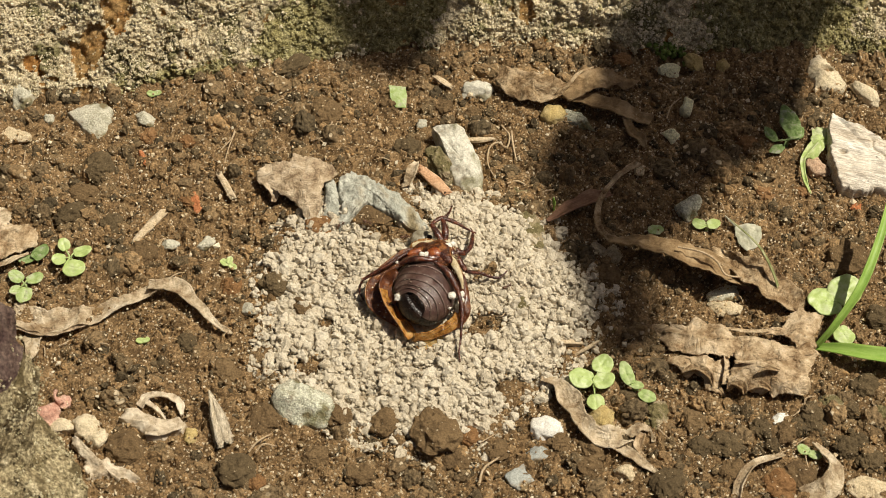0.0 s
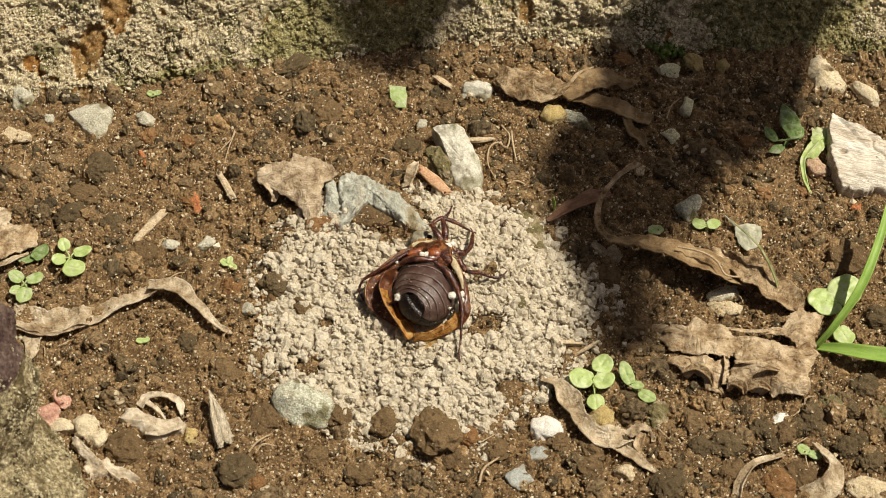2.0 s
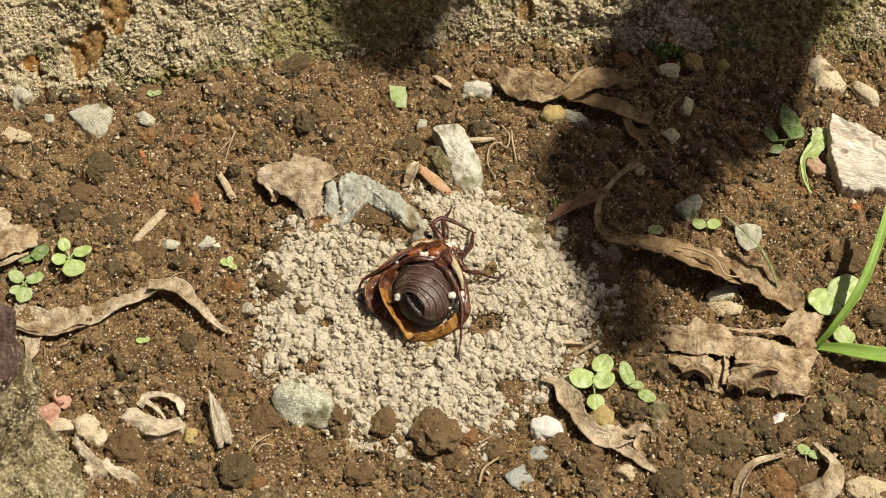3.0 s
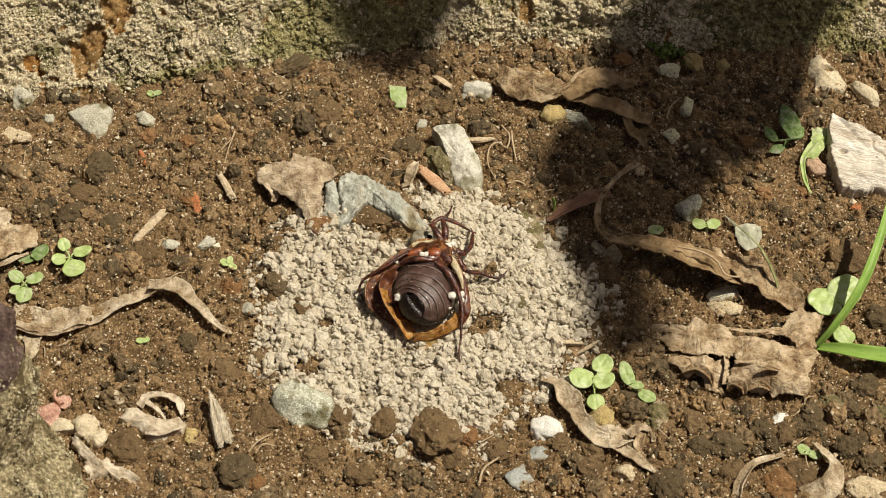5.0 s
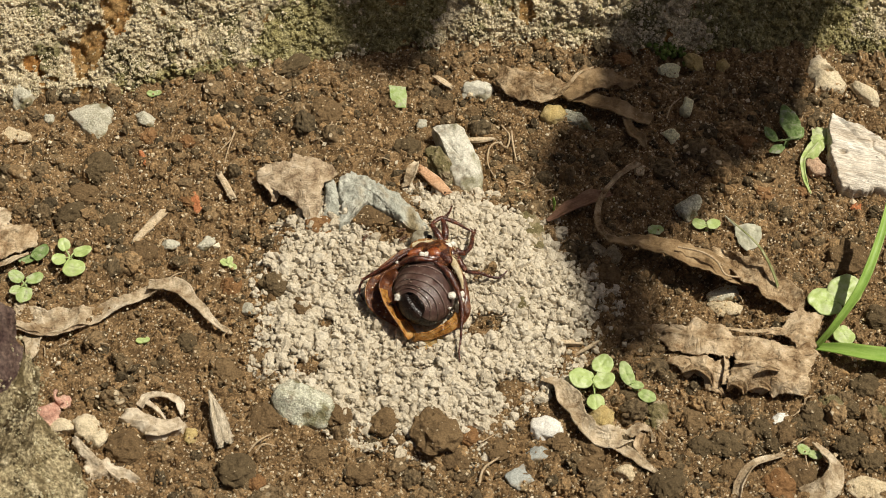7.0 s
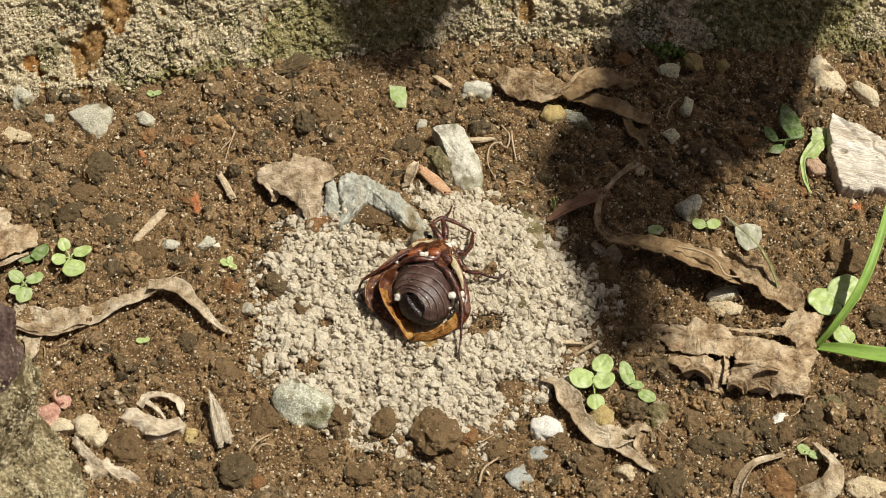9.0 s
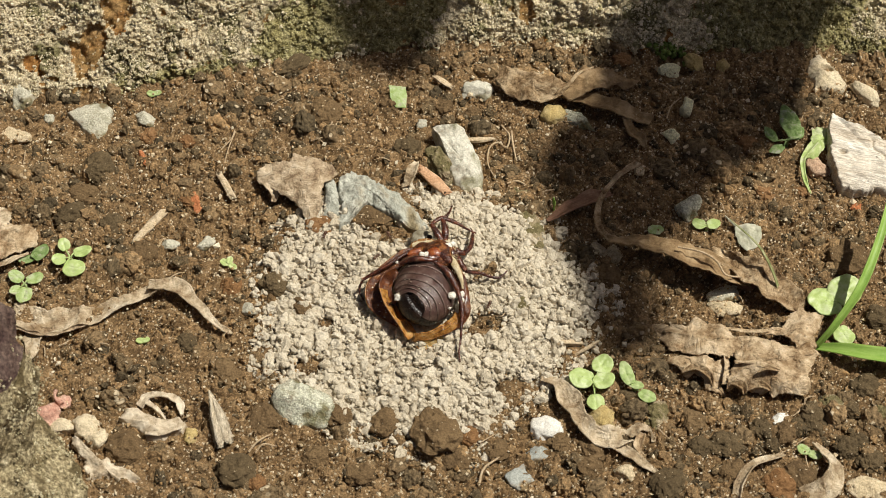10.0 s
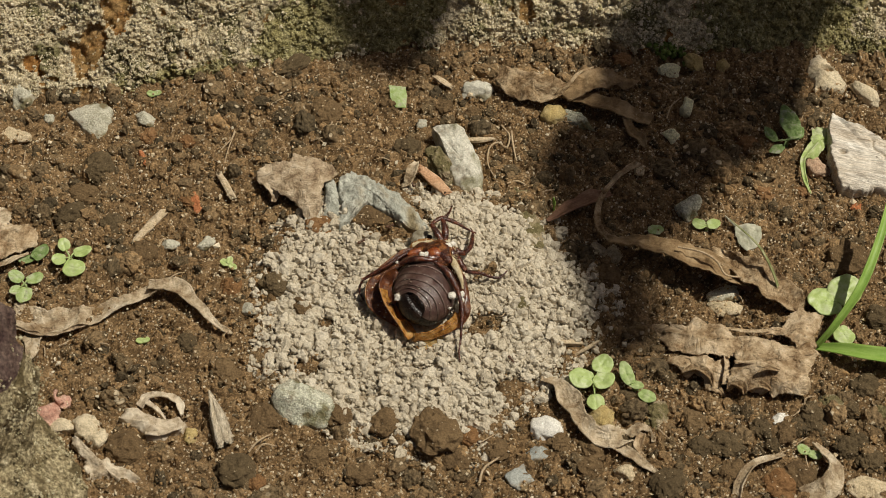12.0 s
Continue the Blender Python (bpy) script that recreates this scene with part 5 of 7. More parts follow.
def clod(x, y, sx, sy, sz, mat):
    i = len(CLODS_SET)
    v, f = clump(4, 100 + i, 40, 0.15, 0.15)
    v = (v * [sx * 1.06, sy * 1.06, sz]) @ rot_z(radians(i * 37.0)).T
    z = float(gz(x, y))
    CLODS_SET.append(tagged(put("clod", v + [x, y, z + 0.24 * sz], f, mat, [x, y, z], smooth=False), KIND[mat.name] + " lump of soil with fine pale grains", "clod", "single clods"))


clod(-62.4, 18.0, 2.6, 3.2, 2.4, CLOD_DARK)
clod(-28.3, 42.7, 3.8, 2.0, 1.8, CLOD_DARK)
clod(-21.7, 31.1, 3.0, 3.0, 1.8, CLOD_BROWN)
clod(-29.6, -8.2, 2.5, 2.3, 1.8, CLOD_DARK)
clod(-36.9, -8.6, 1.9, 1.9, 1.5, CLOD_RUST)
clod(-1.0, -39.5, 3.8, 4.3, 3.0, CLOD_BROWN)
clod(-10.0, -37.6, 2.6, 2.4, 1.8, CLOD_BROWN)
clod(71.2, -2.9, 3.8, 3.9, 2.8, CLOD_BROWN)
clod(4.3, -39.7, 1.9, 1.8, 1.3, CLOD_RUST)
clod(-33.9, -47.3, 3.0, 3.2, 2.4, CLOD_DARK)
clod(-30.4, -49.7, 1.7, 2.2, 1.3, CLOD_RUST)
clod(-6.6, 23.3, 2.3, 2.4, 1.7, CLOD_DARK)
clod(-9.9, 34.2, 2.2, 2.0, 1.5, CLOD_BROWN)
clod(0.3, 34.4, 2.0, 1.8, 1.3, CLOD_BROWN)
clod(5.5, 32.3, 1.7, 1.6, 1.2, CLOD_BROWN)
clod(8.5, 32.3, 1.4, 1.4, 1.0, CLOD_DARK)
clod(-45.7, 11.1, 1.3, 2.2, 0.9, CLOD_RUST)
clod(-53.9, 25.9, 1.8, 1.6, 1.1, CLOD_RUST)
clod(-46.9, 24.9, 1.6, 1.4, 1.0, CLOD_RUST)
clod(-64.5, 12.2, 3.0, 2.2, 1.5, CLOD_BROWN)
clod(-66.1, 7.1, 3.0, 2.6, 1.7, CLOD_DARK)
clod(-58.8, 5.2, 2.2, 2.0, 1.4, CLOD_DARK)
clod(-52.8, -1.3, 2.6, 2.4, 1.6, CLOD_BROWN)
clod(-52.2, -42.6, 3.4, 3.0, 2.0, CLOD_BROWN)
clod(-29.6, -37.0, 2.6, 3.0, 1.6, CLOD_BROWN)
clod(-17.4, -36.2, 2.2, 2.4, 1.5, CLOD_BROWN)
clod(2.0, -43.4, 3.0, 2.6, 1.6, CLOD_BROWN)
clod(35.5, -35.8, 2.6, 2.0, 1.4, CLOD_OLIVE)
clod(65.0, -33.9, 2.2, 2.0, 1.5, CLOD_OLIVE)
clod(68.2, -34.7, 1.6, 1.6, 1.2, CLOD_DARK)
clod(52.8, -38.2, 2.0, 1.9, 1.4, CLOD_DARK)
clod(56.4, -39.7, 2.4, 2.1, 1.6, CLOD_BROWN)
clod(59.1, -38.0, 1.6, 1.6, 1.2, CLOD_DARK)
clod(54.6, -41.8, 1.5, 1.5, 1.1, CLOD_DARK)
clod(19.3, -41.1, 2.0, 2.2, 1.4, CLOD_BROWN)
clod(24.4, -42.7, 2.2, 2.2, 1.5, CLOD_BROWN)
clod(22.2, -33.2, 1.8, 2.0, 1.2, CLOD_DARK)
clod(30.8, -32.2, 1.4, 1.5, 1.1, CLOD_DARK)
clod(55.6, 24.2, 2.2, 2.2, 1.4, CLOD_RUST)
clod(58.1, 12.3, 1.8, 1.8, 1.2, CLOD_RUST)
clod(71.0, -30.6, 3.0, 2.6, 2.0, CLOD_DARK)
clod(75.7, -15.9, 2.4, 3.0, 2.0, CLOD_DARK)
clod(29.1, -6.4, 2.4, 2.0, 1.3, CLOD_BROWN)
clod(33.9, 45.0, 1.8, 1.5, 1.4, CLOD_RUST)
clod(-22.7, -30.9, 1.8, 1.4, 1.0, CLOD_RUST)
clod(-23.9, -13.6, 1.7, 2.6, 1.2, CLOD_BROWN)
clod(30.0, -1.6, 1.8, 1.6, 1.2, STONE_BEIGE)
clod(27.1, -0.2, 1.6, 1.5, 1.1, STONE_BEIGE)
clod(13.7, -14.5, 1.5, 1.3, 1.0, CLOD_OLIVE)
clod(64.9, 13.4, 1.4, 1.3, 0.9, CLOD_RUST)
clod(41.7, -36.9, 2.4, 2.2, 1.6, CLOD_BROWN)
clod(61.8, -37.0, 3.2, 2.6, 1.6, CLOD_DARK)
clod(66.7, -42.1, 2.2, 2.2, 1.6, CLOD_DARK)
clod(42.6, -42.3, 2.0, 2.0, 1.4, CLOD_DARK)
clod(46.7, -41.9, 2.6, 2.4, 1.7, CLOD_DARK)
clod(37.2, -49.7, 3.6, 3.0, 2.0, CLOD_DARK)
clod(55.1, -50.2, 3.0, 3.0, 1.8, CLOD_RUST)
clod(58.4, -47.7, 2.8, 2.4, 1.6, CLOD_BROWN)
clod(73.6, -35.8, 1.9, 1.9, 1.4, CLOD_OLIVE)
clod(71.0, -38.8, 2.1, 2.0, 1.4, CLOD_BROWN)
clod(68.8, -40.8, 1.8, 1.8, 1.3, CLOD_DARK)
clod(47.7, -47.5, 2.2, 2.2, 1.4, CLOD_BROWN)
clod(70.4, -44.8, 2.4, 2.2, 1.5, CLOD_DARK)
clod(30.5, -41.7, 1.8, 1.8, 1.2, CLOD_DARK)
clod(9.0, -41.8, 2.4, 2.2, 1.5, CLOD_BROWN)
clod(23.8, -45.8, 2.4, 2.2, 1.5, CLOD_BROWN)
clod(-43.9, -21.0, 1.8, 1.7, 1.1, CLOD_DARK)
clod(-36.3, -27.4, 2.8, 2.4, 1.4, CLOD_BROWN)
clod(-13.3, -47.8, 2.4, 2.2, 1.4, CLOD_BROWN)
clod(-20.9, -44.0, 2.2, 2.0, 1.3, CLOD_BROWN)

# ---- dry leaves ----
LEAF = "leaf"
torn = thing("dry_leaf", cut_out((-25.5, 12.4, 3.8), [(-33.8, 14.2, 1.8), (-33.2, 15.8, 2.6), (-32.0, 16.9, 3), (-28.9, 17.1, 3.4), (-27.6, 16.9, 3.4), (-26.9, 18.2, 3.6), (-22.8, 17.9, 3.4), (-20.3, 16.8, 3), (-19.0, 15.2, 2.6),
                                               (-19.9, 13.6, 2.6), (-21.4, 13.0, 2.8), (-21.8, 10.0, 2.6), (-21.4, 7.5, 2), (-21.9, 5.9, 1.4), (-23.1, 4.1, 0.9), (-24.0, 4.9, 0.9), (-25.0, 6.1, 1.2), (-24.8, 6.7, 1.6),
                                               (-26.6, 9.0, 2.4), (-28.7, 10.3, 2.8), (-30.0, 11.3, 2.8), (-31.2, 12.5, 2.6), (-32.7, 13.0, 2.2)], 31, 0.22, 0.3, 0.32, 1.5, 24, 190),
      DRY_DULL, "broad dry tan leaf piece with a ragged edge", LEAF)
v, f, uv = ribbon([(-32.1, 13.6, 2.4), (-30.8, 12.0, 2.6), (-30.2, 10.9, 2.2), (-30.5, 9.9, 1.6)], [1.6, 1.8, 1.4, 0.7], 32, 0.4, [0, 10, 15], 0.25, 0.3)
put("lobe", v, f, DRY_DULL, parent=torn, uv=uv)
upper = thing("dry_leaf", cut_out((16.5, 35.4, 3.8), [(9.7, 38.3, 2.6), (10.8, 40.3, 3.4), (12.4, 40.1, 3.6), (16.4, 38.5, 4), (20.9, 36.4, 4.4), (23.4, 35.3, 4.4), (21.3, 33.7, 3.2), (18.1, 32.8, 2.2), (14.5, 33.4, 2), (11.5, 35.5, 2)],
                                  66, 0.25, 0.25, 0.55, 1.3), DRY_MID, "curled dry brown leaf lying over stones", LEAF)
v, f, uv = cut_out((28.0, 35.8, 5.2), [(20.7, 33.5, 3.4), (23.4, 35.7, 4.8), (26.2, 38.1, 5.4), (28.9, 38.8, 5.2), (32.1, 38.4, 4.2), (36.6, 38.3, 2.6), (35.3, 37.0, 2.4), (31.0, 35.7, 3.4), (26.9, 33.8, 3.6), (23.6, 32.5, 3)], 67, 0.25, 0.3, 0.75, 1.3)
put("fold", v, f, DRY_BROWN, parent=upper)
v, f, uv = ribbon([(17.9, 32.7, 2.4), (21.0, 33.2, 3.4), (22.9, 34.4, 4.8), (25.3, 37.0, 5.6), (27.9, 38.4, 5.4)], [0.5, 0.8, 0.9, 0.8, 0.4], 68, -0.5, [20, 20], 0.15, 0.15)
put("curled_edge", v, f, DRY_MID, parent=upper, uv=uv)
thing("dry_leaf", ribbon([(21.1, 34.5, 1.6), (26.8, 33.2, 2.2), (32.9, 30.9, 2.2), (38.2, 28.2, 1.2)], [1.2, 3.4, 3.8, 2.4], 6, 0.4, [10, 10], 0.1, 0.5, 0.25, 80, 17),
      DRY_BROWN, "narrow dull brown dry leaf in the shade", LEAF)
hook = thing("dry_leaf", ribbon([(35.8, 18.6, 1.4), (31.9, 15.0, 2.4), (28.7, 10.2, 3.2), (27.3, 5.7, 3.4), (27.7, 2.0, 3.2), (29.8, -0.5, 3)], [1.4, 0.8, 0.8, 1.0, 1.4, 2.2], 7, 0.6, [30, 25, 30, 20], 0.06, 0.2, 0.22, 90, 13),
      DRY_MID, "long curled brown dry leaf with a hooked stalk and pale midrib", LEAF)
for pts, wd, sd, cl, tw, cr in (
        ([(28.6, -0.1, 3.2), (34.2, -2.0, 4.4), (39.9, -4.1, 5.2), (45.2, -6.2, 5.2), (49.4, -8.4, 4.2), (53.4, -9.5, 2.4)], [2.0, 3.8, 4.4, 5.6, 5.0, 1.0], 8, 0.3, [10, 12, 15, 5], 0.7),
        ([(46.2, -3.2, 3.6), (51.2, -6.0, 4.2), (55.8, -9.9, 4), (59.8, -13.1, 3), (62.1, -14.5, 1)], [1.4, 4.4, 5.6, 5.0, 2.0], 81, 0.45, [-8, -12, -5], 0.8)):
    v, f, uv = ribbon(pts, wd, sd, cl, tw, 0.12, cr, 0.22, 90, 23)
    put("lobe", v, f, DRY_BROWN if sd == 8 else DRY_MID, parent=hook, uv=uv)
v, f = tube(on_ground([(40.8, -4.2, 6.2), (44.7, -5.4, 6.6), (47.3, -7.1, 6.4), (48.8, -9.5, 5.6), (51.6, -9.5, 4.6)]), [0.16, 0.2, 0.16], 50, 8)
put("midrib", v, f, ROOT, parent=hook, label="pale wavy midrib")
thing("dry_leaf", blade(53.1, -8.6, [1.8, 1.4, 1.6, 1.8, 2.0, 1.6, 1.4, 1.6], 82, 1.6, (0, 0.1), 0.5, 0.12), DRY_RED, "small red-brown leaf scrap with pale grains", LEAF)
thing("dry_leaf", ribbon([(18.5, 5.3, 0.8), (21.7, 7.0, 2), (26.4, 9.6, 2.4), (30.2, 11.6, 1.4)], [0.8, 3.2, 3.8, 1.5], 9, 0.5, [20, 10], 0.1, 0.3),
      DRY_RED, "small red-brown dry leaf in the shade", LEAF)
crumpled = thing("dry_leaf", cut_out((55.0, -29.0, 5.6), [(49.1, -25.4, 5), (52.1, -23.8, 5.4), (55.5, -23.4, 5.2), (58.8, -24.2, 5), (61.6, -23.9, 4.8), (63.1, -25.6, 4.4), (62.3, -27.8, 4.2), (61.1, -29.6, 3.8),
                                                    (61.7, -31.1, 3), (60.3, -32.7, 1.6), (57.3, -32.3, 2.2), (55.2, -32.6, 1.4), (54.7, -31.5, 2.6), (53.2, -32.0, 2), (51.3, -31.5, 2.6), (49.9, -31.6, 1.6),
                                                    (48.9, -31.1, 2.4), (47.6, -31.3, 1.4), (48.0, -29.6, 3.4), (49.0, -27.3, 4.8)], 35, 0.24, 0.35, 0.45, 1.4, 24, 190),
                 DRY_FLAT, "crumpled broad tan dry leaf with torn folded lobes", LEAF)
def leaf_lobe(mid, rim, seed):
    v, f, uv = cut_out(mid, rim, seed, 0.22, 0.4, 0.5, 1.4)
    put("lobe", v, f, DRY_FLAT, parent=crumpled)


leaf_lobe((44.7, -22.2, 3.6), [(35.8, -17.0, 0.9), (37.5, -16.8, 1.6), (37.7, -18.9, 1.8), (39.4, -17.6, 2.2), (41.7, -18.7, 2.8), (42.9, -16.7, 3), (45.0, -18.3, 3.4), (48.7, -19.7, 3.8), (49.5, -21.3, 4), (54.3, -22.1, 4),
                          (54.7, -22.7, 4), (50.2, -25.2, 4.4), (48.4, -26.1, 4), (44.6, -24.6, 3), (42.2, -24.6, 2.4), (40.6, -23.0, 1.8), (38.6, -22.8, 1.2), (37.5, -20.1, 1.2)], 36)
leaf_lobe((61.1, -20.6, 4.4), [(54.5, -20.3, 3.6), (57.8, -19.5, 3.8), (59.1, -17.3, 3.6), (61.7, -15.4, 3.4), (63.6, -16.2, 3), (65.3, -16.4, 2.2), (63.1, -21.9, 3.6), (63.2, -24.3, 4.2), (59.5, -24.8, 5),
                          (59.1, -22.7, 4.6), (57.2, -21.2, 4), (54.6, -21.2, 3.6)], 39)
leaf_lobe((43.8, -27.4, 3), [(37.5, -24.8, 0.9), (39.0, -24.2, 1.6), (41.8, -24.8, 2.2), (44.1, -24.3, 2.8), (46.2, -26.3, 3), (48.0, -25.3, 3.2), (47.3, -28.3, 2.8), (46.7, -30.0, 2), (47.7, -31.8, 0.9), (45.8, -30.9, 1.6),
                          (44.3, -30.9, 1.2), (44.0, -29.1, 2.4), (42.1, -27.8, 2.2), (41.0, -28.6, 1.3), (39.8, -26.6, 1.6)], 42)
v, f, uv = ribbon([(44.7, -18.3, 3), (48.9, -19.7, 3.4), (53.5, -20.5, 3.6), (57.7, -19.9, 3.8)], [0.6, 0.9, 0.9, 0.7], 45, 0.3, [20, 30], 0.2, 0.2)
put("strip", v, f, DRY_FLAT, parent=crumpled, uv=uv)
v, f, uv = ribbon([(48.9, -27.6, 5.2), (52.6, -27.9, 5.8), (57.1, -26.5, 5.6), (62.4, -25.8, 4.6)], [0.4, 0.7, 0.7, 0.4], 46, -0.6, [10, 10], 0.15, 0.2)
put("crease", v, f, DRY_FLAT, parent=crumpled, uv=uv)
v, f, uv = ribbon([(47.7, -25.7, 3.4), (47.7, -28.2, 3.6), (47.1, -30.3, 2.4)], [1.0, 1.6, 1.0], 47, 0.5, [40, 50], 0.2, 0.3)
put("fold", v, f, DRY_FLAT, parent=crumpled, uv=uv)
for pts, wd in (([(47.7, -31.1, 1.6), (48.7, -30.7, 3.2), (50.2, -31.4, 3.4), (50.6, -32.0, 2)], [0.5, 1.6, 1.4, 0.4]), ([(51.5, -31.5, 2.6), (53.2, -31.3, 3.6), (54.7, -31.9, 3)], [0.4, 1.3, 0.5]),
                ([(40.3, -27.8, 1.6), (42.7, -27.6, 2.8), (44.8, -29.0, 3), (45.4, -30.4, 1.8)], [0.5, 1.5, 1.2, 0.4]), ([(52.5, -30.1, 5.6), (54.5, -29.6, 6.2), (56.2, -29.9, 5.8)], [0.3, 0.9, 0.3])):
    v, f, uv = ribbon(pts, wd, 48, 1.2, [30, -20], 0.25, 0.2)
    put("curl", v, f, DRY_MID, parent=crumpled, uv=uv)
strip = thing("dry_leaf", ribbon([(-74.7, -14.7, 0.7), (-68.3, -16.4, 1.2), (-61.7, -15.5, 1.2), (-55.6, -12.6, 1.3), (-49.9, -10.0, 2.4)], [5.0, 5.2, 4.2, 2.6, 2.4], 16, 0.2, [0, 0, 5, 15], 0.22, 0.45, 0.22, 120, 21),
      DRY, "long narrow pale dry leaf strip", LEAF)
v, f, uv = ribbon([(-74.6, -16.9, 1), (-69.5, -19.0, 1.6), (-65.1, -18.5, 1.7), (-60.7, -16.8, 1.4)], [1.6, 2.4, 2.0, 0.5], 91, 0.3, [10, 5], 0.25, 0.3)
put("split_edge", v, f, DRY_DULL, parent=strip, uv=uv)
thing("dry_leaf", ribbon([(-51.1, -9.9, 2.8), (-46.4, -10.2, 3.2), (-42.8, -13.3, 2.2), (-39.4, -16.8, 1.4), (-36.3, -18.9, 0.6)], [2.0, 3.2, 2.4, 1.6, 0.6], 17, 0.35, [5, 5, 10, 10], 0.16, 0.3, 0.22, 110, 19),
      DRY, "curled tapering end of a dry leaf strip", LEAF)
thing("dry_leaf", ribbon([(16.4, -29.2, 1), (19.0, -29.9, 1.8), (20.9, -33.4, 2.6), (22.8, -37.7, 2.6), (25.0, -40.7, 2), (28.2, -41.2, 1.6), (31.0, -40.4, 1)], [1.0, 2.2, 3.8, 3.0, 2.8, 4.4, 2.6], 18, 0.4, [5, 0, -12, -10, 5], 0.12, 0.35, 0.22, 90, 19),
      DRY, "pale folded dry leaf beside green seedlings", LEAF)
thing("dry_leaf", ribbon([(28.1, -41.9, 1.2), (31.2, -44.4, 1.4), (33.9, -46.4, 1), (35.5, -47.7, 0.5)], [2.4, 2.4, 1.8, 0.6], 19, 0.4, [10, 0], 0.2, 0.3),
      DRY, "splintered pale brown leaf end", LEAF)
thing("dry_leaf", ribbon([(47.6, -52.6, 0.8), (48.5, -49.8, 1.8), (50.8, -46.9, 2.2), (56.1, -44.1, 1.2)], [1.8, 2.2, 2.2, 0.8], 20, 0.5, [30, 40, 20], 0.1, 0.2),
      DRY, "narrow hooked dry leaf strip", LEAF)
thing("dry_leaf", ribbon([(58.4, -52.2, 1), (62.4, -50.9, 2.4), (64.0, -47.7, 2.6), (62.9, -44.4, 2), (61.4, -41.7, 1)], [3.0, 4.2, 3.4, 2.4, 0.8], 21, 0.5, [-10, -30, -40, -20], 0.12, 0.3),
      DRY, "curled pale dry leaf hook", LEAF)
folded = thing("dry_leaf", cut_out((-76.3, -0.6, 3.4), [(-80.7, 2.8, 2.6), (-78.2, 2.9, 3.0), (-76.0, 2.7, 3.2), (-73.7, 2.6, 3.0), (-72.0, 1.9, 2.6), (-71.3, 0.4, 2.2), (-71.7, -1.0, 1.8), (-72.9, -1.6, 2.2), (-74.7, -2.6, 2.6), (-76.6, -3.6, 2.6), (-80.0, -4.2, 2.2)],
                                      22, 0.25, 0.3, 0.5, 1.4), DRY_FLAT, "broad folded tan dry leaf with a torn edge", LEAF)
v, f, uv = ribbon([(-79.5, -5.2, 1.6), (-77.1, -4.6, 1.8), (-74.9, -3.4, 1.8), (-73.0, -1.9, 1.4)], [1.4, 1.5, 1.2, 0.6], 122, 0.4, [15, 10], 0.3, 0.3)
put("fold", v, f, DRY, parent=folded, uv=uv)
v, f, uv = cut_out((-77.9, 4.6, 2.6), [(-80.4, 7.1, 1.6), (-78.1, 7.4, 1.8), (-76.8, 6.4, 1.8), (-76.7, 4.4, 2.2), (-77.0, 2.9, 2.8), (-79.7, 2.8, 2.6)], 123, 0.22, 0.3, 0.4)
put("lobe", v, f, DRY, parent=folded)
loop = thing("dry_leaf", ribbon([(-50.8, -34.3, 1.2), (-49.9, -33.1, 1.6), (-48.1, -32.5, 1.9), (-45.8, -32.7, 1.9), (-44.0, -34.1, 1.6), (-43.6, -36.5, 1)], [1.6, 1.5, 1.1, 1.2, 1.5, 0.8], 24, 0.3, [10, 10], 0.35, 0.25), PINK_TAN, "thin torn loop of pale dry leaf", LEAF)
v, f, uv = ribbon([(-49.9, -33.4, 1.5), (-48.3, -34.7, 1.6), (-47.1, -35.8, 1.4), (-46.2, -37.1, 1.2)], [1.0, 0.9, 0.8, 0.4], 25, 0.3, [10, 10], 0.3, 0.2)
put("shred", v, f, PINK_TAN, parent=loop, uv=uv)
withered = thing("dry_leaf", cut_out((53.9, 1.4, 1.8), [(51.7, 4.0, 1.6), (53.9, 4.1, 1.8), (56.3, 3.7, 1.8), (56.4, 1.7, 1.6), (55.5, -0.3, 1.2), (53.6, -0.8, 1), (52.3, 0.5, 1), (51.7, 2.3, 1.2)],
                                        25, 0.2, 0.12, 0.4), DRY_GREY, "small grey-white withered leaf with a stalk", LEAF)
v, f = tube(on_ground([(50.2, 5.9, 1.6), (50.9, 4.6, 2.0), (51.9, 3.6, 1.8)]), [0.12, 0.22, 0.3], 20, 6)
put("stalk", v, f, DRY_GREY, parent=withered)
thing("dry_leaf", ribbon([(-7.5, 13.4, 0.7), (-6.5, 13.5, 1.8), (-5.6, 15.3, 2.6), (-4.8, 18.5, 1.8)], [0.9, 2.0, 2.1, 0.9], 26, 0.5, [10, 15], 0.2, 0.4), DRY, "tiny curled tan leaf scrap", LEAF)
thing("dry_leaf", blade(-70.1, -19.0, [1.5, 2.2, 4.0, 2.2, 1.5, 2.0, 4.6, 2.2], 27, 0.8, (0, 0), 0.5, 0.2), DRY, "pale flaky strip of dry leaf", LEAF)
frayed = thing("dry_leaf", ribbon([(30.6, -40.6, 1.4), (32.4, -39.3, 1.8), (34.2, -39.7, 1.4), (34.8, -41.3, 0.9)], [1.4, 2.4, 2.0, 0.8], 28, 0.3, [5, 10], 0.45, 0.6, 0.2, 80, 17), DRY, "frayed pale scrap of dry leaf", LEAF)
v, f, uv = ribbon([(32.9, -40.1, 1.4), (32.0, -42.5, 1.4), (33.1, -44.2, 1)], [0.8, 1.6, 0.5], 128, 0.3, [5, -10], 0.45, 0.5, 0.2, 60, 13)
put("shred", v, f, DRY_FLAT, parent=frayed, uv=uv)
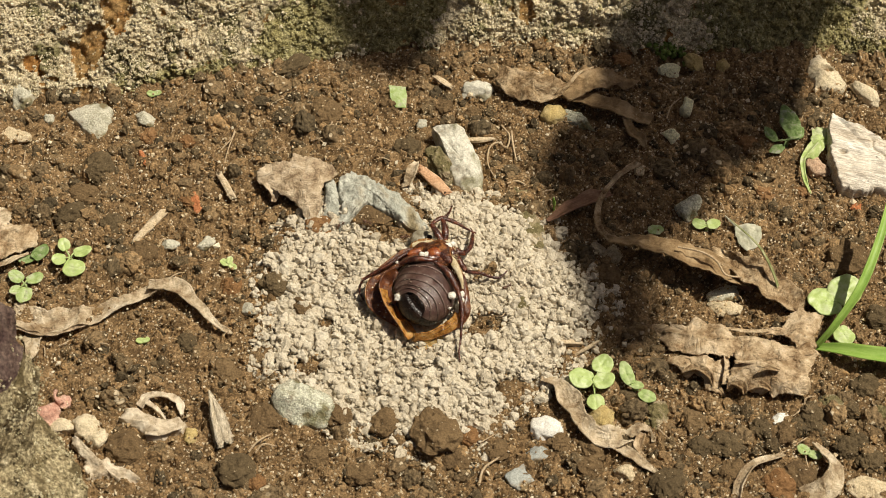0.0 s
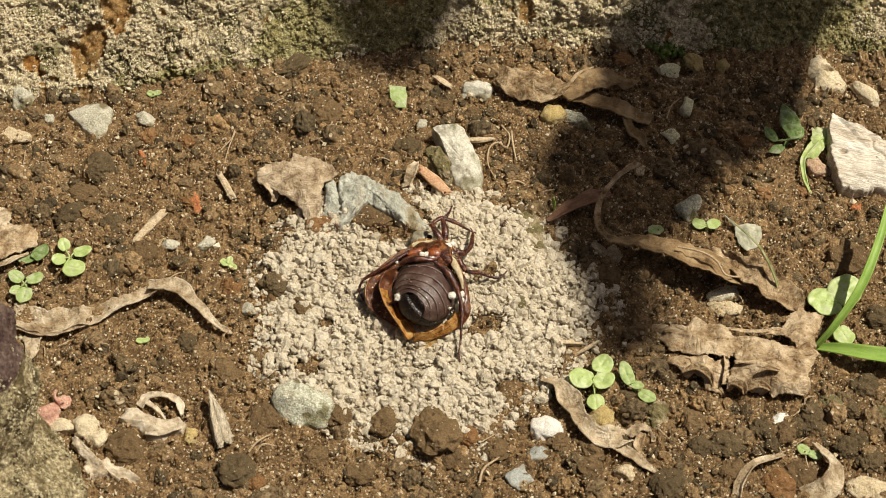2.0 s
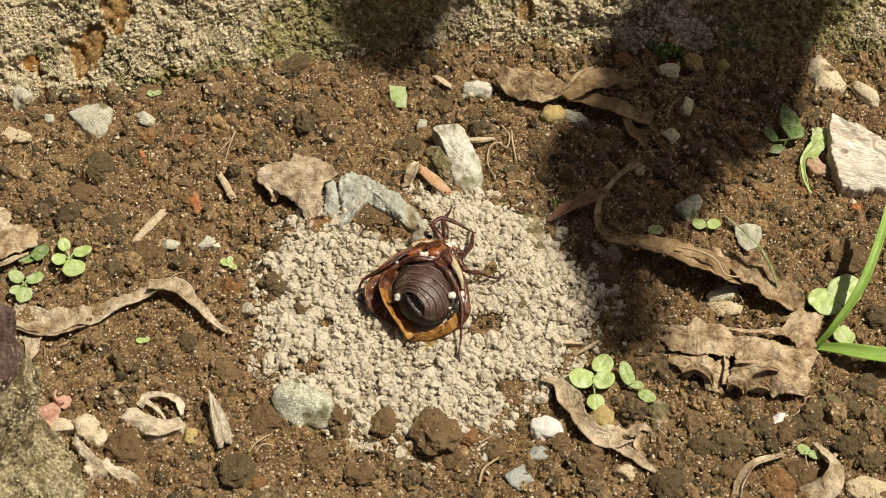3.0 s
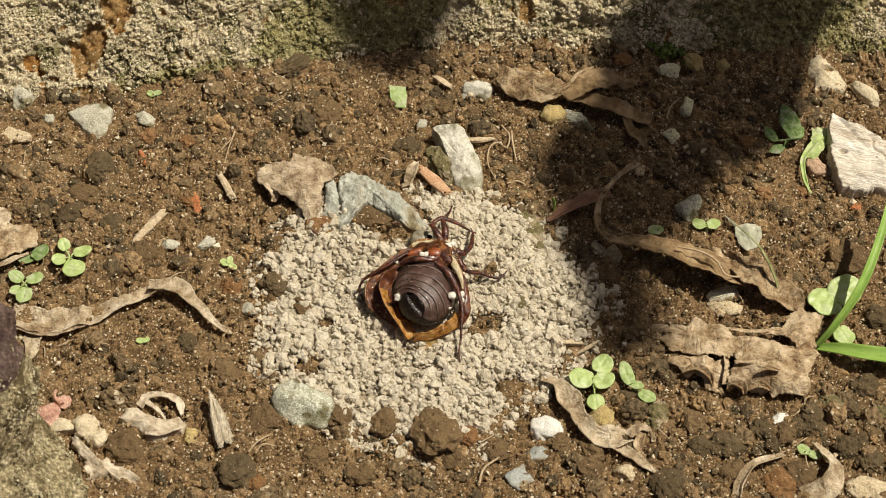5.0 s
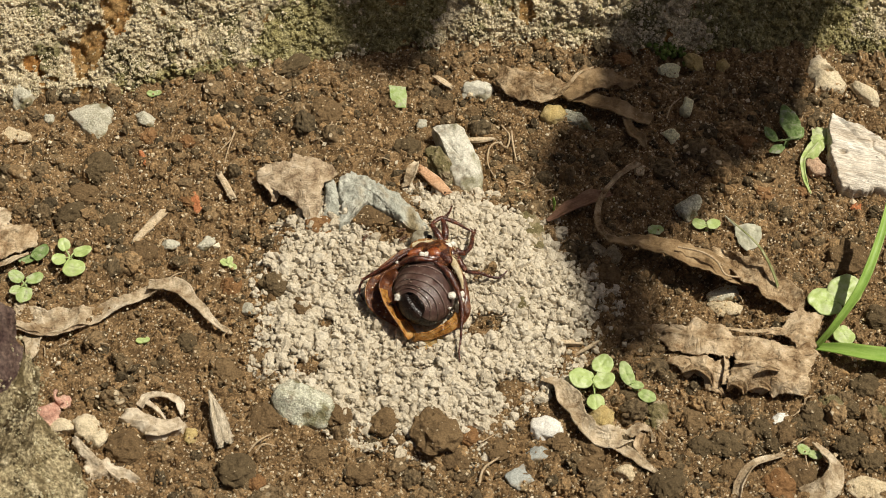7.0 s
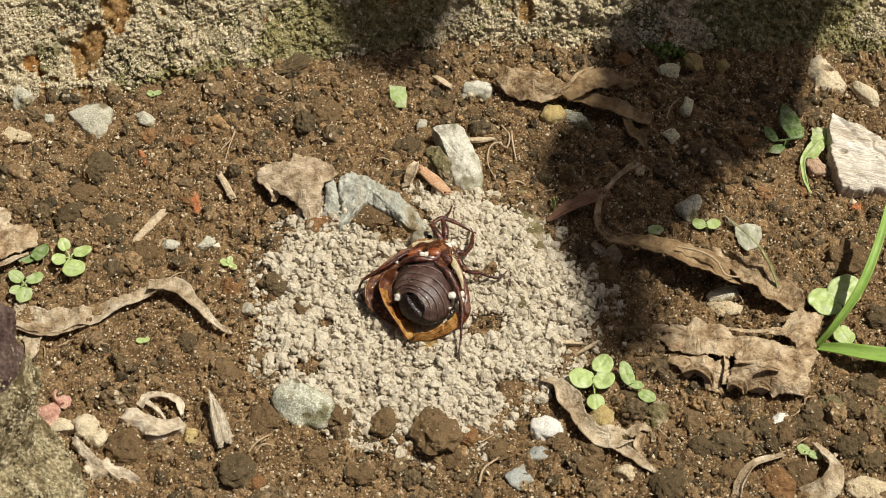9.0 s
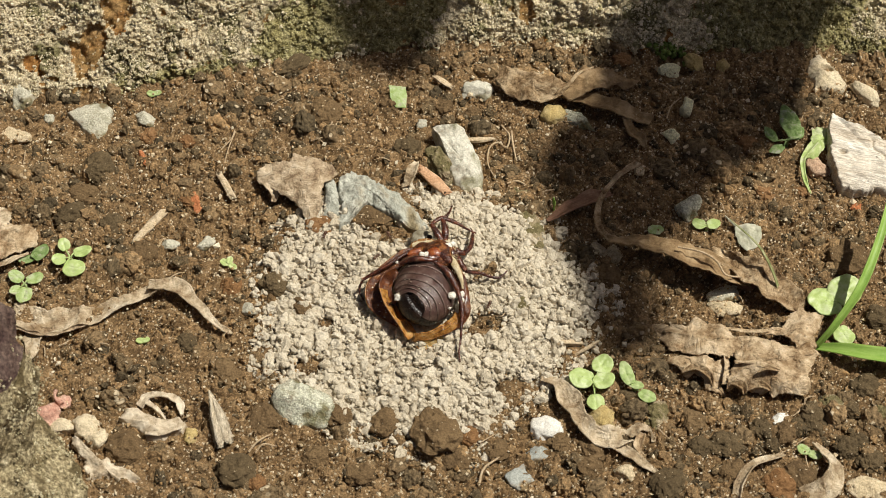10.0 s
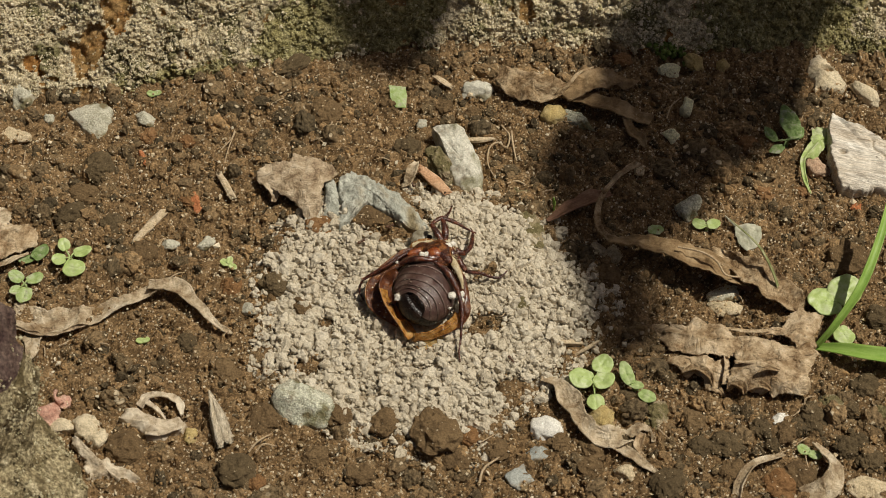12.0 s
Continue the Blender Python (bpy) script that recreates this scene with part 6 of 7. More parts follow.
thing("dry_leaf", ribbon([(33.5, 28.7, 1.6), (34.5, 25.8, 1.8), (35.9, 23.7, 1.6), (36.9, 22.4, 0.9)], [1.0, 2.0, 2.6, 0.6], 29, 0.6, [10, -20], 0.2, 0.4), DRY_BROWN, "dark brown leaf scrap in the shade", LEAF)
thing("dry_leaf", cut_out((68.6, 23.0, 2.2), [(67.7, 26.6, 1.8), (70.2, 26.2, 1.8), (70.7, 23.8, 1.6), (69.2, 21.4, 1.4), (67.5, 19.3, 1), (66.1, 20.0, 1.2), (67.0, 22.9, 1.8)], 48, 0.2, 0.3, 0.5), PALE_SHOOT, "withered pale green leaf scrap beside bleached wood", LEAF)


# ---- wood chips and twigs ----
def chip(pts, wide, thick, seed, mat, label, grain=0.12, name="wood_chip"):
    """A splintered piece of wood along its path, with torn ends and long grooves."""
    n, m = 60, 36
    q = spline(on_ground(pts), n)
    w = np.interp(np.linspace(0, 1, n), np.linspace(0, 1, len(wide)), wide) / 2
    ends = 1 - 0.75 * np.abs(np.linspace(-1, 1, n)) ** 14
    t = np.gradient(q, axis=0)
    t /= np.linalg.norm(t, axis=1)[:, None]
    side = np.cross(t, [0.0, 0.0, 1.0])
    side /= np.linalg.norm(side, axis=1)[:, None]
    up = np.cross(side, t)
    a = np.linspace(0, 2 * np.pi, m, endpoint=False)
    sq = 1 / np.maximum(np.abs(np.cos(a)), np.abs(np.sin(a))) ** (0.25 if name == "twig" else 0.7)
    groove = 1 + grain * vnoise(np.stack([np.cos(a) * 4, np.sin(a) * 4, a * 0], 1), 0.5, seed, 2)
    rad = (sq * groove)[None] * np.ones((n, 1))
    v = q[:, None] + rad[..., None] * (np.cos(a)[None, :, None] * (w[:, None] * 1)[..., None] * side[:, None]
                                       + np.sin(a)[None, :, None] * (np.minimum(thick / 2, w) * ends)[:, None, None] * up[:, None])
    along = np.repeat(np.linspace(0, 1, n), m) * np.linalg.norm(np.diff(q, axis=0), axis=1).sum()
    grainy = np.stack([along * 0.25, np.tile(np.cos(a), n) * w.max(), np.tile(np.sin(a), n) * thick / 2], 1)
    bump = (0.35 * thick * 0.25 * (vnoise(grainy, 0.9, seed + 2, 3) - 0.8 * np.abs(vnoise(grainy, 1.6, seed + 3, 2)))).reshape(n, m, 1)
    out = v - q[:, None]
    v = v + bump * out / (np.linalg.norm(out, axis=2)[..., None] + 1e-6)
    torn = 0.8 * w.mean() * vnoise(np.stack([np.cos(a) * 1.2, np.sin(a) * 1.2, a * 0], 1), 0.6, seed + 4, 2)
    torn = np.clip(torn, -0.7, 0.7)
    k = np.linspace(-1, 1, n)[:, None, None]
    v = v + np.sign(k) * np.abs(k) ** 6 * t[:, None] * torn[None, :, None]
    f = grid_faces(n, m, True).tolist()
    f += [list(range(m))[::-1], [(n - 1) * m + k for k in range(m)]]
    return thing(name, (v.reshape(-1, 3), f), mat, label, "wood")


v, f, uv = cut_out((78.4, 18.3, 4), [(71.3, 27.2, 4.6), (73.6, 25.6, 4.8), (76.6, 24.4, 4.6), (80.6, 21.9, 3.8), (87.5, 17.7, 2), (86.9, 11.6, 0.8), (81.8, 11.7, 1.8), (79.6, 12.4, 2.2), (77.4, 12.9, 2.4),
                           (76.4, 12.3, 2.2), (73.7, 12.6, 2.8), (71.7, 13.1, 3), (71.2, 14.5, 3.4), (71.0, 16.0, 3.8), (70.6, 18.0, 4), (69.9, 19.9, 4), (70.7, 21.3, 4.4), (70.2, 23.2, 4.4), (70.5, 25.0, 4.6)],
           49, 0, 0.28, 0.22, 1.6, 40, 220, True, [(72.4, 19.5, 0.7, 1.0)])
# long splintered grooves along the grain
q = np.stack([v[:, 0] * 0.97 - v[:, 1] * 0.25, (v[:, 0] * 0.25 + v[:, 1] * 0.97) * 5, v[:, 2]], 1)
v[:, 2] += (0.2 * vnoise(q, 7.0, 50, 3) - 0.5 * np.exp(-(vnoise(q, 16.0, 51, 2) / 0.06) ** 2)) * (v[:, 2] > v[:, 2].min() + 1.0)
thing("wood_chunk", (v, f, uv), WOOD_WHITE, "bleached white flat chunk of rotten wood", "wood")
chip([(-54.8, 0.9, 0.5), (-52.4, 4.3, 0.8), (-49.8, 8.1, 0.9)], [1.2, 1.7, 1.5], 1.2, 2, WOOD_TAN, "short pale dry twig on the soil", name="twig")
chip([(-40.5, 16.5, 1), (-39.1, 13.8, 1.1), (-37.8, 11.5, 0.7)], [1.2, 1.3, 1.4], 1.0, 3, WOOD_TAN, "short broken pale twig", name="twig")
chip([(-38.6, -33.6, 3), (-37.5, -37.4, 2), (-36.0, -41.8, 0.6)], [0.7, 2.6, 3.0], 1.8, 4, WOOD_GREY, "pointed splinter of grey-tan wood", 0.3)
chip([(-4.2, 16.7, 2.2), (-1.8, 14.4, 1.8), (0.9, 11.1, 1.3)], [1.3, 2.3, 1.5], 0.6, 5, WOOD_ORANGE, "orange-brown sliver of wood")
chip([(3.9, 24.7, 1.4), (6.8, 24.7, 1.6), (9.5, 25.3, 1.2)], [0.9, 1.2, 0.5], 0.7, 6, WOOD_TAN, "short thin pale stick", name="twig")
flake = thing("bark_flake", cut_out((-47.6, -38.8, 1.9), [(-53.6, -36.6, 1.2), (-52.9, -34.9, 1.4), (-51.1, -34.8, 1.6), (-49.1, -36.5, 1.8), (-47.1, -37.4, 1.9), (-45.4, -37.9, 1.9), (-43.9, -37.3, 1.8), (-42.7, -38.7, 1.5), (-43.2, -39.9, 1.2), (-44.9, -39.9, 1.1), (-46.3, -41.1, 0.8),
                                         (-48.8, -40.4, 0.9), (-50.1, -39.1, 1.1), (-51.9, -37.8, 1.1)], 63, 0, 0.2, 0.22, 2.0, 20, 150, True), PINK_TAN, "weathered flake of pinkish tan bark", "wood")
thing("bark_flake", cut_out((-55.0, -47.2, 2.0), [(-61.5, -40.1, 0.8), (-60.2, -40.8, 1.6), (-59.0, -42.9, 1.8), (-57.5, -44.7, 1.8), (-55.6, -45.0, 1.6), (-53.6, -46.2, 2), (-51.6, -47.3, 2.2), (-49.8, -48.8, 1.6), (-50.2, -49.5, 0.6), (-51.8, -49.7, 0.8), (-53.4, -48.8, 0.8), (-54.5, -47.6, 0.6), (-55.8, -48.0, 0.8), (-57.2, -48.5, 0.5), (-58.3, -47.1, 0.8), (-58.8, -45.3, 1), (-60.0, -43.2, 1), (-61.2, -41.6, 0.8)],
                            65, 0, 0.5, 0.5, 1.5, 22, 170, True), PINK_TAN, "ragged yellowish tan strip of dead bark", "wood")
v, f, uv = ribbon([(-49.3, -40.2, 1.7), (-46.8, -40.4, 2), (-43.2, -39.5, 1.8)], [0.5, 1.0, 0.6], 64, -0.3, [10, 10], 0.35, 0.2)
put("splinter", v, f, PINK_TAN, parent=flake, uv=uv)
chip([(22.5, -23.6, 0.6), (24.6, -22.5, 1.2), (26.7, -20.7, 1)], [0.5, 0.6, 0.4], 0.5, 7, WOOD_TAN, "thin short grey stick", name="twig")
chip([(19.3, -22.4, 0.8), (21.7, -21.9, 0.9), (23.9, -21.5, 0.8)], [0.7, 1.0, 0.7], 0.7, 8, WOOD_TAN, "small brown bark splinter")
chip([(-1.7, 41.0, 1), (0.0, 39.6, 1.2), (1.7, 38.5, 0.8)], [0.8, 1.4, 0.8], 0.6, 9, WOOD_TAN, "tiny pale splinter of wood")

# ---- the old stem in the corner ----
def old_stem():
    n, m = 80, 72
    path = spline(on_ground([(-79.8, -52.4, -2), (-78.3, -48.0, 8), (-77.0, -44.7, 16), (-76.9, -42.5, 24), (-81.0, -40.0, 33), (-87.5, -38.4, 44)]), n)
    r = np.interp(np.linspace(0, 1, n), [0, 0.2, 0.4, 0.6, 1], [12.0, 12.0, 12.0, 11.5, 10.5])
    a = np.linspace(0, 2 * np.pi, m, endpoint=False)
    v = path[:, None] + r[:, None, None] * np.stack([np.cos(a), np.sin(a) * 0.9, 0 * a], -1)[None]
    p = v.reshape(-1, 3)
    d = p - np.repeat(path, m, 0)
    d /= np.linalg.norm(d, axis=1)[:, None]
    p = p + d * (1.3 * vnoise(p, 6, 91, 3) + 0.6 * vnoise(p * [1, 1, 0.4], 1.6, 92, 3))[:, None]
    g = p.reshape(n, m, 3)
    stem = empty("old_stem", [-79.3, -53.5, 0])
    tagged(stem, "rough old plant stem with grey lichen and dark purple bark", "stem")

    def length(name, lo, hi, mat, grow, lab):
        q = path[lo:hi, None] + (g[lo:hi] - path[lo:hi, None]) * grow
        f = grid_faces(hi - lo, m, True).tolist()
        f += [list(range(m))[::-1], [(hi - lo - 1) * m + k for k in range(m)]]
        return put(name, q.reshape(-1, 3), f, mat, parent=stem, label=lab)

    length("foot", 0, 54, STUMP, 1.0, "grey-olive lichen-covered wood")
    length("bark", 47, n, BARK_PURPLE, 1.015, "smooth dark purple bark")
    rng = np.random.default_rng(23)
    spots = p[: 52 * m][rng.integers(0, 52 * m, 15000)]
    spots = spots[vnoise(spots, 3.0, 93, 3) > 0.12]
    spots = spots + rng.normal(0, 0.5, spots.shape)
    lv, lf = scatter(spots, np.exp(rng.normal(math.log(0.15), 0.4, len(spots))).clip(0.07, 0.5), 0, 94, 0.5)
    lichen = put("lichen", lv, lf, LICHEN_DULL, parent=stem, smooth=False, label="pale grey-olive lichen crust")
    lichen["kind"] = "stuff"


old_stem()
stump = stone("stump", -70.0, -50.0, 13.0, 10.5, 9.0, STUMP, "low grey-olive stump crusted with pale lichen", 63, -20, 2, 0.2, 0.3, category="stump", fine=0.07, level=5)
rng = np.random.default_rng(24)
p = np.array([k.co for k in stump.data.vertices]) / MM + np.array(stump["base"])
p = p[rng.integers(0, len(p), 9000)]
p = p[(vnoise(p, 3.0, 95, 3) > 0.1) & (p[:, 2] > 0)]
p = p + rng.normal(0, 0.3, p.shape)
v, f = scatter(p, np.exp(rng.normal(math.log(0.16), 0.4, len(p))).clip(0.07, 0.5), 0, 96, 0.5)
put("lichen", v, f, LICHEN_DULL, parent=stump, smooth=False, label="pale grey-olive lichen crust")["kind"] = "stuff"
stone("husk", -66.9, -36.1, 3.4, 2.4, 2.0, PINK_BIT, "faded pink husk beside the old stem", 61, 20, 1, 0.42, category="husk", fine=0.1)
husk = stone("husk", -64.0, -33.3, 1.5, 1.3, 1.0, PINK_BIT, "small red-pink husk with a curled tip", 62, 20, 1, 0.42, category="husk", fine=0.1)
v, f = tube(on_ground([(-63.7, -34.2, 1.6), (-64.6, -33.4, 1.8), (-65.0, -32.7, 2.2), (-64.8, -31.8, 2.6)]), [0.5, 0.3, 0.25, 0.4], 20, 8)
put("tip", v, f, PINK_BIT, parent=husk)


# ---- seedlings ----
def seedling(x, y, leaves, mat, label, stem_h=2.0, seed=0, blunt=2.0):
    """leaves: offset x, y, height, half length, half width, turn in degrees."""
    z0 = float(gz(x, y))
    sv, sf = tube([[x, y, z0 - 0.5], [x + 0.2, y, z0 + stem_h * 0.5], [x, y, z0 + stem_h]], [0.32, 0.26, 0.22], 14, 8)
    plant = empty("seedling", [x, y, z0])
    tagged(plant, label, "seedling", "weed seedlings")
    put("stalk", sv, sf, mat, parent=plant)
    for i, (dx, dy, h, ln, wd, turn) in enumerate(leaves):
        rings, n = 10, 36
        a = np.linspace(0, 2 * np.pi, n, endpoint=False)
        rr = np.linspace(0.02, 1, rings)
        rad = (np.abs(np.cos(a)) ** blunt + np.abs(np.sin(a)) ** blunt) ** (-1 / blunt)
        rad = rad * (1 - 0.16 * np.exp(-((a - np.pi) / 0.35) ** 2) + 0.02 * np.sin(5 * a + i))
        px = rr[:, None] * (rad * np.cos(a))[None] * ln
        py = rr[:, None] * (rad * np.sin(a))[None] * wd
        pz = 0.10 * px + 0.05 * (px ** 2) / ln - 0.10 * np.abs(py) - 0.25 * np.exp(-(py / 0.22) ** 2) * 0.5
        pz = pz + 0.16 * ln / 2 * vnoise(np.stack([px, py, px * 0 + i], -1).reshape(-1, 3), 0.9, seed, 2).reshape(px.shape)
        p = np.stack([px, py, pz], -1).reshape(-1, 3) @ rot_z(radians(turn)).T
        c = np.array([x + dx, y + dy, z0 + h])
        v, f = closed_sheet(p + c, rings, n, 0.16, True)
        ob = put("leaf", v, f, mat, parent=plant)
        COVERED.append(v[:, :2])
        foot = c - rot_z(radians(turn)) @ np.array([ln * 0.85, 0, 0.1])
        tv, tf = tube([[x, y, z0 + stem_h - 0.3], (foot + [x, y, z0 + stem_h]) / 2, foot], [0.2, 0.15, 0.15], 10, 6)
        put("leaf_stalk", tv, tf, mat, parent=ob)


FRESH, DUSTY = "bright green weed seedling with round leaves", "dust-covered pale green weed seedling"
seedling(-65.3, -3.6, [(-1.3, 2.6, 2.2, 1.4, 1.1, 110), (2.0, 1.2, 2.2, 1.7, 1.15, 15), (-1.9, -0.4, 2.0, 1.3, 1.3, 190), (0.9, -2.5, 2.2, 2.1, 1.9, 345)], GREEN, FRESH + ", four-leaved", 2.0, 1)
seedling(-72.8, -8.9, [(-1.6, 1.6, 1.6, 1.6, 1.2, 140), (1.6, 1.2, 1.6, 1.6, 1.2, 20), (0.2, -2.4, 1.6, 1.9, 1.4, 260), (-1.4, -1.2, 1.4, 1.2, 1.0, 220)], GREEN_DUST, DUSTY, 1.6, 2)
seedling(-71.5, -2.6, [(0.6, 0.6, 1.6, 1.9, 1.3, 50), (-1.6, -0.6, 1.2, 1.5, 0.9, 200)], GREEN_DULL, "small dull green dusty seedling by a dry leaf", 1.4, 3)
seedling(25.3, -31.1, [(1.6, 4.2, 2.6, 2.0, 1.8, 60), (1.6, 0.9, 2.8, 2.0, 1.6, 20), (-2.0, 1.4, 2.8, 2.2, 2.0, 170), (0.2, -3.0, 2.0, 1.8, 1.5, 275)], GREEN, FRESH + ", largest leaves pale", 2.4, 4)
seedling(32.1, -31.1, [(-1.2, 2.2, 2.6, 2.4, 1.2, 105), (0.2, 0.2, 2.2, 1.4, 0.8, 340), (2.0, -1.9, 2.0, 1.7, 1.2, 320)], GREEN_PALE, "wilting green seedling with drooping leaves", 1.2, 5)
seedling(46.6, 3.6, [(-1.2, 0.4, 1.8, 1.3, 1.2, 170), (1.3, 0.4, 1.8, 1.3, 1.1, 10)], GREEN, "tiny green two-leaved seedling", 1.6, 6)
seedling(67.8, -14.8, [(-1.8, 1.4, 3.0, 3.2, 2.8, 170), (1.6, 3.4, 3.2, 3.4, 3.0, 60), (0.8, -5.0, 1.8, 2.2, 1.8, 290)], GREEN, FRESH + " beside a grass blade", 2.6, 7)
seedling(-51.3, -20.9, [(-0.4, 0.1, 0.9, 0.8, 0.6, 180), (0.5, 0.2, 1.0, 0.7, 0.6, 10)], GREEN, "very tiny green sprout", 0.8, 8)
seedling(60.3, -43.6, [(-0.8, 0.6, 1.2, 1.2, 0.9, 150), (0.9, -0.4, 1.2, 1.2, 0.8, 330)], GREEN_DUST, "tiny pale green dusty sprout", 1.0, 9)
seedling(-53.9, 35.6, [(-0.4, 0.2, 0.9, 0.9, 0.7, 160), (0.7, 0.3, 1.0, 0.8, 0.6, 10)], GREEN_DUST, "tiny yellowish sprout at the wall's foot", 0.8, 10)
seedling(62.7, 23.4, [(0.9, 3.2, 3.2, 4.4, 1.9, 103), (-2.8, 1.2, 2.4, 2.0, 1.0, 120), (-1.8, -1.6, 1.6, 1.9, 1.0, 215), (2.0, 1.4, 2.4, 1.8, 1.3, 50)], GREEN_DULL, "dusty green seedling with a pointed leaf, half in shade", 2.4, 11, 1.5)
seedling(-37.8, -3.3, [(-0.6, 0.5, 0.9, 1.0, 0.7, 150), (0.8, -0.4, 0.9, 0.9, 0.6, 320), (0.2, 0.9, 1.0, 0.8, 0.6, 80)], PALE_SHOOT, "tiny dusty yellow-green sprout in the soil", 0.8, 12)
rng = np.random.default_rng(15)
mx, my = 42.5, 47.9
mc = np.c_[mx + rng.normal(0, 1.5, 130), my + rng.normal(0, 1.3, 130)]
mv, mf = scatter(np.c_[mc, gz(mc[:, 0], mc[:, 1]) + rng.uniform(0.4, 2.0, 130)], rng.uniform(0.2, 0.5, 130), 2, 16, 0.4, 0, 0.4)
thing("moss_tuft", (mv, mf), GREEN_DARK, "small dark green moss tuft at the wall's foot", "moss")
thing("leaf_scrap", cut_out((-8.4, 35.1, 2), [(-10.1, 37.2, 2.2), (-6.9, 37.0, 2.4), (-6.7, 35.2, 1.8), (-6.9, 33.0, 1.2), (-8.8, 33.0, 1.2), (-9.8, 34.8, 1.6)], 33, 0.16, 0.05, 0.12), GREEN_DUST, "dusty green square leaf scrap", LEAF)
thing("pale_shoot", ribbon([(66.2, 12.4, 0.6), (65.3, 14.9, 1.6), (65.1, 18.4, 2.4), (67.5, 22.2, 2.4), (70.0, 24.5, 2)], [0.4, 0.8, 1.0, 1.6, 0.7], 34, 0.5, [10, 20], 0.15, 0.3), PALE_SHOOT,
      "pale green withered shoot beside bleached wood", "shoot")
thing("leaf_scrap", blade(37.8, 3.6, [1.5, 1.2, 1.0, 1.2, 1.5, 1.2, 1.0, 1.2], 35, 0.8, (0, 0), 0.1, 0.1, 0.15), GREEN_DUST, "dull green leaf scrap in the shade", LEAF)


# ---- grass ----
def grass(blades, label, mat=GRASS):
    tuft = None
    for pts, wd, tw, seed in blades:
        v, f, uv = ribbon(pts, wd, seed, 0.45, tw, 0.0, 0.0, 0.18, 60, 11)
        if tuft is None:
            x, y = pts[0][0], pts[0][1]
            tuft = empty("grass", [x, y, float(gz(x, y))])
            tagged(tuft, label, "grass")
        put("blade", v, f, mat, parent=tuft, uv=uv)
        COVERED.append(v[:, :2])


grass([([(63.7, -21.8, 1), (66.6, -20.1, 5), (70.7, -15.6, 9.5), (74.4, -7.7, 13), (77.5, 1.8, 15)], [1.0, 1.3, 1.6, 1.4, 0.9], [-5, -15, -20], 41),
       ([(63.9, -21.8, 1), (67.5, -24.0, 3), (71.9, -26.0, 4), (81.0, -28.1, 5)], [1.4, 2.6, 3.0, 2.8], [-10, -5, 0], 42)],
      "bright green grass with two broad blades")
grass([([(58.5, -13.3, 0.5), (57.7, -11.1, 4), (56.1, -8.3, 7), (54.0, -5.4, 9), (49.7, -1.1, 10)], [0.5, 0.55, 0.5, 0.4, 0.15], [-10, -30], 43)], "thin dull olive green grass stem", STEM_DULL)
grass([([(19.8, 8.6, 0.3), (19.9, 8.9, 1.6), (19.7, 9.1, 3.2)], [0.7, 0.6, 0.2], [60, 60], 44)], "tiny green grass spike")


# ---- rootlets ----
def rootlet(pts, r, label="thin pale rootlet on the soil"):
    v, f = tube(on_ground(pts), [r, r, r * 0.6], 40, 6)
    thing("rootlet", (v, f), ROOT, label, "root", "rootlets")


rootlet([(10.8, 28.8, 0.8), (12.2, 25.9, 1.4), (11.6, 23.1, 1.4), (10.1, 24.3, 1.4), (8.5, 23.1, 1.2), (8.2, 19.6, 1), (9.6, 16.1, 0.8)], 0.18)
rootlet([(11.7, 15.0, 0.9), (13.4, 15.2, 1.3), (15.1, 14.4, 0.9)], 0.2)
rootlet([(-32.0, -43.5, 0.8), (-30.6, -42.0, 1.4), (-28.4, -40.2, 1.2)], 0.18)
rootlet([(-30.9, -43.7, 0.8), (-29.6, -42.4, 1.4), (-27.4, -42.5, 1)], 0.16)
rootlet([(5.9, -48.5, 0.8), (6.7, -45.9, 1.4), (8.9, -44.0, 1.4), (10.3, -42.2, 1)], 0.22)
rootlet([(-40.5, 22.3, 0.8), (-38.7, 24.5, 1.2), (-38.2, 26.7, 1)], 0.14)
rootlet([(-39.9, 17.6, 0.9), (-39.1, 22.3, 1.2), (-38.0, 26.5, 0.9)], 0.12)
rootlet([(41.2, 29.3, 0.9), (42.2, 32.1, 1.4), (44.3, 34.9, 1)], 0.16)
rootlet([(-50.3, -0.0, 0.8), (-49.6, 1.5, 1.2), (-48.8, 1.7, 1)], 0.14)
rootlet([(12.6, 27.4, 0.9), (12.8, 24.1, 1.2), (13.4, 20.5, 0.9)], 0.2)


# ---- loose soil: clods too many to count, and pale sand grains ----
def soil_spots(rng, n):
    x, y = rng.uniform(-97, 97, n), rng.uniform(-70, 50, n)
    ok = ((mound_r(x, y) > 0.97) | (heap_gap(x, y) > 0.3)) & (y < np.interp(x, BASE_X, BASE_Y) + 1.5)
    return np.stack([x[ok], y[ok]], 1)


rng = np.random.default_rng(5)
xy = soil_spots(rng, 16000)
r = np.exp(rng.normal(math.log(0.47), 0.60, len(xy))).clip(0.17, 2.0)
patchy = vnoise(np.c_[xy, xy[:, 0] * 0], 11.0, 61, 3)
r = r * (1 + 0.45 * patchy).clip(0.5, 1.6) * np.where(mound_r(xy[:, 0], xy[:, 1]) < 0.95, 0.55, 1.0)
c = np.c_[xy, gz(xy[:, 0], xy[:, 1]) + 0.6 * vnoise(np.c_[xy, xy[:, 0] * 0], 3.2, 3, 3) + 0.12 * r + 0.1]
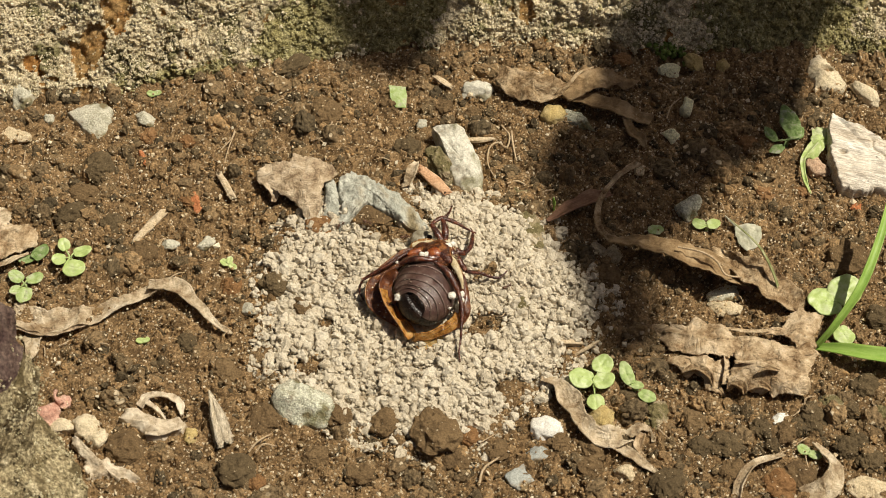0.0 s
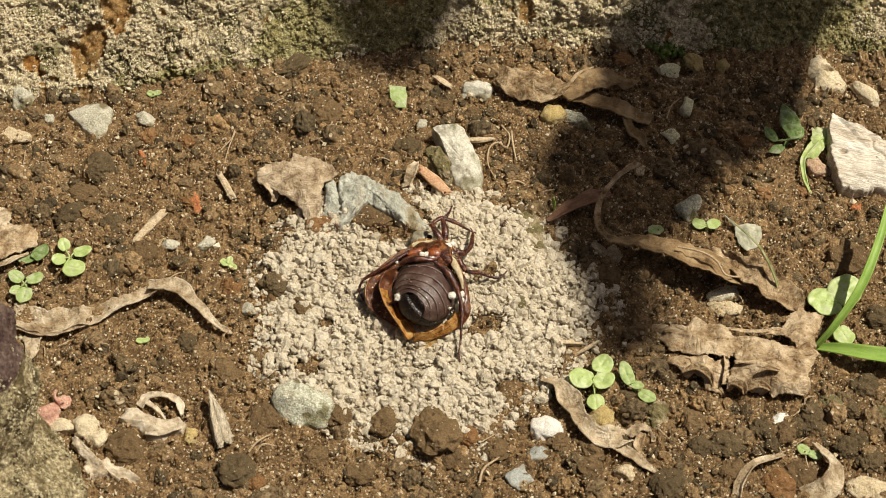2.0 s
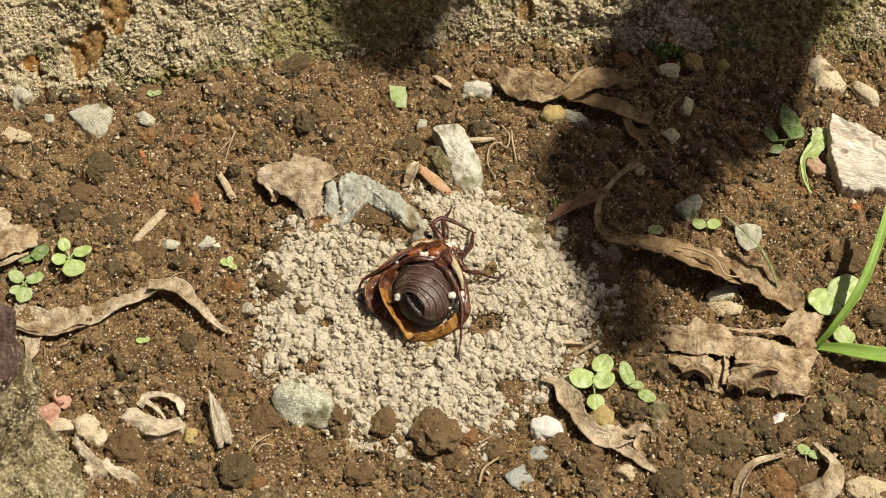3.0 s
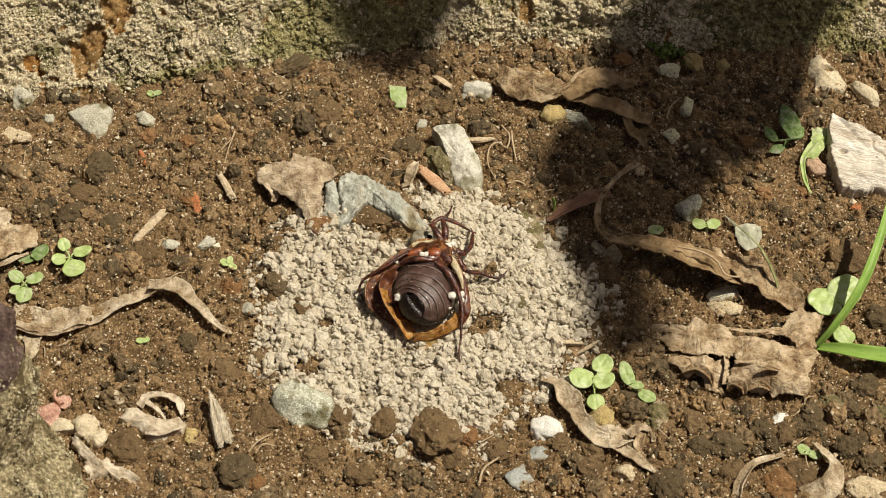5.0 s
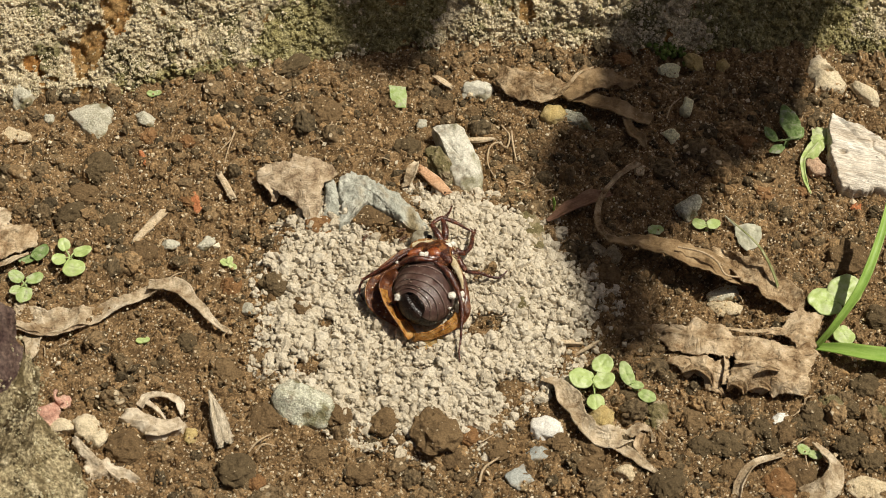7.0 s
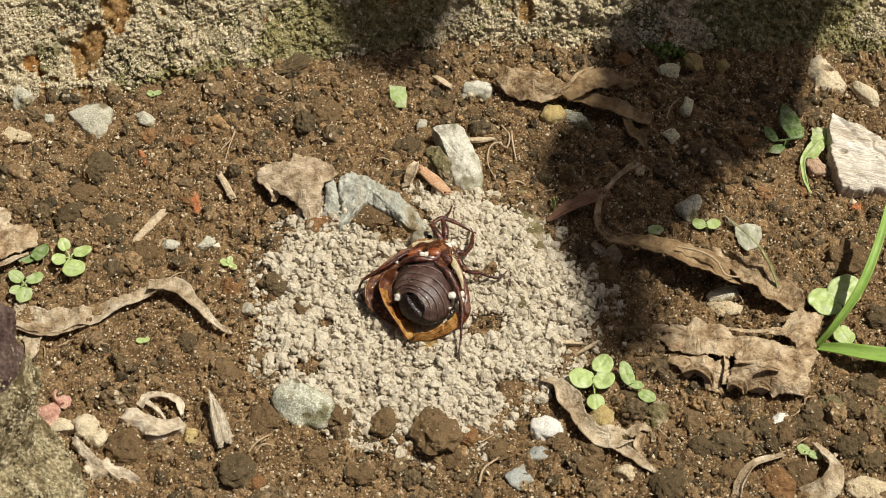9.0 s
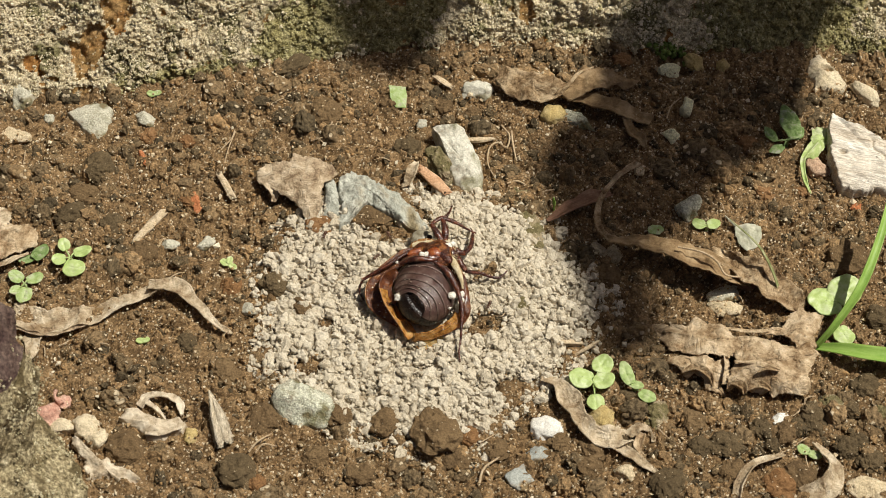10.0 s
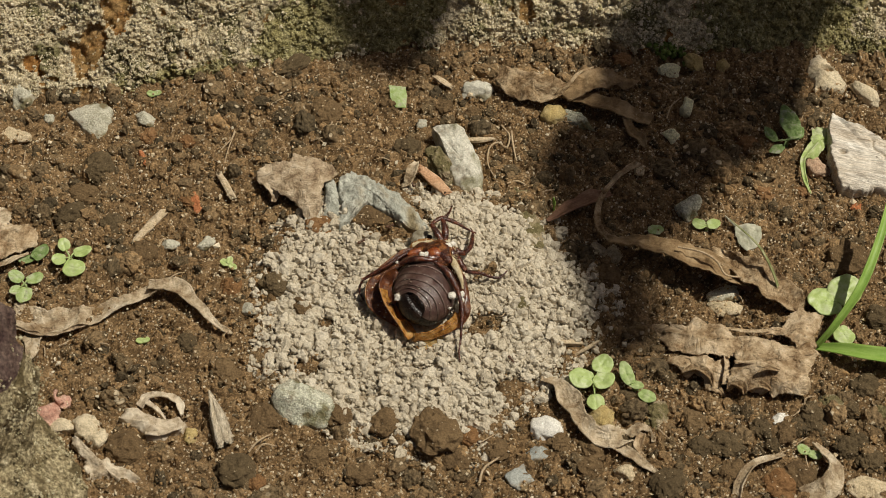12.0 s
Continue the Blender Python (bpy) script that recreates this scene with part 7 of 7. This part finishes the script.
# no clod lies on a leaf, a stone or a seedling
taken = np.zeros((420, 280), bool)
for p in COVERED:
    taken[((p[:, 0] + 105) * 2).astype(int).clip(0, 419), ((p[:, 1] + 70) * 2).astype(int).clip(0, 279)] = True
room = np.ones(len(r), bool)
for a in np.linspace(0, 2 * np.pi, 12, endpoint=False):
    for k in (0.0, 0.5, 1.0):
        room &= ~taken[((xy[:, 0] + k * r * math.cos(a) + 105) * 2).astype(int).clip(0, 419), ((xy[:, 1] + k * r * math.sin(a) + 70) * 2).astype(int).clip(0, 279)]
room |= r < 0.45
xy, r, c = xy[room], r[room], c[room]
order = np.argsort(-r)
singles = order[:250]
chosen = np.zeros(len(r), bool)
chosen[singles] = True
clod_meshes = [mesh_of("clod", *clump(4 if k < 4 else 3, 500 + k, 30, 0.2, 0.16), CLOD_ONE, False) for k in range(12)]
for i in singles:
    ob = new("clod", clod_meshes[int(rng.integers(0, 4) if r[i] > 1.8 else rng.integers(4, 12))])
    ob.parent = ground
    ob.location = c[i] * MM
    ob.rotation_euler = rng.uniform(0, 6.28, 3)
    ob.scale = r[i] * rng.uniform(0.7, 1.25, 3)
big, tiny = (r > 1.25) & ~chosen, r < 0.48
mid = ~big & ~tiny & ~chosen
v1, f1 = scatter(c[big], r[big], 3, 71, 0.24, 0, 0.35, 0.18, 16)
v2, f2 = scatter(c[mid], r[mid], 2, 72, 0.34, 0, 0.35, 0.22, 9)
v3, f3 = scatter(c[tiny], r[tiny], 1, 73, 0.4, 1, 0.35)
clods = put("soil_clods", np.vstack([v1, v2, v3]), np.vstack([f1, f2 + len(v1), f3 + len(v1) + len(v2)]), CLODS, smooth=False)
tagged(clods, "loose dark and reddish brown soil clods", "soil clods", kind="stuff")

xy = soil_spots(rng, 40000)
r = np.exp(rng.normal(math.log(0.135), 0.52, len(xy))).clip(0.06, 0.6)
c = np.c_[xy, gz(xy[:, 0], xy[:, 1]) + 0.4 + 0.9 * rng.random(len(xy))]
v, f = scatter(c, r, 0, 75, 0.3, 0, 0.4)
tagged(put("sand_grains", v, f, GRAINS, smooth=False), "scattered cream and white sand grains", "sand", kind="stuff")


# ---- bits of straw and root fibre in the soil ----
rng = np.random.default_rng(77)
xy = soil_spots(rng, 170)
fv, ff, count = [], [], 0
for x, y in xy:
    a, ln = rng.uniform(0, 6.28), rng.uniform(0.8, 3.2)
    d, e = np.array([math.cos(a), math.sin(a)]) * ln, rng.normal(0, 0.5, 2)
    row = on_ground([[x, y, 0.9], [x + d[0] / 2 + e[0], y + d[1] / 2 + e[1], 1.3], [x + d[0], y + d[1], 0.8]])
    v, f = tube(row, [0.1, 0.12, 0.05], 8, 5)
    fv.append(v)
    ff += [[i + count for i in face] for face in f]
    count += len(v)
tagged(put("straw_bits", np.vstack(fv), ff, ROOT), "tiny pale straw and root fibres in the soil", "plant litter", kind="stuff")


# ---- added sheets out of view, outlined to cast the shadows on ground and wall ----
def shadow_sheet(name, pts, widths, parent):
    q = spline(np.c_[np.asarray(pts, float), widths], 60)
    q, w = q[:, :3], q[:, 3].clip(0.5)
    t = np.gradient(q, axis=0)
    t /= np.linalg.norm(t, axis=1)[:, None]
    side = np.cross(t, np.array(SUN))
    side /= np.linalg.norm(side, axis=1)[:, None]
    s = np.linspace(-0.5, 0.5, 13)
    edge = 1 + 0.05 * vnoise(np.stack([np.arange(60) * 0.2, np.zeros(60), np.zeros(60)], 1), 1.0, 5, 2)
    g = q[:, None] + side[:, None] * (w * edge)[:, None, None] * s[None, :, None]
    g[..., 2] -= 1.5 * (2 * s[None]) ** 2
    v, f = closed_sheet(g.reshape(-1, 3), 60, 13, 0.4)
    put(name, v, f, SHADOW_SHEET, parent=parent)


# made-up blockers: widths and heights set the shadows' edges and softness
shadow_caster = empty("broad_leaved_plant", [230.0, 60.0, 0.0])
tagged(shadow_caster, "added unseen green sheets and stalks that cast the shadows", "plant")
shadow_sheet("leaf", [(231.4, 96.5, 362), (250.7, 85.0, 408), (270.5, 73.6, 454), (274.1, 71.9, 461), (278.2, 70.3, 467), (281.1, 68.9, 473), (282.6, 67.3, 479), (283.3, 64.9, 489),
                    (284.3, 62.7, 498), (291.1, 59.7, 510), (299.5, 55.5, 527), (300.3, 53.4, 535), (300.1, 50.8, 546), (302.7, 47.3, 560), (307.6, 43.2, 576), (317.2, 37.3, 600),
                    (321.1, 34.0, 613), (323.8, 31.4, 624), (329.4, 28.4, 636), (338.2, 24.7, 651), (349.0, 19.9, 670), (359.2, 15.2, 689), (366.8, 11.0, 706), (372.1, 7.6, 720)],
           [29.3, 36.3, 36.3, 33.0, 29.1, 27.0, 28.7, 34.9, 40.5, 36.1, 29.4, 28.1, 27.5, 28.8, 29.7, 28.9, 22.7, 15.7, 12.9, 12.5, 13.8, 14.6, 11.8, 5.1], shadow_caster)
shadow_sheet("leaf", [(311, 144, 685), (309, 110, 686), (314, 89, 685), (320, 71, 685)], [20, 34, 31, 5], shadow_caster)
v, f = tube([[230, 60, -5], [232, 66, 120], [235, 90, 240], [231.4, 96.5, 362]], [5, 4, 3, 1.5], 40, 10)
put("stalk", v, f, SHADOW_SHEET, parent=shadow_caster)
v, f = tube([[232, 66, 120], [200, 130, 250], [311, 144, 685]], [3, 2, 1.2], 30, 8)
put("stalk", v, f, SHADOW_SHEET, parent=shadow_caster)


# ---- ants ----
def make_ant():
    ant = empty("ant", [0, 0, 0])
    tagged(ant, "tiny dark brown ant running over the crumbs", "ant", "ants")
    for name, x, z, rx, ry, rz in (("head", 0.62, 0.32, 0.24, 0.21, 0.19), ("thorax", 0.18, 0.34, 0.30, 0.16, 0.17), ("gaster", -0.48, 0.36, 0.42, 0.30, 0.28)):
        v, f = ICO[3]
        put(name, (v * [rx, ry, rz] + [x, 0, z]) * 0.95, f, ANT, parent=ant)
    for s in (-1, 1):
        for x0, x1 in ((0.32, 0.75), (0.18, 0.15), (0.05, -0.45)):
            v, f = tube([[x0, s * 0.1, 0.3], [(x0 + x1) / 2, s * 0.42, 0.55], [x1, s * 0.8, 0.0]], [0.045, 0.035, 0.02], 12, 6)
            put("leg", v * 0.93, f, ANT, parent=ant)
        v, f = tube([[0.78, s * 0.08, 0.36], [0.98, s * 0.3, 0.5], [1.25, s * 0.28, 0.35]], [0.045, 0.04, 0.03], 10, 6)
        put("antenna", v * 0.93, f, ANT, parent=ant)
    return ant


# seconds, place, height over the soil
RUN_A = [(0.0, 11.0, -11.8, 1), (0.3, 15.5, -9.2, 1), (0.7, 16.6, -9.5, 1), (0.9, 15.8, -9.4, 1), (1.2, 11.0, -8.3, 1), (1.5, 9.8, -6.9, 1),
         (1.8, 10.1, 0.2, 1), (2.0, 10.8, 2.7, 1), (2.4, 12.7, 8.3, 1), (3.2, 14.2, 5.7, 1), (4.8, 9.2, -7.7, 1), (5.2, 6.0, -10.6, 1),
         (5.8, 7.2, -13.4, 1), (6.5, 8.1, -5.9, 1), (7.2, 4.8, 0.7, 1), (8.2, 8.3, -5.0, 1), (9.0, 11.5, -10.9, 1), (9.8, 8.5, -14.2, 1),
         (10.6, 7.5, -21.1, 1), (12.0, 11.5, -26.5, 1)]
RUN_B = [(0.0, -6.7, -0.6, 1), (0.3, -5.4, -0.3, 1), (0.6, -5.3, -0.2, 1), (0.9, -4.2, 3.3, 1), (1.2, -3.1, 2.8, 1), (1.8, -5.4, 0.8, 1),
         (2.4, -7.2, 4.0, 1), (3.0, -4.4, 1.3, 1), (4.0, -7.1, -1.4, 1), (4.8, -10.6, -2.9, 1), (5.5, -13.2, -4.2, 1), (6.2, -9.9, -4.1, 1),
         (6.5, -11.5, -5.1, 1), (6.8, -9.0, -1.7, 1), (7.2, -6.2, -0.8, 1), (8.0, -7.5, 0.2, 1), (8.8, -9.7, -3.6, 1), (9.2, -13.0, -5.3, 1),
         (9.5, -14.2, -5.8, 1), (9.8, -12.3, -5.9, 1), (10.2, -11.2, -2.7, 1), (10.7, -7.6, 1.0, 1), (11.2, -3.3, 5.5, 1), (11.6, -3.7, 9.5, 1), (12.0, -5.5, 13.1, 1)]
RUN_C = [(0.0, -18.0, 2.6, 1), (0.8, -20.1, 0.5, 1), (1.2, -21.3, 0.1, 1), (1.5, -20.1, -1.5, 1), (1.8, -16.8, -0.6, 1), (2.1, -19.7, 3.1, 1),
         (3.2, -21.9, 4.8, 1), (4.4, -23.4, 2.2, 1), (5.4, -21.0, 0.2, 1), (6.2, -17.0, -2.1, 1), (7.2, -13.5, 0.1, 1), (8.8, -18.6, 3.5, 1),
         (10.0, -20.8, 0.6, 1), (11.0, -17.2, -3.3, 1), (12.0, -14.3, -1.3, 1)]
RUN_D = [(0.0, -13.4, 2.9, 1), (0.9, -10.2, 1.6, 1), (1.4, -9.0, 0.7, 1), (2.2, -11.6, 2.4, 1), (3.2, -14.3, 0.7, 1), (4.8, -9.4, 2.7, 1),
         (6.4, -3.7, 2.0, 1), (6.8, -6.2, 1.4, 1), (7.2, -8.0, 0.8, 1), (8.8, -12.4, 2.6, 1), (9.8, -9.3, 0.0, 1), (11.0, -12.1, 0.7, 1), (12.0, -9.4, 2.0, 1)]


def run_rows(run):
    """Rows for an ant: it faces the way that it goes."""
    rows, last = [], None
    for i, (t, x, y, h) in enumerate(run):
        x0, y0 = run[max(i - 1, 0)][1:3]
        x1, y1 = run[min(i + 1, len(run) - 1)][1:3]
        turn = math.degrees(math.atan2(y1 - y0, x1 - x0))
        if last is not None:
            turn = last + max(-85, min(85, (turn - last + 180) % 360 - 180))
        last = turn
        rows.append((t, pose(x * MM, y * MM, (float(gz(x, y)) + h + 0.4) * MM, 0, 0, turn)))
    return rows


def motions():
    first = make_ant()
    walk(first, run_rows(RUN_A))
    for run in (RUN_B, RUN_C, RUN_D):
        other = copy_thing(first, Matrix.Identity(4))
        other.animation_data_clear()
        walk(other, run_rows(run))


motions()
